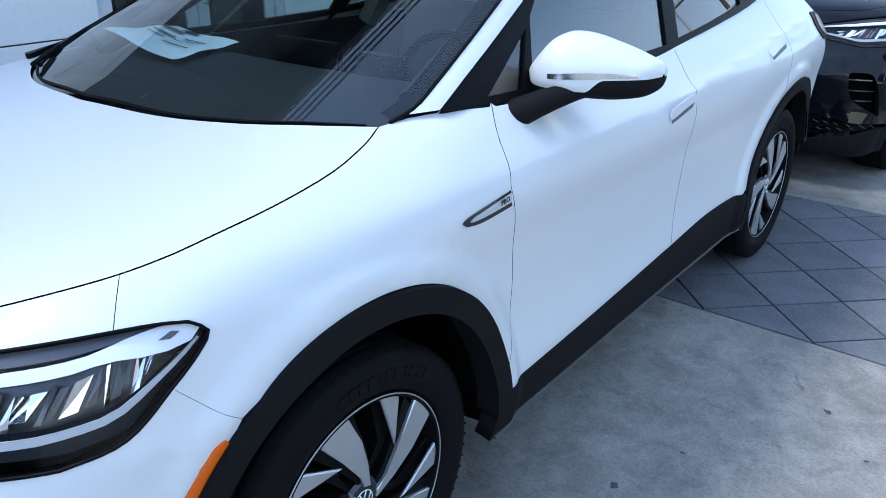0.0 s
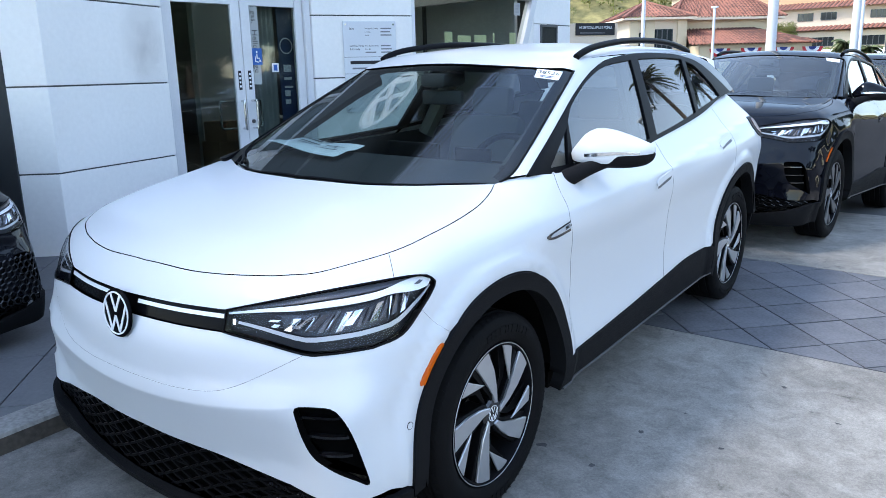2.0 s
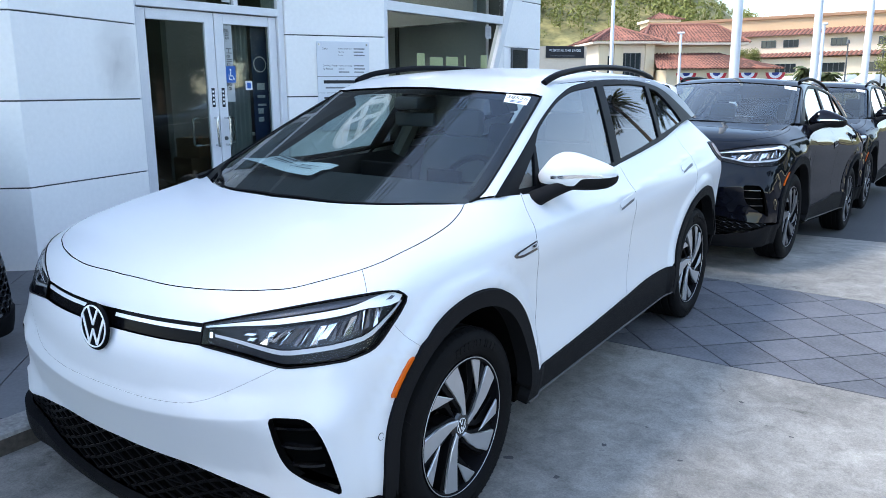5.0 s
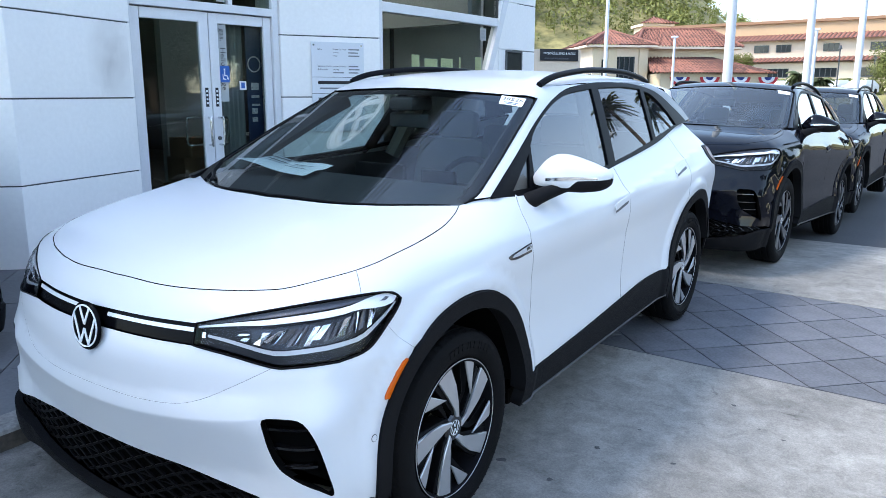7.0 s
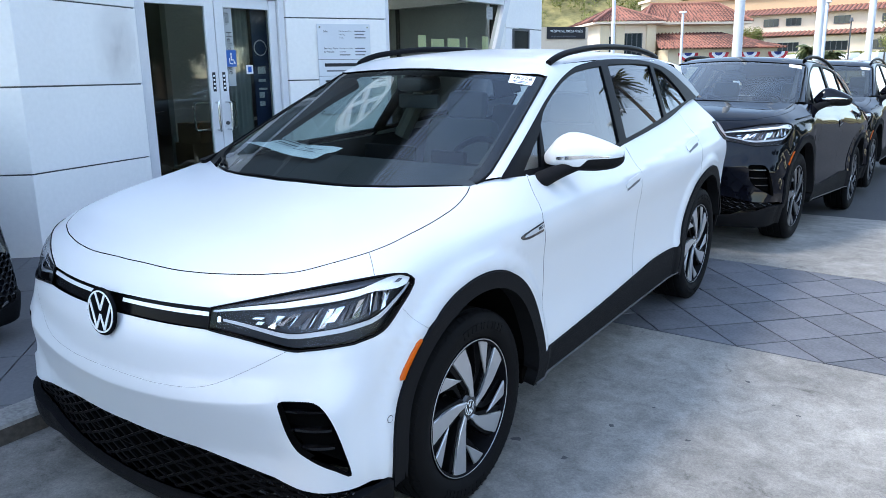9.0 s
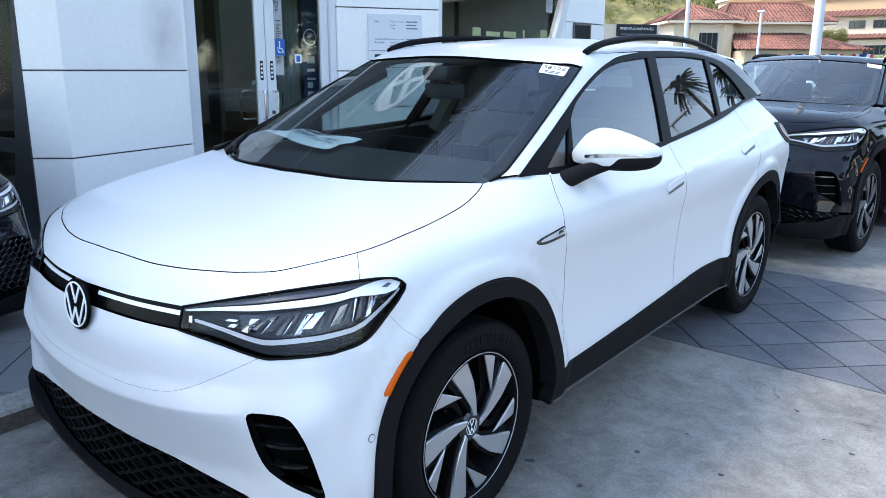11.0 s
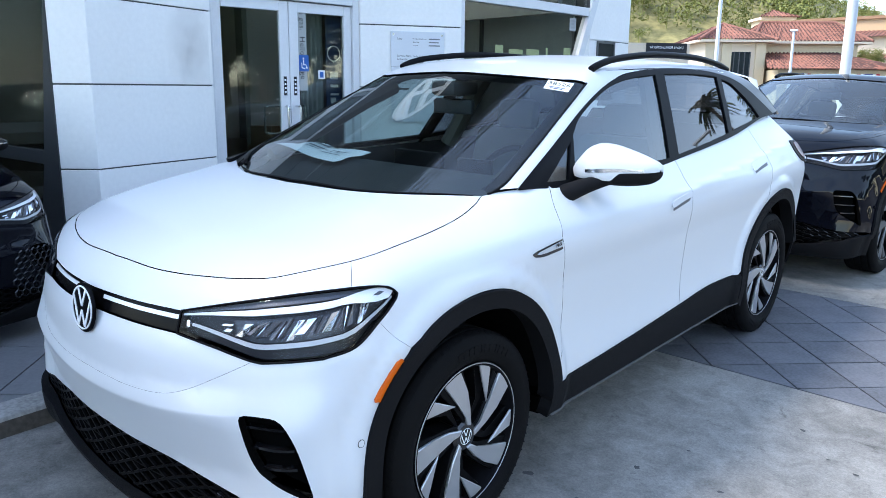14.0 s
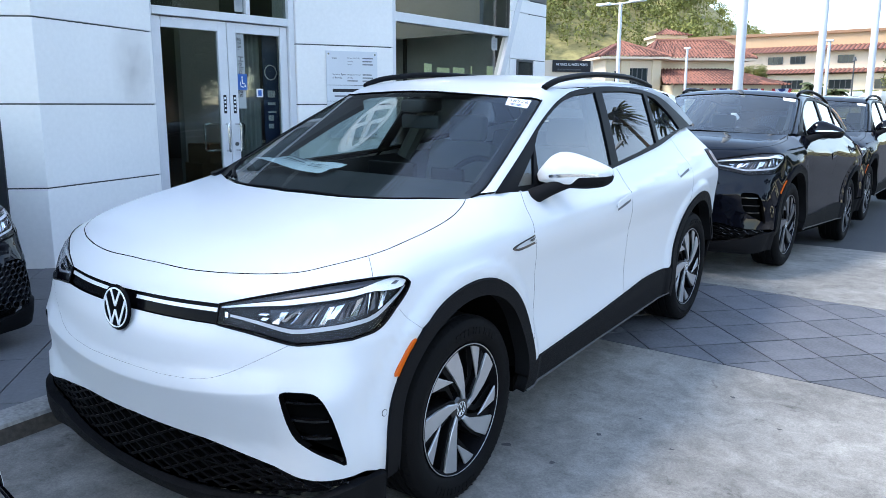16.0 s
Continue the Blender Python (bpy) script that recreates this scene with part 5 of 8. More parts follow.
def both(half):
    """A line across the car from its left half, which begins at the middle."""
    return mirror_x(half[::-1])[:-1] + list(half)


def suv(name, paint, label, m, detail, group=""):
    """A mid-size sport utility car; detail is the mesh size of its panels."""
    car = thing(name, label, "car", m, group)
    side, top, ball, wrap = chart_side(), chart_top(), chart_ball(), chart_wrap()
    h = detail

    def panel(pname, form, chart, outline, material, where=(1, -1), lab="", parent=None, **kw):
        seam_dark = kw.pop("seam", True)
        piece = skin(form, chart, outline, kw.pop("h", h), **kw)
        made = []
        for s in where:
            v, n, f = piece if s > 0 else flipped(*piece)
            me = mesh_of(pname, v, f, material, n)
            if material is paint and seam_dark:
                seamed(me, M["void"])
            made.append(put(pname, me, parent or car, lab))
        return made

    # Bonnet and the strip below its lip.
    panel("hood", f_low, top, both(HOOD_EDGE) + both(COWL)[::-1][1:-1], paint, (1,), lab="smooth bonnet panel", inset=0.0028)
    lip = [p for p in HOOD_EDGE if p[1] < -0.383]
    rest = HOOD_EDGE[len(lip) - 1:]
    joint = settle(straight([lip[-1], LAMP_TOP[SPLIT]], 0.01), f_low, ball)[1:-1]
    strip = both(lip) + joint + both(BAR_TOP + LAMP_TOP[1:SPLIT + 1])[::-1]
    panel("front_strip", f_low, ball, strip, paint, (1,), inset=0.0006)

    # Front bumper between lamps, wheel openings and chin, with the intakes cut out of it.
    arch_f = arc(0.0, ARCH_OUT, 188, 116)
    meet = next(i for i, p in enumerate(LAMP_OUT) if p[2] < 0.885)
    seam = settle(spline([LAMP_OUT[meet], (0.912, -0.352, 0.826), (0.928, -0.29, 0.775)]), f_low, ball)
    low_lamp = LAMP_OUT[meet:-1] + LAMP_LOW
    keep = [i for i, p in enumerate(LAMP_LOW) if p[0] > 0.69]
    fold = settle(FOLD, f_low, ball)
    fold[-1] = LAMP_LOW[keep[-1]]
    grille_panel = both(list(BAR_LOW[:-1]) + LAMP_LOW[keep[-1]:][::-1]) + both(fold[:-1])[::-1]
    panel("grille_panel", f_low, ball, grille_panel, paint, (1,), lab="smooth closed front panel", inset=0.0008)
    edge = fold[:-1] + (low_lamp[:len(low_lamp) - len(LAMP_LOW)] + LAMP_LOW[:keep[-1] + 1])[::-1] + seam[1:-1]
    edge = edge + [p for p in arch_f[::-1] if p[2] < 0.765] + CHIN[::-1][1:]
    ring = edge + mirror_x(edge[1:-1])[::-1]
    creases = []
    for dz in (0.010, 0.004, -0.002):
        half = settle([np.array((x, -0.83 + 0.25 * x * x, 0.582 + 0.13 * x * x + dz)) for x in np.linspace(0, 0.655, 34)], f_low, ball)
        creases.append(both(half))
    panel_with_holes(car, ring, [INTAKE, mirror_x(INTAKE)[::-1]], ball, paint, h, creases)

    # Wings.
    wing = rest[::-1] + joint + LAMP_TOP[SPLIT:-1]
    wing += LAMP_OUT[:meet + 1] + seam[1:-1] + [p for p in arc(0.0, ARCH_OUT, 123, 6)]
    wing += DOOR_FRONT[::-1] + cut(BELT, 1, 0.372, 0.54)[::-1] + [np.array((0.775, 0.30, 1.162))]
    panel("front_wing", f_low, wrap, wing, paint, inset=0.0007)

    # Doors and rear quarter.
    fd = DOOR_FRONT + cut(SILL, 1, 0.47, 1.555) + DOOR_MID[::-1] + cut(BELT, 1, 0.55, 1.595)[::-1]
    fine_h = min(h, 0.016) if paint is M["white_paint"] else h
    front_door = panel("front_door", f_low, side, fd, paint, inset=0.0014, h=fine_h)
    arch_r = arc(AXLES[1], ARCH_OUT, 169, 125)
    door_back = spline([(0.92, 2.485, 0.768), (0.94, 2.56, 0.90), (0.93, 2.62, 1.03), (0.80, 2.66, 1.235)])
    rd = DOOR_MID + cut(SILL, 1, 1.565, 2.25) + arch_r + door_back[1:] + cut(BELT, 1, 1.605, 2.65)[::-1]
    rear_door = panel("rear_door", f_low, side, rd, paint, inset=0.0010, h=fine_h)
    tail_edge = spline([(0.72, 3.17, 1.283), (0.80, 3.23, 1.19), (0.87, 3.25, 1.10), (0.90, 3.25, 0.98), (0.90, 3.30, 0.80), (0.90, 3.30, 0.60), (0.90, 3.28, 0.50)])
    qp = door_back[::-1] + arc(AXLES[1], ARCH_OUT, 124, 14)[1:] + tail_edge[::-1] + cut(BELT, 1, 2.67, 3.16)[::-1]
    panel("quarter_panel", f_low, side, qp, paint, inset=0.0010, h=fine_h)

    # Tail: hatch, bumper and lamps.
    back = chart_back()
    hatch = both([np.array((x, 3.5, 1.262)) for x in np.linspace(0, 0.64, 24)]) + [np.array((x, 3.5, z)) for x, z in ((0.72, 1.18), (0.79, 1.10))] + [np.array((x, 3.6, 0.62)) for x in np.linspace(0.82, -0.82, 48)] + [np.array((x, 3.5, z)) for x, z in ((-0.79, 1.10), (-0.72, 1.18))]
    panel("tailgate", f_low, back, hatch, paint, (1,))
    bumper = [np.array((x, 3.6, 0.612)) for x in np.linspace(-0.86, 0.86, 50)] + [np.array((0.88, 3.3, 0.50))] + [np.array((x, 3.6, 0.30)) for x in np.linspace(0.84, -0.84, 50)] + [np.array((-0.88, 3.3, 0.50))]
    panel("rear_bumper", f_low, back, bumper, M["cladding"], (1,))
    lamp = spline([(0.90, 3.10, 1.150), (0.90, 3.22, 1.150), (0.87, 3.35, 1.125), (0.80, 3.44, 1.10), (0.80, 3.46, 1.02), (0.89, 3.34, 0.99), (0.917, 3.19, 1.01), (0.915, 3.12, 1.07)], closed=True)
    rear_lamp = panel("tail_lamp", f_low, chart_wrap((0.10, 0.80)), lamp, M["trim_black"], offset=0.006, h=0.02, inset=0.0, lab="dark tail lamp")
    mid = sum(lamp) / len(lamp)
    core = [mid + 0.72 * (p - mid) for p in lamp]
    for s, home in zip((1, -1), rear_lamp):
        panel("tail_lens", f_low, chart_wrap((0.10, 0.80)), core, M["red_lens"], (s,), offset=0.009, depth=0.004, h=0.02, inset=0.0, parent=home, lab="dark red lens")

    # Roof, pillars and glazing.
    roof = both(WS_TOP) + [np.array((0.60, y, 1.56)) for y in np.linspace(1.2, 3.0, 60)] + [np.array((x, 3.38, 1.5)) for x in np.linspace(0.56, -0.56, 40)] + [np.array((-0.60, y, 1.56)) for y in np.linspace(3.0, 1.2, 60)]
    panel("roof", f_green, top, roof, paint, (1,), inset=0.001)
    pillar = WS_SIDE[:-8] + [np.array((0.775, 0.305, 1.160))] + [p for p in DLO_TOP if p[1] < 1.75] + [np.array((0.612, y, 1.57)) for y in np.linspace(1.7, 1.12, 20)]
    panel("front_pillar", f_green, wrap_green(), pillar, paint, inset=0.0005, offset=0.001)
    panel("pillar_liner", f_green, wrap_green(), pillar, M["cabin_dark"], inset=0.002, offset=-0.013, depth=0)
    arch = [p for p in DLO_TOP if p[1] > 1.75][::-1] + [np.array((0.600, y, 1.57)) for y in np.linspace(1.75, 2.75, 30)] + spline([(0.60, 2.78, 1.545), (0.62, 2.98, 1.48), (0.65, 3.16, 1.38), (0.69, 3.27, 1.29)])
    panel("rear_pillar", f_green, wrap_green(), arch, M["silver_arch"] if paint is M["white_paint"] else M["gloss_black"], offset=0.001, lab="dark silver roof arch")

    panel("windscreen", f_green, top, both(COWL) + [p for p in WS_SIDE[::-1]][1:-1] + both(WS_TOP)[::-1] + mirror_x(WS_SIDE)[1:-1], M["windscreen"], (1,), offset=-0.006, depth=0, inset=0.0, lab="raked tinted windscreen")
    rear_win = both([np.array((x, 3.3, 1.465)) for x in np.linspace(0, 0.55, 18)]) + [np.array((x, 3.4, 1.275)) for x in np.linspace(0.68, -0.68, 40)]
    panel("rear_window", f_green, back, rear_win, M["privacy"], (1,), offset=-0.004)

    # Black frame of the side windows and the panes within.
    opening = [p for p in DLO_TOP] + BELT[::-1][1:-1]
    ft = spline([(0.735, 0.824, 1.316), (0.705, 0.930, 1.382), (0.655, 1.185, 1.473), (0.628, 1.43, 1.521), (0.618, 1.728, 1.538)])
    pane_f = ft + straight([(0.618, 1.728, 1.538), (0.805, 1.558, 1.163)])[1:] + spline([(0.805, 1.558, 1.163), (0.815, 1.2, 1.156), (0.815, 0.9, 1.153), (0.80, 0.735, 1.155)])[1:] + straight([(0.80, 0.735, 1.155), (0.735, 0.824, 1.316)])[1:-1]
    pane_r = straight([(0.80, 1.658, 1.169), (0.618, 1.822, 1.540)]) + spline([(0.618, 1.822, 1.540), (0.616, 2.2, 1.535), (0.618, 2.47, 1.518)])[1:] + straight([(0.618, 2.47, 1.518), (0.765, 2.34, 1.225)])[1:] + spline([(0.765, 2.34, 1.225), (0.79, 2.0, 1.195), (0.80, 1.668, 1.171)])[1:-1]
    pane_q = straight([(0.76, 2.40, 1.233), (0.62, 2.525, 1.505)]) + spline([(0.62, 2.525, 1.505), (0.635, 2.66, 1.47), (0.68, 2.82, 1.365), (0.728, 2.90, 1.281)])[1:] + straight([(0.728, 2.90, 1.281), (0.76, 2.41, 1.235)])[1:-1]
    corner = straight([(0.80, 0.545, 1.163), (0.80, 0.690, 1.157)]) + straight([(0.80, 0.690, 1.157), (0.742, 0.790, 1.290)])[1:] + straight([(0.742, 0.790, 1.290), (0.80, 0.545, 1.163)])[1:-1]
    frame_with_panes(car, opening, [pane_f, pane_r, pane_q, corner], h)
    panel("corner_window", f_green, side, corner, M["side_glass"], offset=-0.006, depth=0, inset=-0.003)
    panel("side_window", f_green, side, pane_f, M["front_glass"], offset=-0.006, depth=0, inset=-0.004)
    panel("side_window", f_green, side, pane_r, M["privacy"], offset=-0.006, depth=0, inset=-0.004)
    panel("quarter_window", f_green, side, pane_q, M["privacy"], offset=-0.006, depth=0, inset=-0.004)

    # Wheel-arch and sill cladding.
    for c, a0, a1 in ((0.0, -4, 190), (AXLES[1], 12, 188)):
        band = arc(c, ARCH_OUT + 0.003, a0, a1) + arc(c, ARCH_IN, a1, a0)
        panel("arch_trim", f_low, side, band, M["cladding"], offset=0.012, depth=0.07, h=min(h, 0.03), inset=0.0, lab="matt black arch trim")
    sill = [p - np.array((0, 0, -0.004)) for p in cut(SILL, 1, 0.44, 2.30)] + [np.array((0.92, 2.35, 0.38)), np.array((0.9, 2.36, 0.26))] + [np.array((0.9, y, 0.291 + 0.006 * (1.3 - y) ** 2)) for y in np.linspace(2.3, 0.42, 60)] + [np.array((0.9, 0.43, 0.33))]
    panel("sill_trim", f_low, side, sill, M["cladding"], offset=0.009, depth=0.05, lab="matt black sill trim")
    for s in (1, -1):
        lip_pts = np.array([(y, 0.295 + 0.006 * (1.3 - y) ** 2) for y in np.linspace(0.44, 2.28, 30)])
        lp, _ = shot(f_low, side[1], side[2], lip_pts, 0.011)
        # Lower lip of the sill, coloured lighter to carry its highlight.
        bm = bmesh.new()
        tube(bm, [(s * q[0], q[1], q[2]) for q in lp], 0.005, 6)
        part("sill_lip", bm, M["sill_highlight"], car, "lower sill lip in lighter grey, its highlight painted in", smooth=True)
    wells(car)
    fit_out(car, paint, panel, h)
    return car


def chart_back():
    return (lambda p: (p[0], p[2])), (lambda u, v: ((u, 4.3 + 0 * u, v), (0 * u, -1.0 + 0 * u, 0 * u))), 2.2


def wrap_green():
    return chart_wrap((0.0, 1.0))


def panel_with_holes(car, ring, holes, chart, paint, h, creases=()):
    """The front bumper's skin, open at the two side intakes."""
    uv, ray, reach = chart
    outer = np.array([uv(p) for p in ring])
    inner = [np.array([uv(p) for p in q]) for q in holes]
    folds = [np.array([uv(p) for p in q]) for q in creases]
    cuts = np.vstack([outer] + inner + folds)
    lo, hi = outer.min(0), outer.max(0)
    gx, gy = np.arange(lo[0] + h / 2, hi[0], h), np.arange(lo[1] + h / 2, hi[1], h)
    grid = np.array([(a, b) for a in gx for b in gy])
    ok = inside(outer, grid)
    for q in inner:
        ok &= ~inside(q, grid)
    grid = grid[ok]
    grid = grid[np.min(np.linalg.norm(grid[:, None] - cuts[None], axis=2), axis=1) > 0.45 * h]
    pts, edges, k = np.vstack([cuts, grid]), [], 0
    for q in [outer] + inner:
        n = len(q)
        edges += [(k + i, k + (i + 1) % n) for i in range(n)]
        k += n
    for q in folds:
        edges += [(k + i, k + i + 1) for i in range(len(q) - 1)]
        k += len(q)
    vs, _, fs, _, _, _ = geometry.delaunay_2d_cdt([Vector(p) for p in pts], edges, [], 0, 1e-7)
    vs = np.array([tuple(v) for v in vs])
    tri = np.array([tuple(f) for f in fs])
    mid = vs[tri].mean(1)
    ok = inside(outer, mid)
    for q in inner:
        ok &= ~inside(q, mid)
    tri = tri[ok]
    p, g = shot(f_low, ray, reach, vs)
    e1, e2 = p[tri[:, 1]] - p[tri[:, 0]], p[tri[:, 2]] - p[tri[:, 0]]
    if np.sum(np.cross(e1, e2) * g[tri[:, 0]]) < 0:
        tri = tri[:, ::-1]
    edge = rim_of(tri)
    idx = sorted({i for e in edge for i in e})
    where = {i: j for j, i in enumerate(idx)}
    kk, n = len(p), len(idx)
    out = np.zeros((n, 3))
    for a, b in edge:
        w = np.cross(p[b] - p[a], g[a])
        w /= np.linalg.norm(w) + 1e-12
        out[where[a]] += w
        out[where[b]] += w
    out /= np.linalg.norm(out, axis=1)[:, None] + 1e-9
    verts = np.vstack([p, p[idx], p[idx] - 0.03 * g[idx]])
    norms = np.vstack([g, out, out])
    faces = [tuple(t) for t in tri] + [(kk + where[b], kk + where[a], kk + n + where[a], kk + n + where[b]) for a, b in edge]
    put("front_bumper", seamed(mesh_of("front_bumper", verts, faces, paint, norms), M["void"]), car, "smooth painted front bumper")


def frame_with_panes(car, opening, panes, h):
    uv, ray, reach = chart_side()
    outer = np.array([uv(p) for p in opening])
    inner = [np.array([uv(p) for p in q]) for q in panes]
    cuts = np.vstack([outer] + inner)
    hh = min(h, 0.03)
    lo, hi = outer.min(0), outer.max(0)
    grid = np.array([(a, b) for a in np.arange(lo[0], hi[0], hh) for b in np.arange(lo[1], hi[1], hh)])
    ok = inside(outer, grid)
    for q in inner:
        ok &= ~inside(q, grid)
    grid = grid[ok]
    grid = grid[np.min(np.linalg.norm(grid[:, None] - cuts[None], axis=2), axis=1) > 0.45 * hh]
    pts, edges, k = np.vstack([cuts, grid]), [], 0
    for q in [outer] + inner:
        n = len(q)
        edges += [(k + i, k + (i + 1) % n) for i in range(n)]
        k += n
    vs, _, fs, _, _, _ = geometry.delaunay_2d_cdt([Vector(p) for p in pts], edges, [], 0, 1e-7)
    vs = np.array([tuple(v) for v in vs])
    tri = np.array([tuple(f) for f in fs])
    mid = vs[tri].mean(1)
    ok = inside(outer, mid)
    for q in inner:
        ok &= ~inside(q, mid)
    tri = tri[ok]
    p, g = shot(f_green, ray, reach, vs, 0.004)
    e1, e2 = p[tri[:, 1]] - p[tri[:, 0]], p[tri[:, 2]] - p[tri[:, 0]]
    if np.sum(np.cross(e1, e2) * g[tri[:, 0]]) < 0:
        tri = tri[:, ::-1]
    edge = rim_of(tri)
    k = len(p)
    verts = np.vstack([p, p - 0.014 * g])
    norms = np.vstack([g, g])
    faces = [tuple(t) for t in tri] + [(b, a, k + a, k + b) for a, b in edge]
    for s in (1, -1):
        v, n, f = (verts, norms, faces) if s > 0 else flipped(verts, norms, faces)
        put("window_frame", mesh_of("window_frame", v, f, M["trim_black"], n), car, "satin black window surround")


def wells(car):
    """Wheel housings and floor pan, dark inside."""
    for c in AXLES:
        for s in (1, -1):
            v, f = [], []
            k = 28
            for i in range(k + 1):
                first = 0 if c < 1 else 16
                a = radians(first + (190 - first) * i / k)
                for x in (0.925, 0.55):
                    v.append((s * x, c + (ARCH_IN + 0.012) * math.cos(a), ARCH_Z + (ARCH_IN + 0.012) * math.sin(a)))
            f = [(2 * i, 2 * i + 1, 2 * i + 3, 2 * i + 2) for i in range(k)]
            f.append(tuple(2 * i + 1 for i in range(k + 1)))
            put("wheel_housing", mesh_of("wheel_housing", v, f, M["void"]), car)
    plan = [(0.52, -0.6), (0.52, 0.52), (0.80, 0.56), (0.80, 2.22), (0.52, 2.24), (0.52, 3.4)]
    v, f = slab(plan + [(-x, y) for x, y in plan[::-1]], 0.218, 0.29)
    put("floor_pan", mesh_of("floor_pan", v, f, M["void"]), car)




# ---- the car's fittings ----
def wheel(car, y, side, fine, bright):
    """Tyre with grooved tread, dark rim, five wide machined blades and five short wedges."""
    hub = new("wheel")
    hub.parent = car
    hub.matrix_basis = Matrix.Translation((side * 0.79, y, WHEEL_Z)) @ (Matrix() if side > 0 else Matrix.Rotation(math.pi, 4, "Z"))
    tagged(hub, "black tyre on a two-tone alloy wheel")
    R, half = 0.368, 0.118
    prof = [(half * 0.86, 0.262), (half * 0.95, 0.272), (half * 1.02, 0.292), (half * 1.05, 0.315), (half * 1.00, 0.338), (half * 0.93, 0.352), (half * 0.86, 0.361)]
    for g in (0.62, 0.22, -0.22, -0.62):
        prof += [(half * (g + 0.075), R - 0.002), (half * (g + 0.07), R - 0.010), (half * (g - 0.07), R - 0.010), (half * (g - 0.075), R - 0.002)]
    prof += [(-half * 0.86, 0.361), (-half * 1.02, 0.33), (-half * 0.9, 0.262)]
    v, f = lathe(prof, 84 if fine else 48)
    tyre = solid("tyre", v, f, M["rubber"], hub, "black road tyre", angle=50)
    if fine:
        # Cross cuts in the shoulder and raised lettering as plain blocks.
        v, f = [], []
        for k in range(72):
            a = 2 * math.pi * k / 72
            for xs, lean in ((0.87, 0.02), (-0.87, -0.02)):
                b0 = len(v)
                for da, dx, rr in ((-0.007, 0.10, R - 0.001), (0.007, 0.10, R - 0.001), (0.007 + lean, -0.06, 0.357), (-0.007 + lean, -0.06, 0.357)):
                    x = half * (xs - math.copysign(dx, xs)) if dx > 0 else half * (xs + math.copysign(0.06, xs))
                    for up in (0.0, 0.0016):
                        v.append((x, (rr + up) * math.cos(a + da), (rr + up) * math.sin(a + da)))
                f += [(b0 + 1, b0 + 3, b0 + 5, b0 + 7), (b0, b0 + 2, b0 + 3, b0 + 1), (b0 + 2, b0 + 4, b0 + 5, b0 + 3), (b0 + 4, b0 + 6, b0 + 7, b0 + 5), (b0 + 6, b0, b0 + 1, b0 + 7)]
        me = mesh_of("tread", v, f, M["rubber"])
        ob = put("tread", me, tyre)
        tagged(ob, kind="stuff")
        for base in (0.9, 0.9 + math.pi):
            for k in range(11):
                a = base + 0.085 * k
                wd = 0.052 if k not in (3, 6) else 0.022
                poly = [(rr * math.cos(a + t), rr * math.sin(a + t)) for rr, t in ((0.300, 0), (0.300, wd), (0.326, wd), (0.326, 0))]
                plate("sidewall_mark", poly, half * 1.0, half * 1.055, M["rubber"], tyre)
    v, f = lathe([(0.095, 0.258), (0.102, 0.262), (0.108, 0.260), (0.108, 0.250), (0.100, 0.246), (0.02, 0.235), (-0.09, 0.225), (-0.09, 0.262)], 72)
    rim = solid("rim", v, f, M["trim_black"], hub, "dark alloy rim")
    v, f = lathe([(0.1075, 0.2552), (0.1092, 0.2560), (0.1092, 0.2582), (0.1075, 0.2592)], 72)
    solid("rim_edge", v, f, M["machined"], rim, "bright machined edge")
    v, f = lathe([(-0.03, 0.03), (-0.03, 0.165), (-0.01, 0.165), (-0.01, 0.03)], 48)
    solid("brake_disc", v, f, M["alloy"], hub, "steel brake disc")
    for k in range(5):
        s = 1 if side > 0 else -1
        a = radians(108 + 72 * k) if side > 0 else radians(72 - 72 * k)
        def polar(pts, grow=0.0):
            return [((r * 0.2535 + grow * (r > 0.9)) * math.cos(radians(d)), s * (r * 0.2535 + grow * (r > 0.9)) * math.sin(radians(d))) for r, d in pts]
        blade = polar([(0.985, -10), (0.66, -18), (0.40, -28), (0.16, -52), (0.16, -22), (0.30, -13), (0.61, 3.5), (0.985, 10), (1.0, 5), (1.002, 0), (1.0, -5)])
        plate("blade", turn(blade, a), 0.095, 0.104, bright, rim, "brushed silver wheel blade", 0.003)
        under = polar([(0.97, -15), (0.60, -24), (0.30, -44), (0.15, -60), (0.15, -10), (0.30, -4), (0.60, 10), (0.97, 16)])
        plate("spoke", turn(under, a), 0.030, 0.094, M["grille_black"], rim, "", 0.004)
        wedge = polar([(0.55, 5), (0.975, 24), (0.99, 29), (0.99, 34), (0.975, 39)])
        plate("wedge", turn(wedge, a), 0.095, 0.102, bright, rim, "brushed silver wheel wedge", 0.003)
        thin = polar([(0.16, 8), (0.55, 10), (0.97, 22), (0.97, 41), (0.52, 20), (0.16, 22)])
        plate("spoke", turn(thin, a), 0.022, 0.080, M["grille_black"], rim, "", 0.003)
    v, f = lathe([(0.05, 0.001), (0.05, 0.062), (0.090, 0.056), (0.098, 0.046), (0.098, 0.001)], 40, closed=False)
    solid("hub_cap", v, f, M["gloss_black"], rim, "black hub cap")
    emblem(hub, Matrix.Translation((0.094, 0, 0)), 0.030, M["badge_black"], M["badge_white"])


def along(line, s):
    """A point at the share s of a line's length."""
    p = np.array(line)
    d = np.concatenate(([0], np.cumsum(np.linalg.norm(np.diff(p, axis=0), axis=1))))
    return np.array([np.interp(s * d[-1], d, p[:, i]) for i in range(3)])


def lamp_point(s, t):
    low = LAMP_LOW[::-1] + LAMP_OUT[::-1][1:]
    return along(LAMP_TOP, s) * (1 - t) + along(low, s) * t


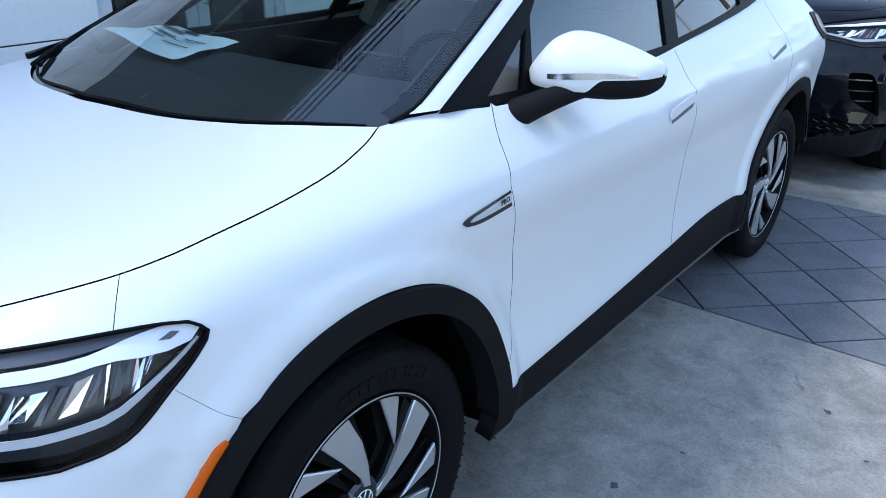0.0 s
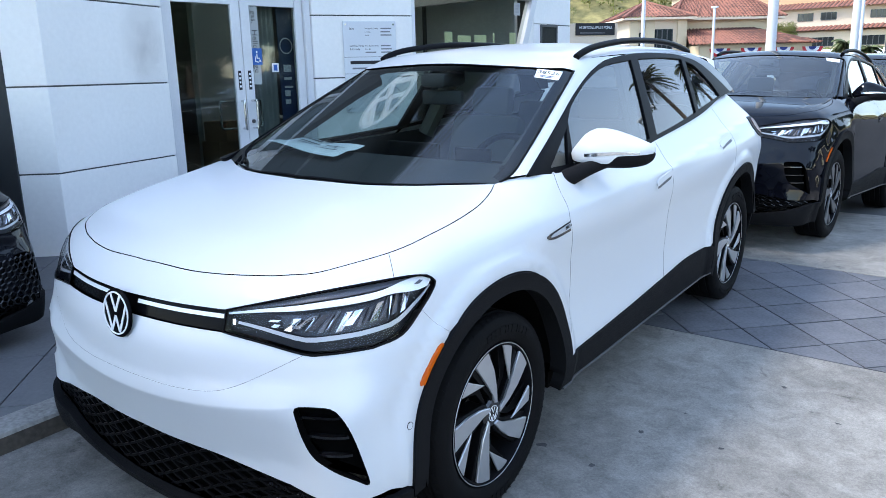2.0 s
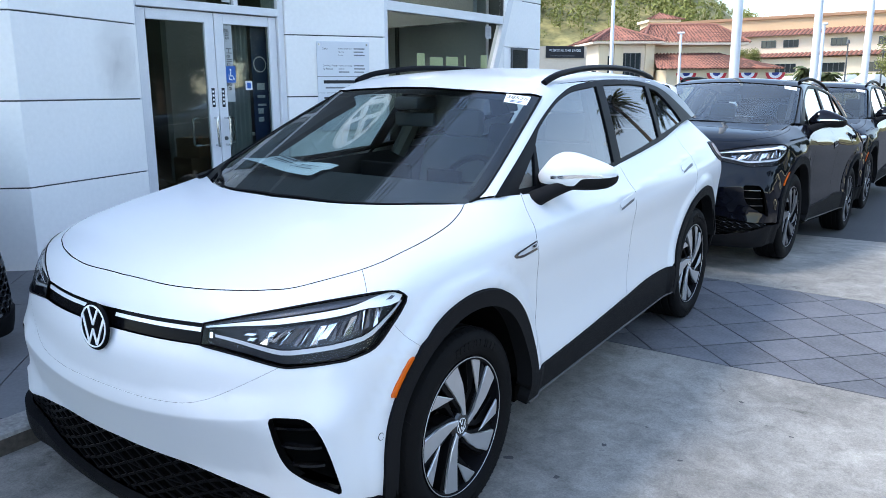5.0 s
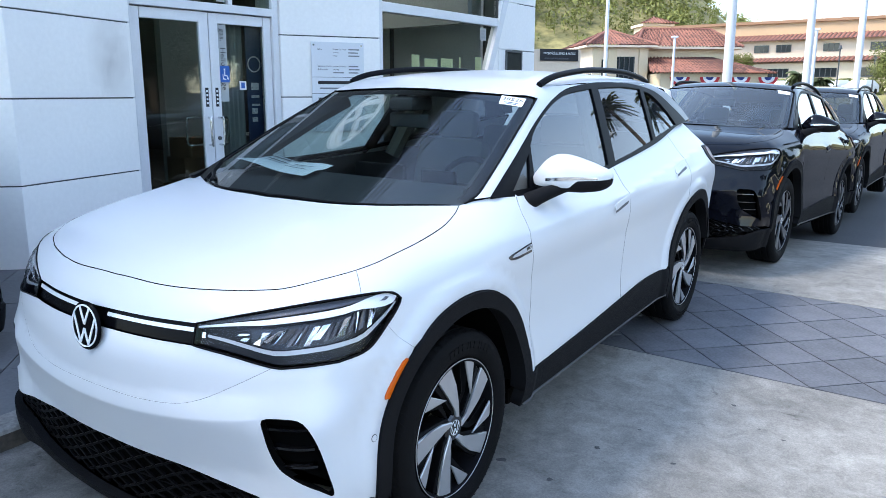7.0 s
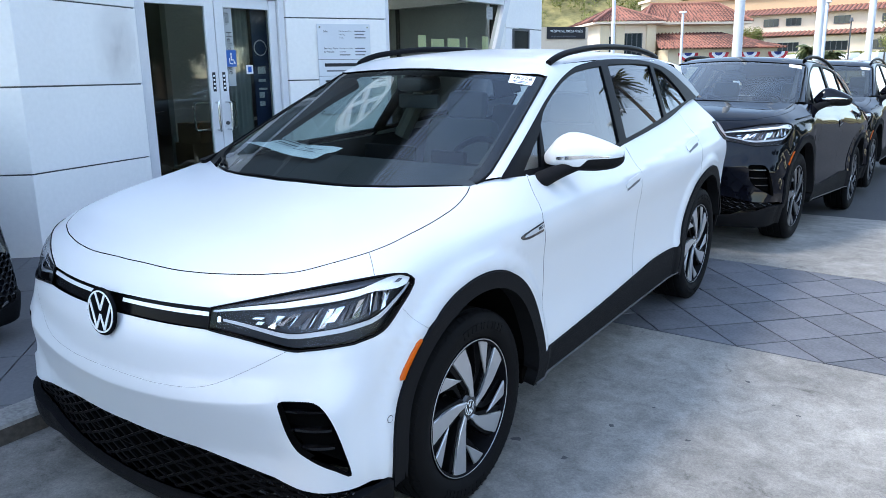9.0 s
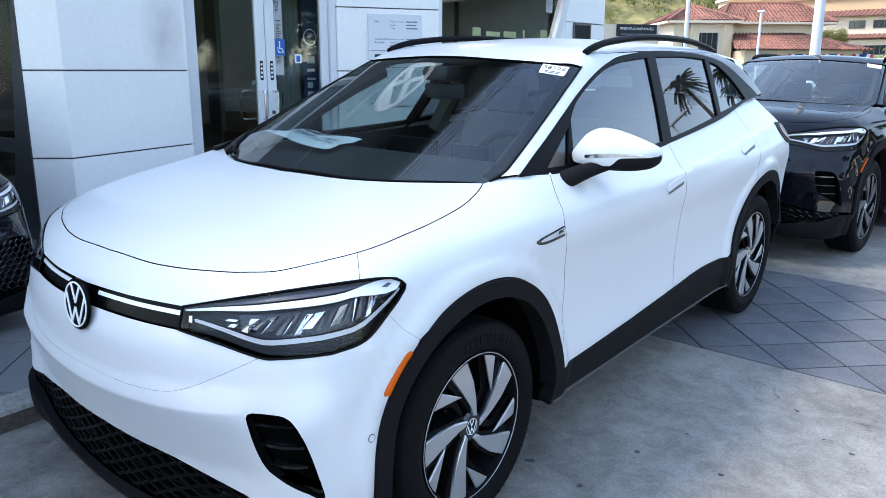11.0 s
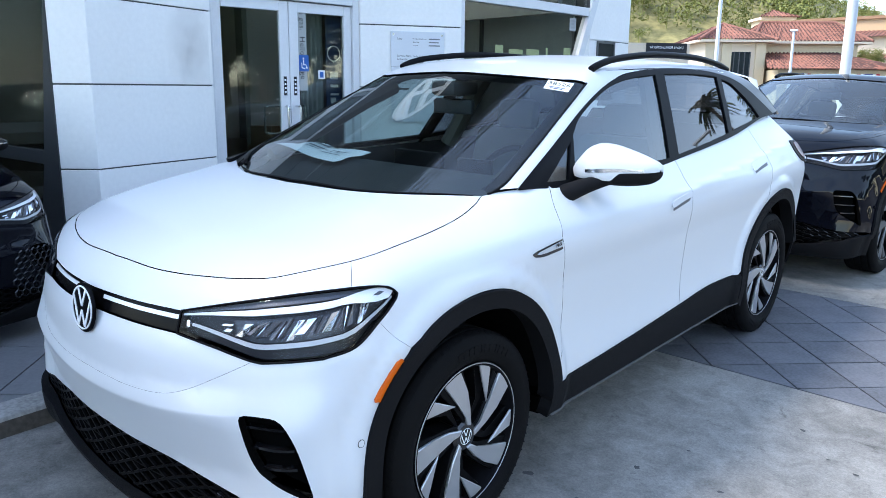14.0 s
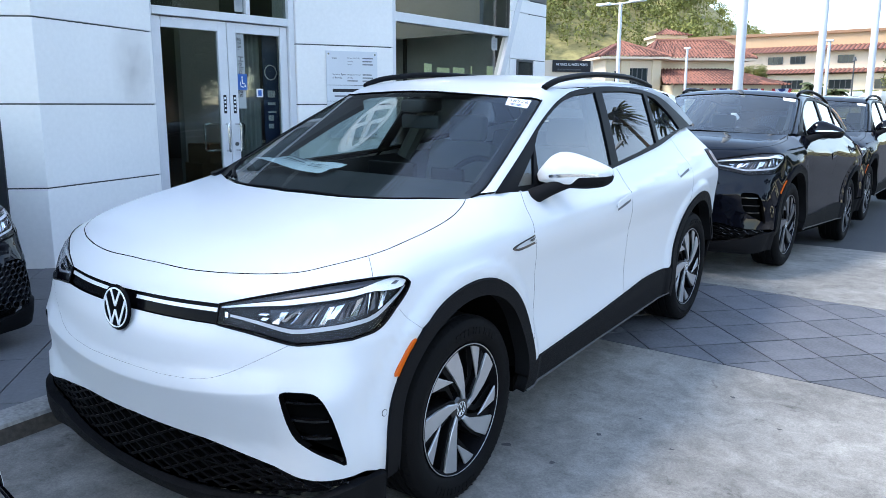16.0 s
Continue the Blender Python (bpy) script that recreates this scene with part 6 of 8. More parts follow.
def lamp_band(s0, s1, t0, t1, k=18):
    up = [lamp_point(s, t0) for s in np.linspace(s0, s1, k)]
    dn = [lamp_point(s, t1) for s in np.linspace(s1, s0, k)]
    return up + dn


def headlamp(car, panel):
    ball = chart_ball()
    shape = LAMP_TOP[:-1] + LAMP_OUT[:-1] + LAMP_LOW[:-1] + straight([LAMP_LOW[-1], LAMP_TOP[0]])[:-1]
    for s in (1, -1):
        bowl = panel("headlamp", f_low, ball, shape, M["lamp_bowl"], (s,), lab="angular headlamp with clear lens over chrome reflectors", offset=-0.050, depth=-0.034, inset=0.001, h=0.03)[0]
        kw = dict(parent=bowl, where=(s,), depth=0.004, inset=0.0, h=0.02)
        def strand(s0, s1, top_t, low_t, k=22):
            ss = np.linspace(s0, s1, k)
            return [lamp_point(q, top_t(q)) for q in ss] + [lamp_point(q, low_t(q)) for q in ss[::-1]]
        tip = lambda q: max(0.0, (q - 0.76) / 0.21)
        panel("upper_band", f_low, ball, strand(0.02, 0.95, lambda q: 0.03, lambda q: 0.10 + 0.075 * q), M["lamp_grey"], offset=-0.014, lab="smoky upper band", **kw)
        panel("light_guide", f_low, ball, strand(0.01, 0.968, lambda q: 0.13 + 0.075 * q - 0.13 * tip(q), lambda q: 0.205 + 0.125 * q + 0.60 * tip(q) ** 1.3), M["lamp_white"], offset=-0.010, lab="white daytime running light", **kw)
        chip = [lamp_point(0.885, 0.36), lamp_point(0.925, 0.30), lamp_point(0.935, 0.42), lamp_point(0.905, 0.45)]
        panel("marker_chip", f_low, ball, straight(chip + [chip[0]], 0.008)[:-1], M["lamp_grey"], offset=-0.007, **kw)
        low_top = lambda q: 0.42 + 0.30 * math.sin(min(1, q / 0.42) * 1.57) + 0.07 * max(0, q - 0.62) / 0.30
        panel("lower_guide", f_low, ball, strand(0.06, 0.935, low_top, lambda q: low_top(q) + 0.095 - 0.035 * q), M["lamp_soft"], offset=-0.014, lab="white lower light strip", **kw)
        panel("reflector_bowl", f_low, ball, strand(0.26, 0.90, lambda q: 0.33, lambda q: min(low_top(q), 0.76)), M["reflector_grey"], offset=-0.044, lab="grey metallic reflector bowl", parent=bowl, where=(s,), depth=0, inset=0.0, h=0.03)
        # Tilted bright facets in two groups, each turned its own way.
        rng = random.Random(6)
        facets, a = [], 0.262
        while a < 0.80:
            facets.append((a, rng.choice((0.010, 0.014, 0.018, 0.026, 0.036))))
            a += facets[-1][1] + rng.uniform(0.002, 0.016)
        for a, w in facets:
            low = low_top(a) - 0.02
            t0, t1 = 0.345 + rng.uniform(0, 0.05), low - rng.uniform(0.0, 0.10)
            lean = 0.070 + rng.uniform(-0.01, 0.02)
            quad = [lamp_point(a + lean, t0), lamp_point(a + lean + w, t0), lamp_point(a + w, t1), lamp_point(a, t1)]
            deep = -0.032 + np.array([rng.uniform(-0.009, 0.011) for _ in range(4)])
            p, g = shot(f_low, ball[1], ball[2], np.array([ball[0](q) for q in quad]), deep)
            mid = p.mean(0) + g.mean(0) * rng.uniform(-0.004, 0.006)
            v = [(s * q[0], q[1], q[2]) for q in list(p) + [mid]] + [(s * q[0], q[1], q[2]) for q in p - 0.010 * g]
            f = [(0, 1, 4), (1, 2, 4), (2, 3, 4), (3, 0, 4)] + [(i, 5 + i, 5 + (i + 1) % 4, (i + 1) % 4) for i in range(4)]
            shade = M["chrome_soft"] if rng.random() < 0.58 else M["lamp_grey"]
            put("reflector", mesh_of("reflector", v, f if s > 0 else [q[::-1] for q in f], shade), bowl, "faceted chrome reflector")
        for a, b, t0, t1 in ((0.215, 0.262, 0.42, 0.47), (0.225, 0.255, 0.52, 0.60)):
            q = [lamp_point(a, t0), lamp_point(b, t0), lamp_point(b - 0.02, t1), lamp_point(a - 0.02, t1)]
            panel("reflector_fin", f_low, ball, straight(q + [q[0]], 0.01)[:-1], M["alloy"], offset=-0.030, **kw)
        dot = [lamp_point(0.035, 0.40), lamp_point(0.05, 0.40), lamp_point(0.05, 0.62), lamp_point(0.035, 0.62)]
        panel("side_reflector", f_low, ball, straight(dot + [dot[0]], 0.008)[:-1], M["chrome"], offset=-0.010, **kw)
        panel("lens", f_low, ball, shape, M["lens"], offset=-0.002, lab="clear curved lens", parent=bowl, where=(s,), depth=0, inset=0.004, h=0.025)[0].visible_shadow = False
        edge = bmesh.new()
        pts = np.array([ball[0](p) for p in shape])
        p, g = shot(f_low, ball[1], ball[2], pts, 0.0)
        tube(edge, [(s * q[0], q[1], q[2]) for q in list(p) + [p[0]]], 0.0032, 6)
        part("lamp_seal", edge, M["trim_black"], bowl, smooth=True)


def light_bar(car, panel):
    ball = chart_ball()
    bar = both(BAR_TOP) + both(BAR_LOW)[::-1]
    panel("light_strip", f_low, ball, bar, M["badge_black"], (1,), lab="gloss black strip between the headlamps", offset=-0.010, depth=-0.010, inset=0.001)
    for s in (1, -1):
        top = [a * 0.80 + b * 0.20 for a, b in zip([along(BAR_TOP, t) for t in np.linspace(0.15, 0.985, 24)], [along(BAR_LOW, t) for t in np.linspace(0.15, 0.985, 24)])]
        low = [a * 0.60 + b * 0.40 for a, b in zip([along(BAR_TOP, t) for t in np.linspace(0.15, 0.985, 24)], [along(BAR_LOW, t) for t in np.linspace(0.15, 0.985, 24)])]
        panel("light_line", f_low, ball, top + low[::-1], M["lamp_white"], (s,), lab="thin pale light line", offset=-0.006, depth=0.004, inset=0.0, h=0.02)
    emblem(car, Matrix.Translation((0.0, -0.838, 0.832)) @ Matrix.Rotation(radians(-90), 4, "Z") @ Matrix.Rotation(radians(-6), 4, "Y"), 0.073, M["badge_black"], M["badge_white"])


def lower_grille(car, panel):
    """Recessed lattice below the bumper, with the matt lip under it."""
    ball = chart_ball()
    low = [p * np.array((1, 1, 0)) + np.array((0, 0, 0.190 + 0.19 * p[0] ** 2)) for p in CHIN]
    lip_low = [p * np.array((1, 1, 0)) + np.array((0, 0.01, 0.130 + 0.06 * p[0] ** 2)) for p in CHIN]
    panel("grille_recess", f_low, ball, both(CHIN) + both(low)[::-1], M["void"], (1,), offset=-0.045, depth=-0.038, inset=0.0)
    panel("chin_lip", f_low, ball, both(low) + both(lip_low)[::-1], M["cladding"], (1,), lab="matt black chin spoiler", offset=0.018, depth=0.04, inset=0.0)
    grille = new("lower_grille")
    grille.parent = car
    tagged(grille, "black diagonal lattice grille")
    n = 10
    for k in range(-n, n):
        for lean in (1, -1):
            a, pts = k / n, []
            for i in range(9):
                t = i / 8
                x = 0.90 * (a + lean * 0.46 * (t - 0.5))
                if abs(x) < 0.80:
                    top_p, low_p = along(CHIN, min(1, abs(x) / 0.93)), along(low, min(1, abs(x) / 0.93))
                    q = top_p * (1 - t) + low_p * t
                    pts.append((math.copysign(q[0], x), q[1], q[2]))
            if len(pts) > 3:
                p, _ = shot(f_low, ball[1], ball[2], np.array([ball[0](q) for q in pts]), -0.016)
                bm = bmesh.new()
                tube(bm, p, 0.0058, 4)
                part("lattice_bar", bm, M["grille_black"], grille)
    for i, x in enumerate((0.50, 0.55, 0.60, 0.66, 0.72, 0.77)):
        for t in (0.30, 0.62):
            xx = x + 0.02 * (t > 0.5)
            q = along(CHIN, xx / 0.93) * (1 - t) + along(low, xx / 0.93) * t
            p, _ = shot(f_low, ball[1], ball[2], np.array([ball[0](q)]), -0.010)
            chip = box(bmesh.new(), (-0.016, -0.004, -0.003), (0.016, 0.008, 0.003), 0.0015, seg=1)
            part("lattice_facet", chip, M["gloss_black"], grille, "glossy facet of the lattice", m=Matrix.Translation(p[0]) @ pose(0, 0, 0, 28, 22, 24))
    for t in (0.5,):
        pts = [along(CHIN, s) * (1 - t) + along(low, s) * t for s in np.linspace(0, 0.86, 30)]
        p, _ = shot(f_low, ball[1], ball[2], np.array([ball[0](q) for q in both(pts)]), -0.018)
        bm = bmesh.new()
        tube(bm, p, 0.0038, 4)
        part("cross_bar", bm, M["grille_black"], grille)
    for s in (1, -1):
        bowl = panel("intake", f_low, ball, INTAKE, M["void"], (s,), lab="black side intake with slats", offset=-0.055, depth=-0.046, inset=0.002, h=0.03)[0]
        for z, w0, w1 in ((0.608, 0.694, 0.826), (0.545, 0.700, 0.845), (0.487, 0.735, 0.852)):
            line = [(w0 + (w1 - w0) * t, 0, z + 0.006 * t) for t in np.linspace(0, 1, 8)]
            up = [np.array((x, -0.83 + 0.21 * x * x, zz + 0.004)) for x, _, zz in line]
            dn = [np.array((x, -0.83 + 0.21 * x * x, zz - 0.004)) for x, _, zz in line]
            panel("slat", f_low, ball, up + dn[::-1], M["gloss_black"], (s,), offset=-0.022, depth=0.025, inset=0.0, h=0.02, parent=bowl)


def door_mirror(car, paint, s):
    """Painted cap over a dark base on a short arm, with a clear indicator strip."""
    base = new("door_mirror")
    base.parent = car
    tagged(base, "door mirror with painted cap and indicator strip")
    ry = curve((0.800, 0.010), (0.815, 0.032), (0.86, 0.068), (0.93, 0.090), (1.0, 0.086), (1.06, 0.074), (1.086, 0.056), (1.098, 0.006))
    up = curve((0.800, 0.004), (0.806, 0.014), (0.838, 0.055), (0.870, 0.088), (0.902, 0.100), (0.93, 0.097), (1.0, 0.073), (1.06, 0.045), (1.088, 0.028), (1.098, 0.006))
    dn = curve((0.800, 0.006), (0.808, 0.030), (0.820, 0.046), (0.86, 0.052), (0.93, 0.057), (1.0, 0.060), (1.06, 0.052), (1.088, 0.034), (1.098, 0.004))
    cy = curve((0.80, 0.745), (0.93, 0.785), (1.0, 0.815), (1.094, 0.870))
    cz = curve((0.80, 1.196), (0.93, 1.198), (1.0, 1.199), (1.094, 1.196))
    seg, xs = 28, np.concatenate((np.linspace(0.800, 0.86, 9), np.linspace(0.875, 0.955, 5), np.linspace(0.965, 1.01, 10), np.linspace(1.025, 1.05, 3), np.linspace(1.06, 1.098, 8)))

    def point(x, a, grow=0.0):
        c, q = math.cos(a), math.sin(a)
        r = (abs(c) ** 2.5 + abs(q) ** 2.5) ** (-1 / 2.5)
        h = float(up(x)) if q >= 0 else float(dn(x))
        return (s * x, float(cy(x)) - (float(ry(x)) + grow) * r * c, float(cz(x)) + (h + grow) * r * q)
    def edge(x):
        t = max(0.0, min(1.0, (x - 0.965) / 0.045))
        return -0.58 + (0.52 + 0.9 * max(0.0, x - 1.01)) * t * t * (3 - 2 * t)

    def strip(x):
        return -0.14 + 0.22 * (x - 0.87) / 0.22
    for nm, over, material, lab in (("cap", True, paint, "painted mirror cap"), ("mirror_base", False, M["cladding"], "matt black mirror base")):
        v = []
        for x in xs:
            a0, a1 = (edge(x), math.pi + 0.15) if over else (math.pi + 0.15, 2 * math.pi + edge(x))
            v += [point(x, a0 + (a1 - a0) * k / seg) for k in range(seg + 1)]
        f = [(i * (seg + 1) + k, i * (seg + 1) + k + 1, (i + 1) * (seg + 1) + k + 1, (i + 1) * (seg + 1) + k) for i in range(len(xs) - 1) for k in range(seg)]
        if s < 0:
            f = [q[::-1] for q in f]
        put(nm, mesh_of(nm, v, f, material, smooth=True), base, lab)
    for nm, x0, x1, a0, a1, material in (("indicator", 0.875, 1.074, 0.0, 0.22, M["lens"]), ("indicator_core", 0.880, 1.072, 0.02, 0.19, M["alloy"])):
        v = [point(x, strip(x) + a, 0.0030 if nm == "indicator" else 0.0014) for x in np.linspace(x0, x1, 18) for a in np.linspace(a0, a1, 5)]
        f = [(i * 5 + k, i * 5 + k + 1, (i + 1) * 5 + k + 1, (i + 1) * 5 + k) for i in range(17) for k in range(4)]
        put(nm, mesh_of(nm, v, f, material, smooth=True), base)
    bm = bmesh.new()
    tube(bm, [(s * x, y, z) for x, y, z in spline([(0.822, 0.612, 1.108), (0.850, 0.630, 1.118), (0.885, 0.665, 1.138), (0.930, 0.730, 1.158), (0.98, 0.79, 1.172), (1.04, 0.825, 1.180)], 0.015)], 0.03, 14,
         radii=list(np.interp(np.linspace(0, 1, len(spline([(0.822, 0.612, 1.108), (0.850, 0.630, 1.118), (0.885, 0.665, 1.138), (0.930, 0.730, 1.158), (0.98, 0.79, 1.172), (1.04, 0.825, 1.180)], 0.015))), [0, 0.1, 0.35, 0.6, 1], [0.030, 0.038, 0.030, 0.022, 0.012])))
    part("mirror_arm", bm, M["cladding"], base, "matt black mirror arm", smooth=True)
    v = [(s * x, float(cy(x)) + float(ry(x)) * 0.97, float(cz(x)) + q) for x in np.linspace(0.83, 1.06, 12) for q in (-0.036 + 0.02 * (x > 1.0), 0.055 - 0.25 * max(0, x - 0.95))]
    f = [(2 * i, 2 * i + 1, 2 * i + 3, 2 * i + 2) for i in range(11)]
    put("mirror_glass", mesh_of("mirror_glass", v, f, M["chrome"]), base, "silvered mirror glass")


def seat(car, x, y, material):
    s = new("seat")
    s.parent = car
    s.matrix_basis = Matrix.Translation((x, y, 0))
    tagged(s, "pale upholstered seat")
    part("cushion", box(bmesh.new(), (-0.26, -0.28, 0.52), (0.26, 0.26, 0.68), 0.06), material, s, smooth=True)
    part("backrest", box(bmesh.new(), (-0.25, -0.07, 0), (0.25, 0.07, 0.62), 0.06, pose(0, 0.28, 0.62, -18)), material, s, smooth=True)
    part("headrest", box(bmesh.new(), (-0.14, -0.05, 0), (0.14, 0.05, 0.18), 0.045, pose(0, 0.49, 1.20, -10)), material, s, smooth=True)


def cabin(car):
    """Dashboard, steering wheel, seats and the head lining behind the glass."""
    v, f = [], []
    prof = [(0.10, 1.09), (0.30, 1.145), (0.52, 1.165), (0.66, 1.13), (0.72, 1.00), (0.70, 0.70)]
    xs = np.linspace(-0.70, 0.70, 15)
    for x in xs:
        for y, z in prof:
            v.append((x, y + 0.25 * x * x, z - 0.04 * x * x))
    n = len(prof)
    f = [(i * n + k, i * n + k + 1, (i + 1) * n + k + 1, (i + 1) * n + k) for i in range(len(xs) - 1) for k in range(n - 1)]
    solid("dashboard", v, f, M["cabin_dark"], car, "dark moulded dashboard")
    v = [(x, y, z) for x, y, z in ((-0.80, 0.6, 0.45), (0.80, 0.6, 0.45), (0.80, 3.3, 0.45), (-0.80, 3.3, 0.45))]
    put("cabin_floor", mesh_of("cabin_floor", v, [(0, 1, 2, 3)], M["cabin_dark"]), car)
    v, f = [], []
    for y in np.linspace(1.06, 3.1, 14):
        for x in np.linspace(-0.60, 0.60, 9):
            v.append((x, y, float(ROOF_Y(y)) - 0.10 * x * x - 0.045))
    f = [(i * 9 + k, i * 9 + k + 1, (i + 1) * 9 + k + 1, (i + 1) * 9 + k) for i in range(13) for k in range(8)]
    put("head_lining", mesh_of("head_lining", v, f, M["cabin_light"]), car)
    for s in (1, -1):
        v = [(s * 0.80, y, z) for y in (0.65, 3.1) for z in (0.45, 1.12)]
        put("door_card", mesh_of("door_card", v, [(0, 1, 3, 2)], M["cabin_dark"]), car)
        bm = bmesh.new()
        tube(bm, [(s * 0.70, 1.70, 1.10), (s * 0.595, 1.78, 1.36), (s * 0.525, 1.84, 1.52)], 0.05, 8)
        part("inner_pillar", bm, M["cabin_light"], car, smooth=True)
        bm = bmesh.new()
        tube(bm, [(s * 0.705, 0.40, 1.15), (s * 0.665, 0.65, 1.255), (s * 0.610, 0.95, 1.395), (s * 0.575, 1.12, 1.465)], 0.044, 8)
        part("inner_pillar", bm, M["cabin_dark"], car, "dark inner windscreen pillar", smooth=True)
    seat(car, 0.36, 1.45, M["cabin_light"])
    seat(car, -0.36, 1.45, M["cabin_light"])
    rear = new("rear_bench")
    rear.parent = car
    part("cushion", box(bmesh.new(), (-0.62, 2.0, 0.5), (0.62, 2.5, 0.68), 0.05), M["cabin_light"], rear, smooth=True)
    part("backrest", box(bmesh.new(), (-0.62, -0.07, 0), (0.62, 0.07, 0.64), 0.05, pose(0, 2.55, 0.62, -18)), M["cabin_light"], rear, smooth=True)
    sw = new("steering_wheel")
    sw.parent = car
    sw.matrix_basis = pose(0.36, 0.90, 1.06, -24, 0, 0) @ Matrix.Rotation(radians(90), 4, "Z")
    v, f = lathe([(0.016 * math.cos(a), 0.175 + 0.016 * math.sin(a)) for a in np.linspace(0, 2 * math.pi, 9)[:-1]], 36)
    solid("wheel_rim", v, f, M["trim_black"], sw, "dark steering wheel rim", angle=80)
    part("wheel_boss", box(bmesh.new(), (-0.02, -0.07, -0.05), (0.02, 0.07, 0.05), 0.015), M["trim_black"], sw, smooth=True)
    part("wheel_spoke", box(bmesh.new(), (-0.012, -0.17, -0.018), (0.012, 0.17, 0.018), 0.006), M["trim_black"], sw)
    part("display", box(bmesh.new(), (0.28, 0.64, 1.10), (0.46, 0.67, 1.20), 0.008), M["trim_black"], car, "small driver display")
    part("centre_screen", box(bmesh.new(), (-0.16, 0.70, 1.03), (0.14, 0.73, 1.20), 0.008), M["trim_black"], car, "wide centre touch screen")
    part("camera_cover", box(bmesh.new(), (-0.075, 0.86, 1.44), (0.075, 1.04, 1.505), 0.02, pose(0, 0, 0, 0)), M["cabin_dark"], car, "dark camera cover behind the glass", smooth=True)
    part("inner_mirror", box(bmesh.new(), (-0.12, 0.93, 1.355), (0.12, 0.96, 1.425), 0.012), M["cabin_dark"], car, "interior rear-view mirror", smooth=True)


def wiper(car, x0, x1, lift):
    w = new("wiper")
    w.parent = car
    pts = np.array([(x0 + (x1 - x0) * t, -0.02 + 0.47 * (x0 + (x1 - x0) * t) ** 2 + lift + 0.05 * t) for t in np.linspace(0, 1, 12)])
    p, g = shot(f_green, chart_top()[1], 2.2, pts, 0.004)
    bm = bmesh.new()
    tube(bm, p, 0.007, 6)
    part("wiper_blade", bm, M["trim_black"], w, "black wiper blade")
    bm = bmesh.new()
    tube(bm, [p[0] + np.array((0, -0.02, 0.004)), p[3] + np.array((0, 0.0, 0.006)), p[6] + np.array((0, 0, 0.006))], 0.008, 6)
    part("wiper_arm", bm, M["trim_black"], w, "black wiper arm")


def fit_out(car, paint, panel, h):
    fine = h < 0.03
    side, ball, top = chart_side(), chart_ball(), chart_top()
    for y in AXLES:
        for s in (1, -1):
            wheel(car, y, s, fine and s > 0, M["machined"] if fine else M["blade_dark"])
    headlamp(car, panel)
    light_bar(car, panel)
    lower_grille(car, panel)
    for s in ((1,) if fine else (1, -1)):
        door_mirror(car, paint, s)
    if fine:
        corner = [np.array((x, y, 1.15)) for x, y in ((-0.58, 0.128), (-0.66, 0.176), (-0.748, 0.234), (-0.770, 0.318), (-0.752, 0.40), (-0.70, 0.32), (-0.64, 0.225))]
        panel("cowl_corner", f_green, top, straight(corner + [corner[0]], 0.02)[:-1], M["trim_black"], (1,), offset=0.004, depth=0.02, inset=0.0, lab="black plastic corner of the cowl")
        cover = spline([(-0.69, 0.165, 1.15), (-0.76, 0.185, 1.15), (-0.82, 0.25, 1.15), (-0.838, 0.34, 1.15), (-0.822, 0.44, 1.15), (-0.775, 0.42, 1.15), (-0.745, 0.29, 1.15)], 0.02, closed=True)
        panel("cowl_cover", f_low, top, cover, M["trim_black"], (1,), offset=0.016, depth=0.03, inset=0.0, h=0.02, lab="black cover beside the windscreen foot")
    # Cowl: dark gutter below the windscreen.
    gutter = both([p + np.array((0, 0.012, 0)) for p in COWL[:-2]]) + both([p + np.array((0, 0.020 - 0.01 * p[0] ** 2, 0)) for p in COWL[:-2]])[::-1]
    panel("cowl_panel", f_green, top, gutter, M["trim_black"], (1,), offset=-0.002, depth=0.02, inset=0.0, lab="matt black cowl below the glass")
    band = [along(WS_TOP, t) for t in np.linspace(0, 1, 20)]
    head = both(band) + both([p - np.array((0, 0.055, 0)) for p in band])[::-1]
    panel("windscreen_band", f_green, top, head, M["void"], (1,), offset=-0.010, depth=0.0, inset=0.0)
    for s in (1, -1):
        edge = [along(WS_SIDE, t) for t in np.linspace(0.0, 0.95, 24)]
        panel("windscreen_band", f_green, top, edge + [p - np.array((0.066 if s < 0 else 0.050, 0.0, 0)) for p in edge[::-1]], M["trim_black"] if s < 0 else M["void"], (s,), offset=-0.003 if s < 0 else -0.010, depth=0.0, inset=0.0)
        seal = [along(WS_SIDE, t) for t in np.linspace(-0.0, 0.97, 30)]
        p, _ = shot(f_green, top[1], 2.2, np.array([(q[0], q[1]) for q in seal]), 0.0)
        bm = bmesh.new()
        tube(bm, [(s * q[0], q[1], q[2]) for q in p], 0.005, 6)
        part("windscreen_seal", bm, M["trim_black"], car, smooth=True)
    wiper(car, -0.46, -0.66, 0.012)
    cabin(car)
    # Marker lamps, sensors, handles, rails.
    amber = spline([(0.92, -0.338, 0.760), (0.92, -0.358, 0.757), (0.92, -0.390, 0.727), (0.92, -0.440, 0.664), (0.92, -0.428, 0.653), (0.92, -0.404, 0.656), (0.92, -0.342, 0.735)], 0.01, closed=True)
    panel("side_marker", f_low, side, amber, M["amber"], offset=0.004, depth=0.006, inset=0.0, h=0.02, lab="amber side marker lamp")
    for r, mtl, off in ((0.0125, M["void"], 0.0008), (0.0105, paint, 0.0016)):
        ring = [np.array((0.9, -0.490 + r * math.cos(a), 0.545 + r * math.sin(a))) for a in np.linspace(0, 2 * math.pi, 21)[:-1]]
        panel("parking_sensor", f_low, side, ring, mtl, offset=off, depth=0, inset=0.0, h=0.01)
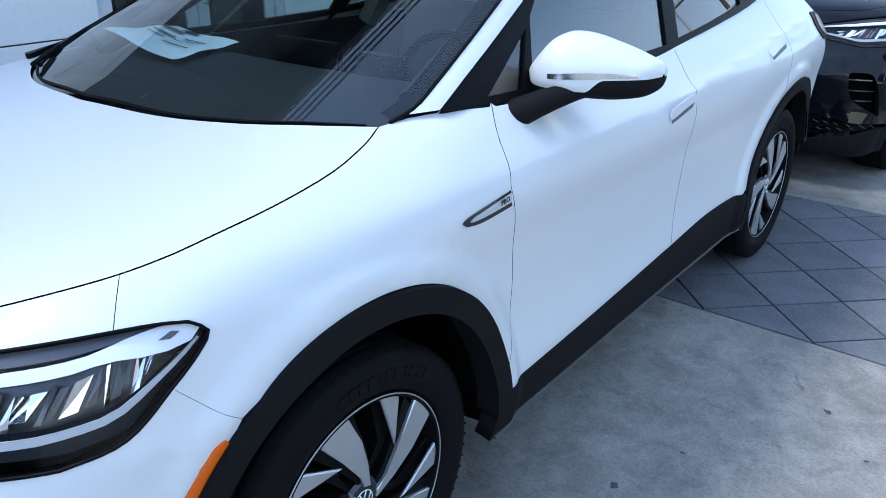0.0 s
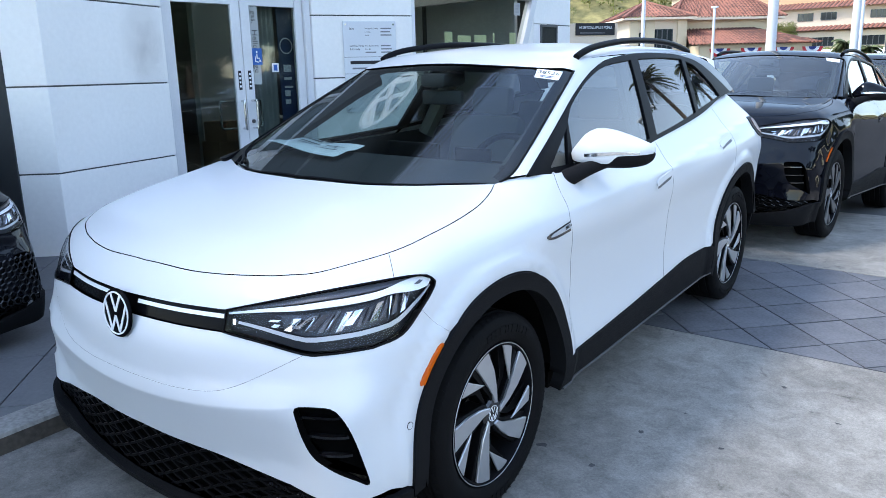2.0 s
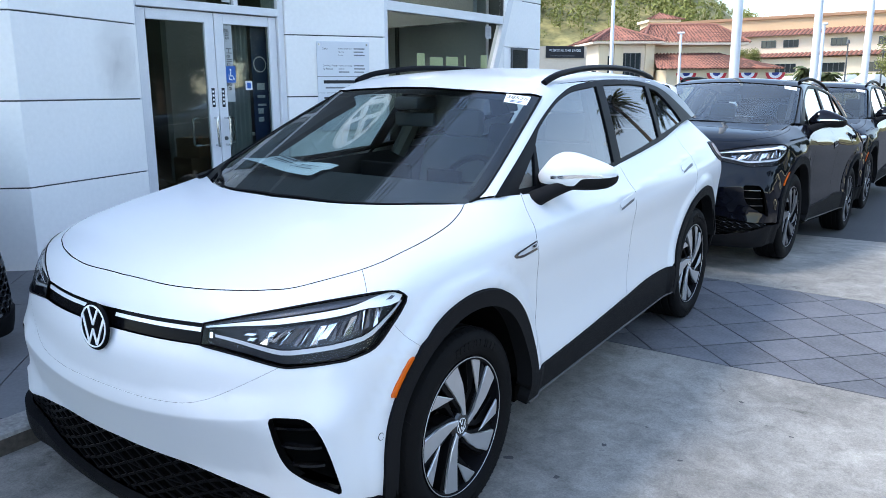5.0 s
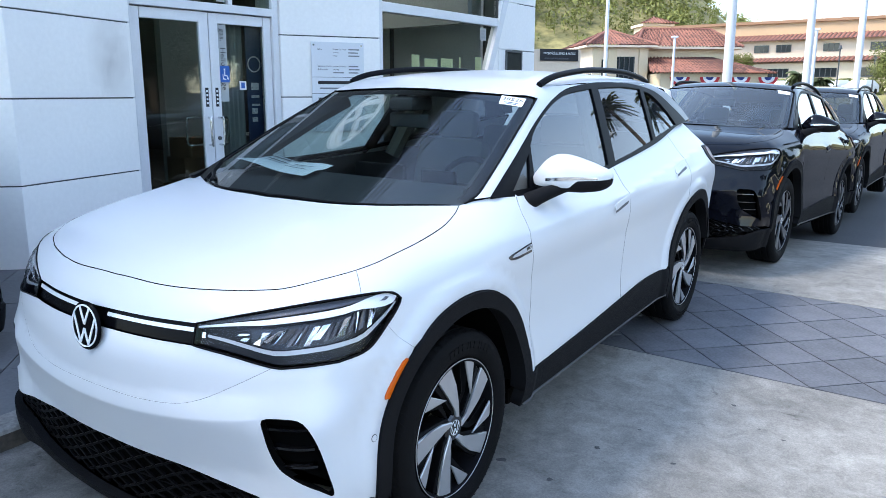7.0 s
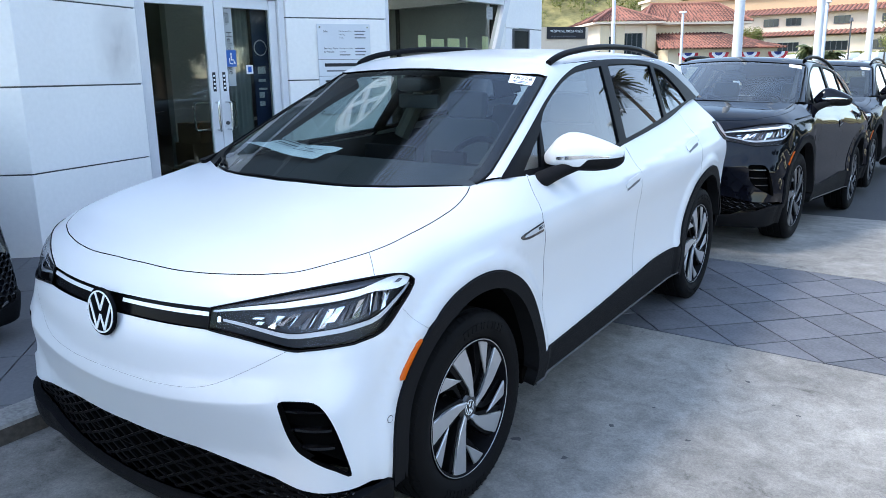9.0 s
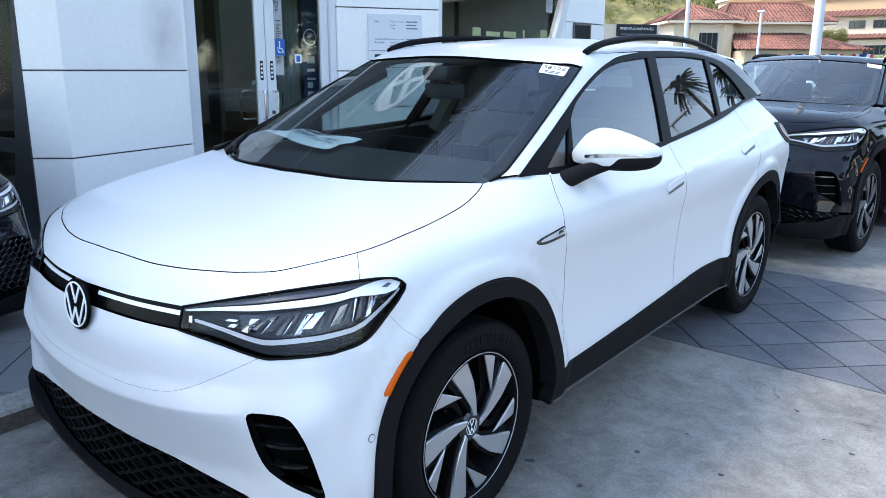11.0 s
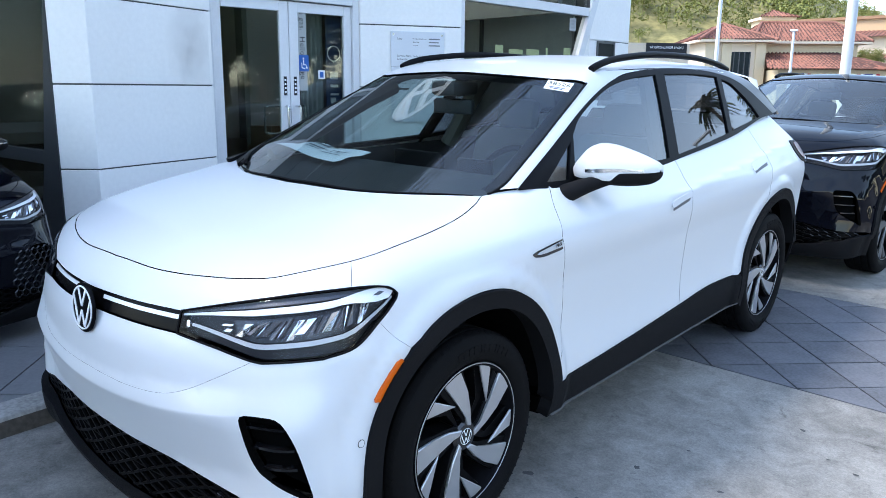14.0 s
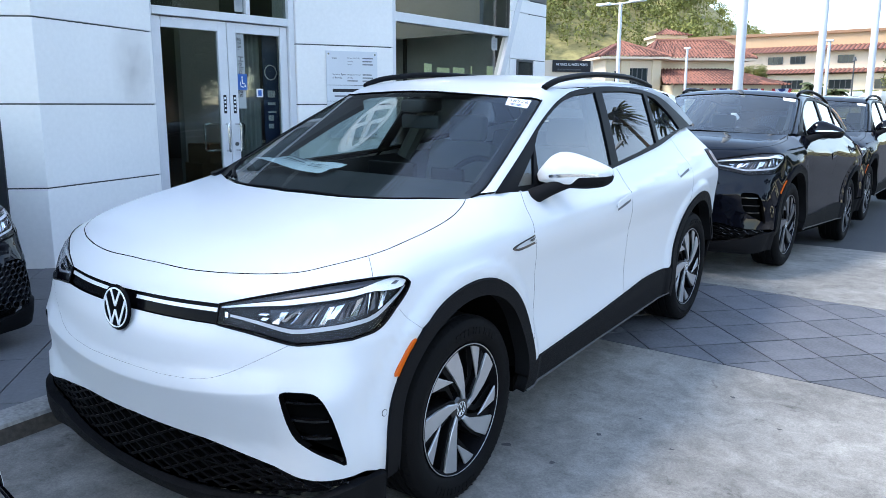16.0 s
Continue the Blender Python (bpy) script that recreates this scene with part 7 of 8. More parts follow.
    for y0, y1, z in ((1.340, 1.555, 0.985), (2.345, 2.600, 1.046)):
        def pocket(grow, z0, z1):
            return spline([(0.93, y0 + 0.012 - grow, z + z0 - grow), (0.93, y0 - grow, z + (z0 + z1) / 2 - 0.012), (0.93, y0 + 0.014 - grow, z + z1 - 0.012 + grow), (0.93, (y0 + y1) / 2, z + z1 + 0.002 + grow),
                           (0.93, y1 - 0.012 + grow, z + z1 + 0.010 + grow), (0.93, y1 + grow, z + (z0 + z1) / 2 + 0.008), (0.93, y1 - 0.014 + grow, z + z0 + 0.022 - grow), (0.93, (y0 + y1) / 2, z + z0 + 0.006 - grow)], 0.01, closed=True)
        panel("pocket_rim", f_low, side, pocket(0.0022, -0.040, 0.030), M["pocket_grey"] if paint is M["white_paint"] else paint, offset=0.0010, depth=0, inset=0.0, h=0.02, seam=False, lab="thin joint round the handle recess")
        panel("handle_pocket", f_low, side, pocket(0.0, -0.040, 0.030), paint, offset=0.0018, depth=0, inset=0.0, h=0.02, seam=False, lab="shallow handle recess")
        # Dark wedge below the grip: the recess's shade put in as colour.
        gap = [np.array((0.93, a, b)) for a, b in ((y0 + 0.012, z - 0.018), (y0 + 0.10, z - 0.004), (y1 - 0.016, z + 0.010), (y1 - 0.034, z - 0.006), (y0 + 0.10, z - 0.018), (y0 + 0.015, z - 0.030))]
        panel("handle_liner", f_low, side, gap, M["handle_liner"], offset=0.0024, depth=0, inset=0.0, h=0.02, seam=False, lab="dark wedge painted as the shade below the grip")
        grip = spline([(0.93, y0 + 0.010, z - 0.014), (0.93, y0 + 0.014, z + 0.012), (0.93, (y0 + y1) / 2, z + 0.026), (0.93, y1 - 0.014, z + 0.034), (0.93, y1 - 0.010, z + 0.014), (0.93, (y0 + y1) / 2, z + 0.0)], 0.01, closed=True)
        panel("door_handle", f_low, side, grip, paint, offset=0.006, depth=0.005, inset=0.0, h=0.02, seam=False, lab="flush painted door handle")
    for s in (1, -1):
        line = spline([(0.585, 1.19, 1.565), (0.588, 1.26, 1.588), (0.585, 1.42, 1.612), (0.575, 1.8, 1.632), (0.562, 2.3, 1.620), (0.552, 2.64, 1.585), (0.545, 2.80, 1.555)], 0.05)
        bm = bmesh.new()
        tube(bm, [(s * p[0], p[1], p[2]) for p in line], 0.016, 10)
        part("roof_rail", bm, M["trim_black"], car, "black roof rail", smooth=True)
    bm = box(bmesh.new(), (-0.02, 3.0, 1.53), (0.02, 3.17, 1.60), 0.015)
    for v in bm.verts:
        if v.co.z > 1.57:
            v.co.x *= 0.4
            v.co.y = 3.17 - (3.17 - v.co.y) * 0.45
    part("aerial_fin", bm, paint if not fine else M["trim_black"], car, "short roof aerial fin", smooth=True)
    if fine:
        # Trim emblem on the front wings.
        for s in (1, -1):
            base = spline([(0.945, 0.274, 0.957), (0.945, 0.30, 0.967), (0.945, 0.456, 0.984)], 0.02) + spline([(0.945, 0.456, 0.947), (0.945, 0.34, 0.941), (0.945, 0.285, 0.948)], 0.02)
            plaq = panel("wing_emblem", f_low, side, base, M["gloss_black"], (s,), offset=0.003, depth=0.004, inset=0.0, h=0.02, lab="silver trim emblem with black edge")[0]
            core = spline([(0.945, 0.294, 0.957), (0.945, 0.312, 0.963), (0.945, 0.452, 0.979)], 0.02) + spline([(0.945, 0.452, 0.958), (0.945, 0.35, 0.953), (0.945, 0.304, 0.954)], 0.02)
            panel("emblem_plate", f_low, side, core, M["emblem_silver"], (s,), offset=0.0055, depth=0.002, inset=0.0, h=0.02, parent=plaq)
        me = text_mesh("emblem_text", "PRO", 0.018, M["ink"])
        put("emblem_text", me, car, m=Matrix.Translation((0.9535, 0.422, 0.969)) @ pose(0, 0, 0, 90, 0, 90) @ Matrix.Rotation(radians(6), 4, "Z"))
    # Curled price sheet on the dashboard, stock sticker on the glass.
    if fine:
        corner = [np.array(q) for q in ((-0.69, 0.42, 1.205), (-0.16, 0.335, 1.168), (-0.225, 0.62, 1.176), (-0.62, 0.66, 1.192))]
        v = []
        for i in range(13):
            for j in range(9):
                a, b = i / 12, j / 8
                q = corner[0] * (1 - a) * (1 - b) + corner[1] * a * (1 - b) + corner[2] * a * b + corner[3] * (1 - a) * b
                v.append(q + np.array((0, 0, 0.004 * math.sin(7 * a + 2 * b) + 0.003 * math.sin(11 * b - 3 * a))))
        quads = [(i * 9 + j, (i + 1) * 9 + j, (i + 1) * 9 + j + 1, i * 9 + j + 1) for i in range(12) for j in range(8)]
        sheet_ob = put("price_sheet", mesh_of("price_sheet", v, quads, M["paper"], smooth=True), car, "curled white price sheet lying on the dashboard")
        for a0, a1, b0, b1, tone in ((0.08, 0.40, 0.70, 0.78, "ink_grey"), (0.12, 0.46, 0.55, 0.60, "ink_grey"), (0.15, 0.42, 0.44, 0.48, "ink_grey"), (0.30, 0.52, 0.80, 0.90, "ink"), (0.55, 0.85, 0.60, 0.64, "ink_grey"), (0.52, 0.80, 0.48, 0.51, "ink_grey"), (0.55, 0.90, 0.30, 0.33, "ink_grey")):
            vv = []
            for a in np.linspace(a0, a1, 6):
                for b in (b0, b1):
                    q = corner[0] * (1 - a) * (1 - b) + corner[1] * a * (1 - b) + corner[2] * a * b + corner[3] * (1 - a) * b
                    vv.append(q + np.array((0, 0, 0.006 + 0.004 * math.sin(7 * a + 2 * b) + 0.003 * math.sin(11 * b - 3 * a))))
            put("text_bar", mesh_of("text_bar", vv, [(2 * k, 2 * k + 2, 2 * k + 3, 2 * k + 1) for k in range(5)], M[tone]), sheet_ob)
    # Stock sticker on the glass.
    q = [(0.491, 0.999), (0.602, 1.030), (0.619, 0.958), (0.515, 0.928)]
    p, _ = shot(f_green, top[1], 2.2, np.array(q), -0.003)
    put("stock_sticker", mesh_of("stock_sticker", p, [(3, 2, 1, 0)], M["paper"]), car, "white stock number sticker")
    if fine:
        ax_u = Vector(p[2] - p[3]).normalized()
        ax_v = Vector(p[0] - p[3])
        ax_v = (ax_v - ax_u * ax_v.dot(ax_u)).normalized()
        nrm = ax_u.cross(ax_v)
        c = Vector(p.mean(0)) + ax_v * 0.012 + nrm * 0.0012
        rot = Matrix((ax_u, ax_v, nrm)).transposed().to_4x4()
        put("sticker_text", text_mesh("sticker_text", "38526", 0.040, M["ink"], 0.0002), car, m=Matrix.Translation(c) @ rot)
        for dy, w in ((-0.018, 0.07), (-0.029, 0.055)):
            v = [tuple(Vector(p.mean(0)) + ax_u * a + ax_v * b + nrm * 0.001) for a, b in ((-w / 2, dy - 0.003), (w / 2, dy - 0.003), (w / 2, dy + 0.003), (-w / 2, dy + 0.003))]
            put("sticker_line", mesh_of("sticker_line", v, [(0, 1, 2, 3)], M["ink_blue"]), car)


B_M = SITE @ Matrix.Translation((0.24, 4.78, 0.0)) @ pose(0, 0, 0, -5.0, 0, -2.7)
C_M = SITE @ Matrix.Translation((0.42, 8.95, -0.215)) @ pose(0, 0, 0, -1.8, 0, -2.5)
white_car = suv("suv", M["white_paint"], "white sport utility car with black cladding on the drive", SITE.copy(), 0.022)
black_car = suv("suv", M["black_paint"], "glossy black sport utility car behind the white one", B_M, 0.045, "black cars in the row")
tagged(copy_thing(black_car, C_M), "glossy black sport utility car last in the row")


# ---- distance: mission-style buildings, hill, poles ----
EYE = Vector((2.4, -2.3, 1.5))


def bearing(az, dist, el=None):
    a = radians(az)
    z = 0.0 if el is None else EYE.z + dist * math.tan(radians(el))
    return Vector((EYE.x + dist * math.sin(a), EYE.y + dist * math.cos(a), z))


def tiled_slope(name, a, b, c, d, parent, period=0.32, amp=0.09):
    """A roof slope of barrel tiles: a, b along the eave, c, d along the top (c over b)."""
    a, b, c, d = (Vector(p) for p in (a, b, c, d))
    n = max(4, int((b - a).length / period * 4))
    rows = 10
    up = (b - a).cross(d - a).normalized()
    if up.z < 0:
        up = -up
    v, f = [], []
    for j in range(rows + 1):
        t = j / rows
        p, q = a.lerp(d, t), b.lerp(c, t)
        for i in range(n + 1):
            s = i / n
            along_e = (p.lerp(q, s) - a).dot((b - a).normalized())
            w = math.sin(2 * math.pi * along_e / period)
            step = 0.03 * (1 - (j % 2))
            v.append(p.lerp(q, s) + up * (amp * w + step))
    f = [(j * (n + 1) + i, j * (n + 1) + i + 1, (j + 1) * (n + 1) + i + 1, (j + 1) * (n + 1) + i) for j in range(rows) for i in range(n)]
    me = mesh_of(name, v, f, M["roof_tile"])
    # Valley faces take a darker tile colour: the grooves' shade painted in.
    me.materials.append(M["tile_groove_shade"])
    edge = (b - a).normalized()
    me.polygons.foreach_set("material_index", [1 if math.sin(2 * math.pi * (Vector(p.center) - a).dot(edge) / period) < -0.25 else 0 for p in me.polygons])
    return put(name, me, parent, "red barrel tile roof slope")


def house_frame(az0, az1, dist0, dist1):
    p, q = bearing(az0, dist0), bearing(az1, dist1)
    u = (q - p).normalized()
    out = Vector((u.y, -u.x, 0))
    m = Matrix((u, -out, Vector((0, 0, 1)))).transposed().to_4x4()
    return Matrix.Translation(p) @ m, (q - p).length


def hipped(parent, x0, x1, y0, y1, eave, ridge, over=0.7, inset=None):
    """A hipped tile roof over a rectangle; y grows away from the street."""
    a, b, c, d = (x0 - over, y0 - over), (x1 + over, y0 - over), (x1 + over, y1 + over), (x0 - over, y1 + over)
    k = min((x1 - x0) / 2 + over, (y1 - y0) / 2 + over) if inset is None else inset
    my = (y0 + y1) / 2
    r0, r1 = (x0 - over + k, my, ridge), (x1 + over - k, my, ridge)
    tiled_slope("roof_slope", (*a, eave), (*b, eave), r1, r0, parent)
    tiled_slope("roof_slope", (*b, eave), (*c, eave), r1, r1, parent)
    tiled_slope("roof_slope", (*d, eave), (*a, eave), r0, r0, parent)
    v, f = slab([a, b, c, d], eave - 0.22, eave - 0.03)
    put("eave", mesh_of("eave", v, f, M["stucco_pale"]), parent, "pale moulded eave")
    for p, q in (((*a, eave), r0), ((*b, eave), r1), (r0, r1)):
        part("ridge_cap", rod(bmesh.new(), p, q, 0.14, seg=8), M["roof_tile"], parent)


def far_window(parent, x0, x1, z0, z1, y, lights=3):
    w = part("window", box(bmesh.new(), (x0, y - 0.04, z0), (x1, y + 0.10, z1)), M["far_glass"], parent, "dark recessed window")
    for k in range(lights + 1):
        x = x0 + (x1 - x0) * k / lights
        part("window_bar", box(bmesh.new(), (x - 0.04, y - 0.08, z0), (x + 0.04, y - 0.03, z1)), M["dark_metal"], w)
    part("window_bar", box(bmesh.new(), (x0, y - 0.08, z0 - 0.05), (x1, y - 0.03, z0 + 0.03)), M["dark_metal"], w)


def walls(parent, x0, x1, y0, y1, z0, z1, material, name="wall_block"):
    return part(name, box(bmesh.new(), (x0, y0, z0), (x1, y1, z1)), material, parent)


hm, HL = house_frame(-24.3, -19.2, 70, 72)
hall = tagged(new("mission_hall"), "cream stucco hall with red tile hipped roofs and corner tower", "building")
hall.matrix_basis = hm
E1 = 1.5 + 70 * math.tan(radians(3.45))
walls(hall, 1.5, HL, 0, 8, -0.5, E1 - 0.2, M["stucco_pale"])
hipped(hall, 1.5, HL, 0, 8, E1, E1 + 1.6)
far_window(hall, 1.95, 2.60, 2.6, E1 - 1.25, 0.0, 2)
far_window(hall, HL - 3.1, HL - 1.3, 2.5, E1 - 1.0, 0.0, 4)
for x in (1.5, 2.9, HL - 0.9):
    walls(hall, x, x + 0.8, -0.25, 0.0, -0.5, E1 - 0.25, M["stucco"], "pilaster")
walls(hall, HL, HL + 8.3, 1.5, 9, -0.5, E1 - 0.15, M["stucco"])
hipped(hall, HL - 0.2, HL + 8.5, 1.5, 6.8, E1 - 0.02, E1 + 1.75, inset=1.8)
Z2 = 1.5 + 70 * math.tan(radians(1.45))
tiled_slope("roof_slope", (HL - 0.9, -3.2, Z2), (HL + 10.5, -3.2, Z2), (HL + 6.6, 1.5, Z2 + 1.45), (HL + 0.4, 1.5, Z2 + 1.45), hall)
tiled_slope("roof_slope", (HL + 10.5, -3.2, Z2), (HL + 10.5, 7.0, Z2), (HL + 6.6, 3.5, Z2 + 1.45), (HL + 6.6, 1.5, Z2 + 1.45), hall)
walls(hall, HL + 0.2, HL + 9.9, -2.6, 6.5, -0.5, Z2 - 0.05, M["stucco"])
for x in (HL + 0.9, HL + 3.6, HL + 6.4, HL + 8.9):
    bunt = new("bunting")
    bunt.parent = hall
    tagged(bunt, "red, white and blue fan bunting")
    for r0, r1, mtl in ((0.62, 0.9, M["bunt_red"]), (0.34, 0.62, M["white_flat"]), (0.02, 0.34, M["bunt_blue"])):
        v, f = [], []
        for k in range(19):
            a = math.pi + math.pi * k / 18
            for r in (r0, r1):
                v.append((x + 1.0 + r * math.cos(a), -2.72 - 0.03 * (k % 2), Z2 - 0.35 + 0.8 * r * math.sin(a)))
        f = [(2 * k, 2 * k + 1, 2 * k + 3, 2 * k + 2) for k in range(18)]
        put("bunting_band", mesh_of("bunting_band", v, f, mtl), bunt)
T0 = HL + 2.2
walls(hall, T0 + 0.5, T0 + 3.3, 9, 12, 3, E1 + 2.4, M["stucco"], "tower_block")
walls(hall, T0 + 0.25, T0 + 3.55, 8.75, 12.25, E1 + 2.4, E1 + 2.65, M["stucco_pale"], "tower_cornice")
tiled_slope("roof_slope", (T0 - 0.1, 8.4, E1 + 2.65), (T0 + 3.9, 8.4, E1 + 2.65), (T0 + 1.95, 10.4, E1 + 3.4), (T0 + 1.85, 10.4, E1 + 3.4), hall)
tiled_slope("roof_slope", (T0 + 3.9, 8.4, E1 + 2.65), (T0 + 3.9, 12.4, E1 + 2.65), (T0 + 1.95, 10.4, E1 + 3.4), (T0 + 1.95, 10.4, E1 + 3.4), hall)

lm, LL = house_frame(-19.5, -2.0, 112, 104)
longb = tagged(new("two_storey_building"), "long cream two-storey building with red tile eaves and ochre parapet", "building")
longb.matrix_basis = lm
zt = lambda el: 1.5 + 108 * math.tan(radians(el))
walls(longb, 0, LL + 10, 0, 14, 0.0, zt(3.46), M["stucco_pale"])
walls(longb, 0, LL + 10, 2.0, 14, zt(3.46), zt(4.62), M["stucco_ochre"], "parapet")
walls(longb, -0.4, LL + 10, 1.7, 14.3, zt(4.62), zt(4.62) + 0.35, M["stucco_brown"], "parapet_cap")
tiled_slope("roof_slope", (0, -0.9, zt(3.42)), (LL + 10, -0.9, zt(3.42)), (LL + 10, 2.0, zt(3.88)), (0, 2.0, zt(3.88)), longb, 0.5, 0.06)
tiled_slope("roof_slope", (0, -2.4, zt(2.02)), (LL + 10, -2.4, zt(2.02)), (LL + 10, -0.1, zt(2.32)), (0, -0.1, zt(2.32)), longb, 0.5, 0.06)
walls(longb, 0, LL + 10, -1.6, 0.0, 0.0, zt(1.95), M["stucco_pale"], "ground_storey")
for az in (-11.75, -10.30, -7.35, -4.6, -3.2):
    x = (bearing(az, 107) - lm.translation).dot(lm.to_3x3() @ Vector((1, 0, 0)))
    far_window(longb, x - 0.85, x + 0.85, zt(2.70), zt(3.16), 0.0, 3)
for az in (-10.6, -7.6, -4.9, -3.0):
    x = (bearing(az, 105) - lm.translation).dot(lm.to_3x3() @ Vector((1, 0, 0)))
    far_window(longb, x - 1.2, x + 1.2, zt(1.05), zt(1.6), -1.6, 4)


# Hill and its trees.
RIDGE = curve((-62, 9.0), (-40, 11.5), (-28, 10.8), (-22, 9.0), (-17, 6.9), (-15, 5.4), (-13, 4.0), (-10.2, 3.3), (-7, 3.1), (-2, 3.0), (8, 3.0), (40, 2.0))


def hill_z(az, d):
    s = max(0.0, min(1.0, (d - 118) / 150))
    s = s * (2 - s)
    base = 268 * math.tan(radians(float(RIDGE(az)))) * s
    return base + 1.2 * noise.noise(Vector((az * 0.5, d * 0.03, 0))) * min(1, s * 4)


azs, ds = np.linspace(-62, 40, 120), np.concatenate((np.linspace(116, 268, 34), (300, 420)))
hv = [tuple(bearing(a, d)[:2]) + (hill_z(a, d) - (0 if d < 280 else (d - 268) * 0.1),) for a in azs for d in ds]
hn = len(ds)
hf = [(i * hn + j, i * hn + j + 1, (i + 1) * hn + j + 1, (i + 1) * hn + j) for i in range(len(azs) - 1) for j in range(hn - 1)]
tagged(put("hill", mesh_of("hill", hv, hf, M["hill"], smooth=True)), "dry grassy hillside with scattered trees", "hill", kind="structure")


def crown_mesh(name, r, rng, count, leaf_size, material, squash=0.8, lift=0.0, clumps=9):
    """Many small leaf faces gathered into uneven clumps."""
    v, f = [], []
    cl = []
    for _ in range(clumps):
        a, h = rng.uniform(0, 2 * math.pi), rng.uniform(-0.6, 0.9)
        q = r * rng.uniform(0.35, 0.75) * math.sqrt(max(0.1, 1 - h * h * 0.7))
        cl.append((Vector((q * math.cos(a), q * math.sin(a), h * r * squash + lift)), r * rng.uniform(0.28, 0.5)))
    for _ in range(count):
        c, cr = rng.choice(cl)
        d = Vector((rng.gauss(0, 1), rng.gauss(0, 1), rng.gauss(0, 1))).normalized()
        p = c + d * cr * rng.uniform(0.5, 1.05)
        t = Vector((rng.gauss(0, 1), rng.gauss(0, 1), rng.gauss(0, 0.6))).normalized()
        w = d.cross(t).normalized()
        s = leaf_size * rng.uniform(0.6, 1.3)
        k = len(v)
        v += [p - t * s, p + w * s * 0.55, p + t * s, p - w * s * 0.55]
        f.append((k, k + 1, k + 2, k + 3))
    return mesh_of(name, v, f, material)


def tree(m, r, height, seed, material, label, group=""):
    rng = random.Random(seed)
    t = thing("tree", label, "tree", m, group)
    bm = bmesh.new()
    tube(bm, [(0, 0, -0.3), (0.05 * r, 0, height * 0.3), (-0.04 * r, 0.05 * r, height * 0.62)], 0.1, 8, radii=[0.055 * r + 0.05, 0.045 * r + 0.03, 0.03 * r])
    for k in range(5):
        a = k * 1.3 + rng.random()
        tube(bm, [(-0.02 * r, 0.02 * r, height * (0.34 + 0.05 * k)), (0.4 * r * math.cos(a), 0.4 * r * math.sin(a), height * (0.55 + 0.05 * k)), (0.62 * r * math.cos(a), 0.62 * r * math.sin(a), height * (0.68 + 0.05 * k))], 0.03, 6, radii=[0.028 * r, 0.02 * r, 0.008 * r])
    part("trunk", bm, M["bark"], t, "brown trunk with limbs", smooth=True)
    put("crown", crown_mesh("crown", r, rng, 9000, r * 0.036, material, 0.75, clumps=18), t, "loose green crown", m=Matrix.Translation((0, 0, height * 0.72)))
    return t


def woods():
    """The far trees of the hillside as one mass of small leaf faces and trunks."""
    rng = random.Random(11)
    v, f = [], []
    spots = [(rng.uniform(-34, 6), rng.uniform(130, 262)) for _ in range(620)]
    spots += [(a, rng.uniform(250, 268)) for a in np.linspace(-24, -6.5, 70)] + [(rng.uniform(-30, -17), rng.uniform(140, 240)) for _ in range(260)] + [(a, 262) for a in (-14.4, -13.6, -13.3, -12.7, -11.7, -11.2)] + [(rng.uniform(-29, -22), rng.uniform(150, 200)) for _ in range(30)]
    for az, d in spots:
        p = bearing(az, d)
        p.z = hill_z(az, d)
        r = rng.uniform(1.0, 3.2) * (1.0 if az < -16 else 0.72)
        h = r * rng.uniform(0.9, 1.5)
        k = len(v)
        v += [p + Vector((-0.09, 0, -0.5)), p + Vector((0.09, 0, -0.5)), p + Vector((0.06, 0, h)), p + Vector((-0.06, 0, h))]
        f.append((k, k + 1, k + 2, k + 3))
        cl = [(Vector((rng.gauss(0, 0.45), rng.gauss(0, 0.45), rng.gauss(0.1, 0.35))) * r, r * rng.uniform(0.3, 0.5)) for _ in range(6)]
        for _ in range(240):
            c, cr = rng.choice(cl)
            dv = Vector((rng.gauss(0, 1), rng.gauss(0, 1), rng.gauss(0, 1))).normalized()
            q = p + Vector((0, 0, h)) + c + dv * cr
            t = Vector((rng.gauss(0, 1), rng.gauss(0, 1), rng.gauss(0, 1))).normalized()
            w = dv.cross(t).normalized()
            s = r * 0.095 * rng.uniform(0.6, 1.4)
            k = len(v)
            v += [q - t * s, q + w * s * 0.6, q + t * s, q - w * s * 0.6]
            f.append((k, k + 1, k + 2, k + 3))
    tagged(new("woods", mesh_of("woods", v, f, M["leaf"])), "scattered green trees over the hillside", "trees", kind="stuff")


woods()


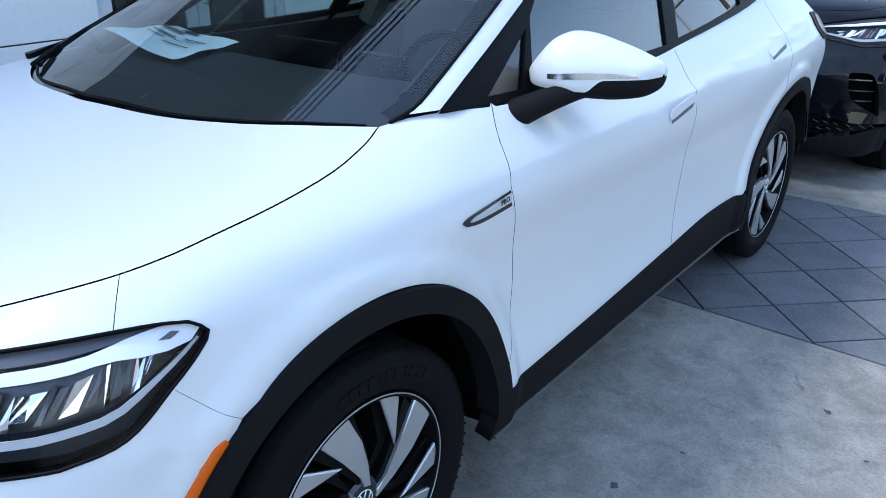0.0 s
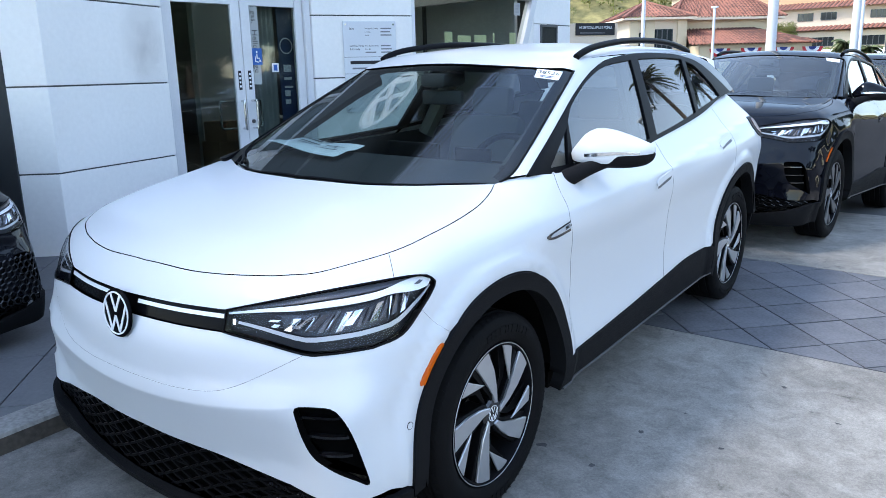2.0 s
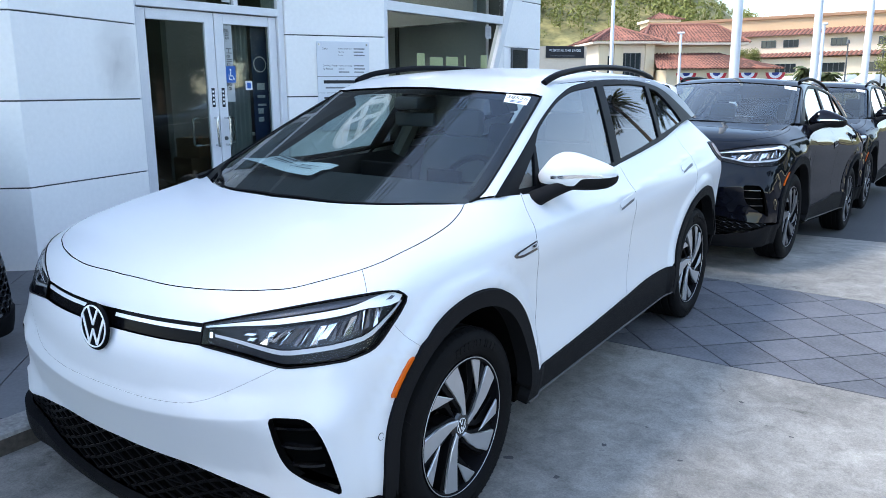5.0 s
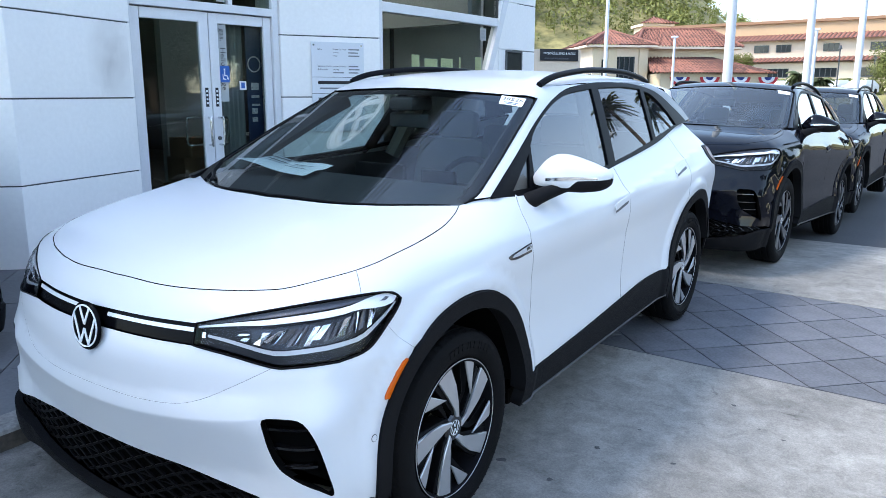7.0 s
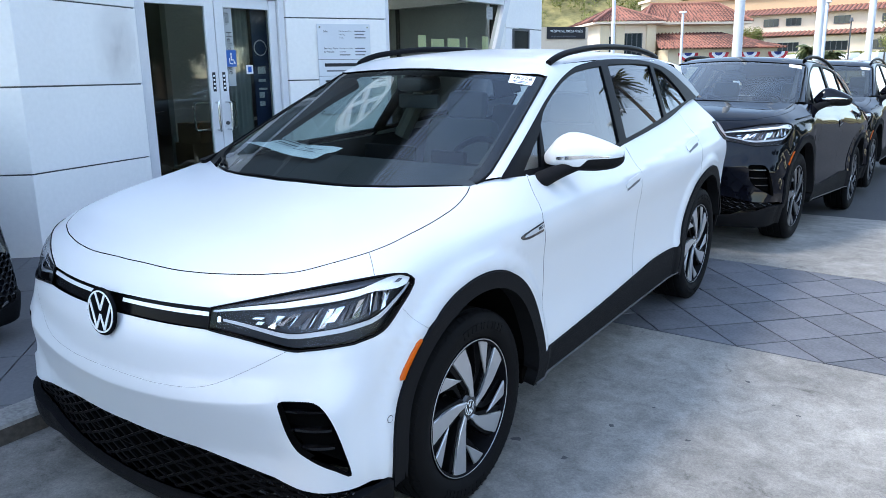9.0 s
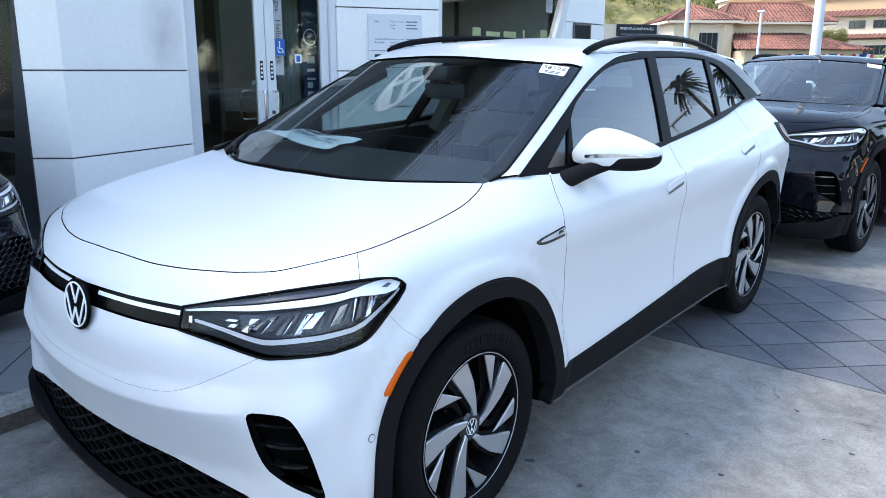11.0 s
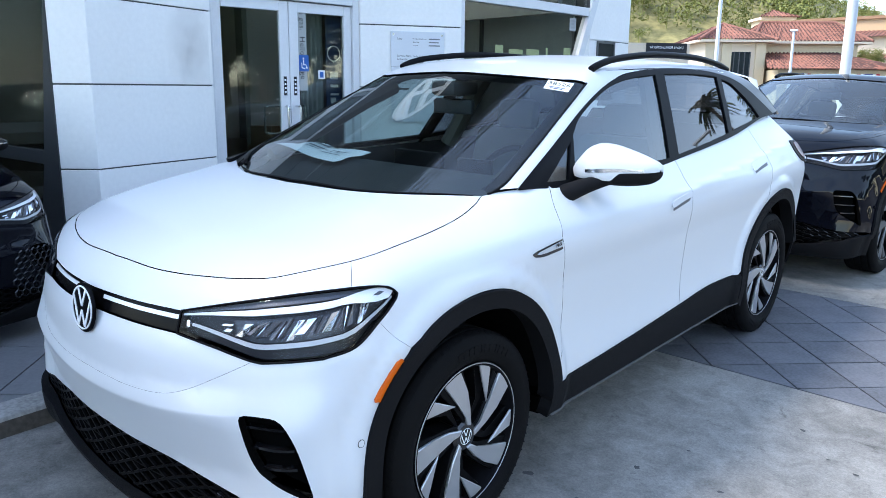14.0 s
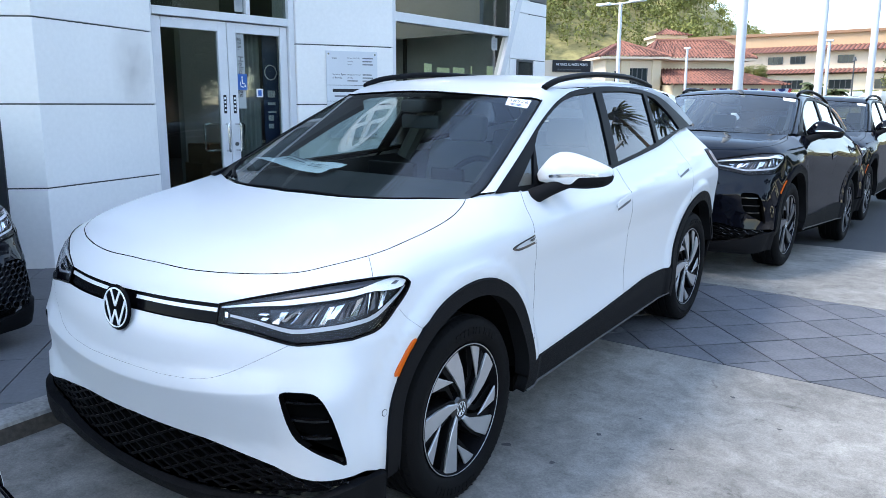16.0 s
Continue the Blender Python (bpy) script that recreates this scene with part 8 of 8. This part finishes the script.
def palm(m, height, seed, label, spread=1.7):
    rng = random.Random(seed)
    t = thing("palm_tree", label, "palm tree", m, "palms")
    bm = bmesh.new()
    tube(bm, [(0, 0, -0.3), (0.1, 0.05, height * 0.5), (0.0, 0.1, height)], 0.15, 10, radii=[0.26, 0.2, 0.17])
    part("trunk", bm, M["bark"], t, "tall bare palm trunk", smooth=True)
    for k in range(46):
        a, e = k * 2.4, rng.uniform(-0.9, 1.1)
        pts = [Vector((math.cos(a) * s * spread, math.sin(a) * s * spread, s * spread * math.sin(e) - 0.65 * spread * s * s)) for s in np.linspace(0.05, 1, 7)]
        v, f = [], []
        side = Vector((-math.sin(a), math.cos(a), 0))
        for i, p in enumerate(pts):
            for j in (-1, 1):
                for q in range(5):
                    base = len(v)
                    o = p.lerp(pts[min(i + 1, 6)], q / 5)
                    tip = o + side * j * 0.32 * spread * (1 - 0.6 * i / 6) + Vector((math.cos(a) * 0.18, math.sin(a) * 0.18, -0.16))
                    v += [o, o + Vector((math.cos(a), math.sin(a), 0)) * 0.12, tip]
                    f.append((base, base + 1, base + 2))
        put("frond", mesh_of("frond", v, f, M["palm_leaf"]), t, m=Matrix.Translation((0, 0.1, height)))
    return t


palm(Matrix.Translation((12.8, 46.1, 0)), 15.4, 1, "tall palm beyond the lot")
palm(Matrix.Translation((11.0, 57.0, 0)), 16.2, 2, "tall palm beyond the lot")
palm(Matrix.Translation((13.0, 62.0, 0)), 15.6, 3, "tall palm beyond the lot")
palm(Matrix.Translation((29.0, 17.2, 0)), 4.9, 4, "palm across the street", 1.3)
for az, h, seed in ((-9.3, 2.7, 7), (-8.0, 2.2, 8)):
    pb = bearing(az, 66)
    palm(Matrix.Translation((pb.x, pb.y, 0.3)), h, seed, "short shaggy palm by the far lot", 0.85)
# Out-of-view trees; the last eleven are added to darken sky reflections in the glass.
for k, (x, y, r, h) in enumerate(((26, 2, 4.5, 8), (33, -3, 5, 10), (27, 24, 4.5, 8), (23, 15, 2.6, 5.6), (31, 7, 4, 7.5), (32, 14, 2.6, 4.0), (33, 20, 2.8, 4.0), (31, 26, 2.6, 4.0), (36, 10, 2.8, 4.2), (25, 39, 5, 8.2), (21, 44, 5, 8.2), (29, 34, 4.5, 7.5), (31, 48, 6, 9.5), (26, 53, 6, 9.5), (37, 42, 6, 9.5), (33, 58, 6.5, 11), (41, 51, 6.5, 11), (41, 27, 5.5, 8.5), (38, 33, 5.5, 8.5), (44, 21, 5.5, 8.5))):
    tree(Matrix.Translation((x, y, -0.2)), r, h, 20 + k, M["leaf_dark"], "leafy green tree out of view, there for the glass reflections", "street trees")
tb = bearing(-3.9, 60)
tree(Matrix.Translation((tb.x, tb.y, 0.2)), 1.6, 4.6, 41, M["leaf"], "young green tree at the edge of the lot")
tb = bearing(-13.0, 84)
tree(Matrix.Translation((tb.x, tb.y, 1.0)), 1.6, 4.2, 43, M["leaf"], "bushy tree beside the mission hall")


def pole(az, dist, top, r, label, head="", name="flag_pole"):
    p = bearing(az, dist)
    ob = thing(name, label, name.replace("_", " "), Matrix.Translation((p.x, p.y, -0.1)), "lot poles")
    part("shaft", rod(bmesh.new(), (0, 0, 0), (0, 0, top), r, r * 0.8, 16), M["pole"], ob, "white painted shaft", smooth=True)
    part("base_plate", box(bmesh.new(), (-2 * r, -2 * r, 0), (2 * r, 2 * r, 0.06), 0.01), M["pole"], ob)
    if head == "T":
        part("arm", rod(bmesh.new(), (-0.75, 0.2, top), (0.75, -0.2, top), 0.04, seg=8), M["pole"], ob)
        for s in (-1, 1):
            part("lamp_head", box(bmesh.new(), (s * 0.95 - 0.38, -0.16, top - 0.02), (s * 0.95 + 0.38, 0.16, top + 0.09), 0.02, pose(0, 0, 0, 0, 0, -15)), M["pole"], ob, "flat lamp head")
    if head == "small":
        part("lamp_head", box(bmesh.new(), (-0.16, -0.10, top - 0.02), (0.16, 0.10, top + 0.07), 0.02), M["pole"], ob, "flat lamp head")
    if head == "post":
        part("lamp_head", rod(bmesh.new(), (0, 0, top), (0, 0, top + 0.35), 0.20, 0.10, 10), M["dark_metal"], ob, "dark lantern head")
    return ob


pole(-22.2, 38, 6.3, 0.10, "white lot light pole with twin flat heads", "T", "light_pole")
pole(-14.0, 17.5, 9.0, 0.105, "thick white pole standing behind the black cars", "", "flag_pole")
pole(-9.0, 23, 10.0, 0.105, "white pole standing in the lot", "", "flag_pole")
pole(-6.0, 27, 11.0, 0.105, "white pole standing in the lot", "", "flag_pole")
pole(-17.5, 42, 4.45, 0.075, "slim white light pole with one head", "small", "light_pole")
pole(-8.55, 40, 4.5, 0.085, "slim white light pole with one head", "small", "light_pole")
for az, d, top in ((-7.0, 70, 5.0), (-4.95, 70, 4.2)):
    p = bearing(az, d)
    ob = thing("street_lamp", "dark lamp post by the far lot", "street lamp", Matrix.Translation((p.x, p.y, 0)), "far lamp posts")
    part("shaft", rod(bmesh.new(), (0, 0, 0), (0, 0, top), 0.07, 0.05, 10), M["dark_metal"], ob)
    part("lamp_head", rod(bmesh.new(), (0, 0, top), (0, 0, top + 0.3), 0.16, 0.08, 10), M["dark_metal"], ob)
for x, y in ((8.95, 25.1), (9.5, 33.9)):
    ob = thing("light_pole", "tall street light across the lot", "light pole", Matrix.Translation((x, y, 0)), "lot poles")
    part("shaft", rod(bmesh.new(), (0, 0, 0), (0, 0, 7.6), 0.08, 0.06, 10), M["pole"], ob)
    part("lamp_head", box(bmesh.new(), (-1.1, -0.14, 7.6), (0.1, 0.14, 7.72), 0.02), M["pole"], ob)

# Lot edge: wall with the service banner, hedge bank and far parked cars.
bl, br = bearing(-27.6, 34), bearing(-24.4, 35)
wm2, wl2 = wall_frame((bl.x, bl.y), (br.x, br.y))
lotw = tagged(put("lot_wall", mesh_of("lot_wall", *slab([(-6, -0.2), (wl2 + 0.3, -0.2), (wl2 + 0.3, 0), (-6, 0)], -0.1, 3.42), M["stucco_pale"]), m=wm2), "pale wall at the lot's edge", "wall", kind="structure")
sign = tagged(new("service_banner"), "black banner with white lettering on the lot wall", "sign")
sign.matrix_basis = wm2 @ Matrix.Translation((0.46, 0.02, 2.93))
part("board", box(bmesh.new(), (0, 0, 0), (1.86, 0.04, 0.50), 0.005), M["ink"], sign, "black board")
tx = text_mesh("lettering", "WE SERVICE ALL MAKES & MODELS", 0.150, M["white_flat"], 0.002)
put("lettering", tx, sign, m=Matrix.Translation((0.93, 0.046, 0.31)) @ Matrix(((1, 0, 0, 0), (0, 0, 1, 0), (0, 1, 0, 0), (0, 0, 0, 1))) @ Matrix.Scale(0.66, 4, (1, 0, 0)))
for k in range(2):
    part("text_bar", box(bmesh.new(), (0.20, 0.041, 0.07 + 0.035 * k), (1.38, 0.044, 0.082 + 0.035 * k)), M["ink_grey"], sign)


def far_car(m, material, label):
    """A plain estate car seen small: body, glasshouse, wheels."""
    c = thing("parked_car", label, "car", m, "far parked cars")
    bm = bmesh.new()
    prof = [(-2.2, 0.35), (-2.25, 0.75), (-1.9, 0.95), (-1.1, 1.02), (-0.5, 1.45), (1.3, 1.5), (2.0, 1.05), (2.2, 0.9), (2.2, 0.35)]
    vs = [[bm.verts.new((x, s * (0.9 if z < 1.1 else 0.68), z)) for x, z in prof] for s in (-1, 1)]
    n = len(prof)
    for i in range(n):
        bm.faces.new((vs[0][i], vs[0][(i + 1) % n], vs[1][(i + 1) % n], vs[1][i]))
    bm.faces.new(vs[0][::-1])
    bm.faces.new(vs[1])
    part("body", bm, material, c)
    bm = boxes(((-0.75, -0.80, 1.08), (1.35, 0.80, 1.40)))
    for v in bm.verts:
        if v.co.z > 1.2:
            v.co.y *= 0.86
            v.co.x = v.co.x * 0.72 + 0.12
    part("glasshouse", bm, M["far_glass"], c, "dark glass")
    for x in (-1.35, 1.35):
        for s in (-1, 1):
            part("wheel", rod(bmesh.new(), (x, s * 0.72, 0.33), (x, s * 0.93, 0.33), 0.33, seg=16), M["rubber"], c)
    return c


for az, d, z, rz, mt, lab in ((-10.3, 88, 1.36, 82, "white_paint", "white car parked nose-on in the far lot"), (-7.15, 86, 1.355, 72, "white_paint", "white car parked nose-on in the far lot"), (-5.6, 86, 1.355, 74, "white_paint", "white car parked nose-on in the far lot")):
    p = bearing(az, d)
    far_car(Matrix.Translation((p.x, p.y, z)) @ Matrix.Rotation(radians(rz), 4, "Z"), M[mt], lab)
hv, hf = [], []
a0, a1 = bearing(-14, 80), bearing(2, 76)
for t in np.linspace(0, 1, 30):
    p = a0.lerp(a1, t)
    for dy, z in ((0, -0.3), (1.5, 1.33), (30, 1.45), (40, -0.5)):
        hv.append((p.x, p.y + dy, z))
hf = [(i * 4 + k, (i + 1) * 4 + k, (i + 1) * 4 + k + 1, i * 4 + k + 1) for i in range(29) for k in range(3)]
tagged(put("grass_bank", mesh_of("grass_bank", hv, hf, M["hill"], smooth=True)), "low green bank under the far lot", "bank", kind="structure")
hedge_rng = random.Random(5)
hv, hf = [], []
for k in range(5000):
    t = hedge_rng.random()
    p = bearing(-11 + 13 * t, 90) + Vector((hedge_rng.gauss(0, 0.4), hedge_rng.gauss(0, 0.5), 1.4 + hedge_rng.uniform(0, 1.6)))
    u = Vector((hedge_rng.gauss(0, 1), hedge_rng.gauss(0, 1), hedge_rng.gauss(0, 1))).normalized() * 0.16
    w = u.orthogonal().normalized() * 0.10
    b = len(hv)
    hv += [p - u, p + w, p + u, p - w]
    hf.append((b, b + 1, b + 2, b + 3))
tagged(new("hedge", mesh_of("hedge", hv, hf, M["leaf"])), "clipped green hedge below the far building", "hedge", kind="stuff")


# ---- other cars at the edges, and the sheet behind the windscreen ----
D_M = Matrix.Translation((0, 0, 0.03)) @ SITE @ Matrix.Translation((-2.55, -0.84, 0.06)) @ pose(0, 0, 0, 0, 0, 88) @ Matrix.Scale(0.80, 4)
display = tagged(copy_thing(black_car, D_M), "black display car on the walkway beside the pier")


def honeycomb(car, x0, x1, z0, z1, size):
    """Six-sided mesh cells laid over the corner of the bumper."""
    ball, bm = chart_ball(), bmesh.new()
    rows = int((z1 - z0) / (size * 0.87))
    for j in range(rows):
        for i in range(int((x1 - x0) / size)):
            cx, cz = x0 + size * (i + 0.5 * (j % 2)), z0 + size * 0.87 * j
            pts = [np.array((cx + 0.56 * size * math.sin(k * math.pi / 3), -0.83 + 0.22 * cx * cx, cz + 0.56 * size * math.cos(k * math.pi / 3))) for k in range(7)]
            p, _ = shot(f_low, ball[1], ball[2], np.array([ball[0](q) for q in pts]), 0.004)
            tube(bm, p, 0.006, 4)
    part("corner_mesh", bm, M["gloss_black"], car, "black honeycomb corner mesh")


honeycomb(display, 0.58, 0.86, 0.34, 0.66, 0.045)
tagged(copy_thing(black_car, SITE @ Matrix.Translation((0.80, -2.49, 0.0)) @ pose(0, 0, 0, 0, 0, 180)), "black car parked nose to nose with the white one")


# Small dark spots on the concrete.
spot_rng = random.Random(8)
SPOTS = [(0.827, 0.466, 0.022), (1.527, 1.586, 0.012), (1.071, 0.436, 0.015), (1.225, 1.067, 0.008), (1.804, 1.335, 0.01), (1.687, 1.386, 0.007), (1.451, 0.848, 0.009), (1.129, 0.797, 0.012)]
for x, y, r in SPOTS:
    n = 11
    ring = [(r * spot_rng.uniform(0.5, 1.15) * math.cos(2 * math.pi * k / n) * 1.5, r * spot_rng.uniform(0.5, 1.15) * math.sin(2 * math.pi * k / n), 0.0) for k in range(n)]
    tagged(put("tar_spot", mesh_of("tar_spot", ring, [tuple(range(n))], M["tar"]), m=Matrix.Translation((x, y, ground_z(x, y) + 0.003)) @ Matrix.Rotation(spot_rng.uniform(0, 3), 4, "Z")), "small dark tar spot on the concrete", "stain", "drive stains", "structure")


# ---- pavers ----
band = tagged(new("paving"), "band of grey square pavers laid diagonally", "pavement", kind="structure")
pavers(band, KERB_X, 6.2, BAND_0, BAND_1, 0.3165, radians(45), 0.010, M["paver"], 0.0, 0.02, origin=(1.361, 2.045))
pavers(walkway, -4.3, KERB_X - 0.167, -3.5, 4.5, 0.61, radians(45), 0.008, M["walk_paver"], 0.094, 0.02, origin=(-1.3, 0.1))
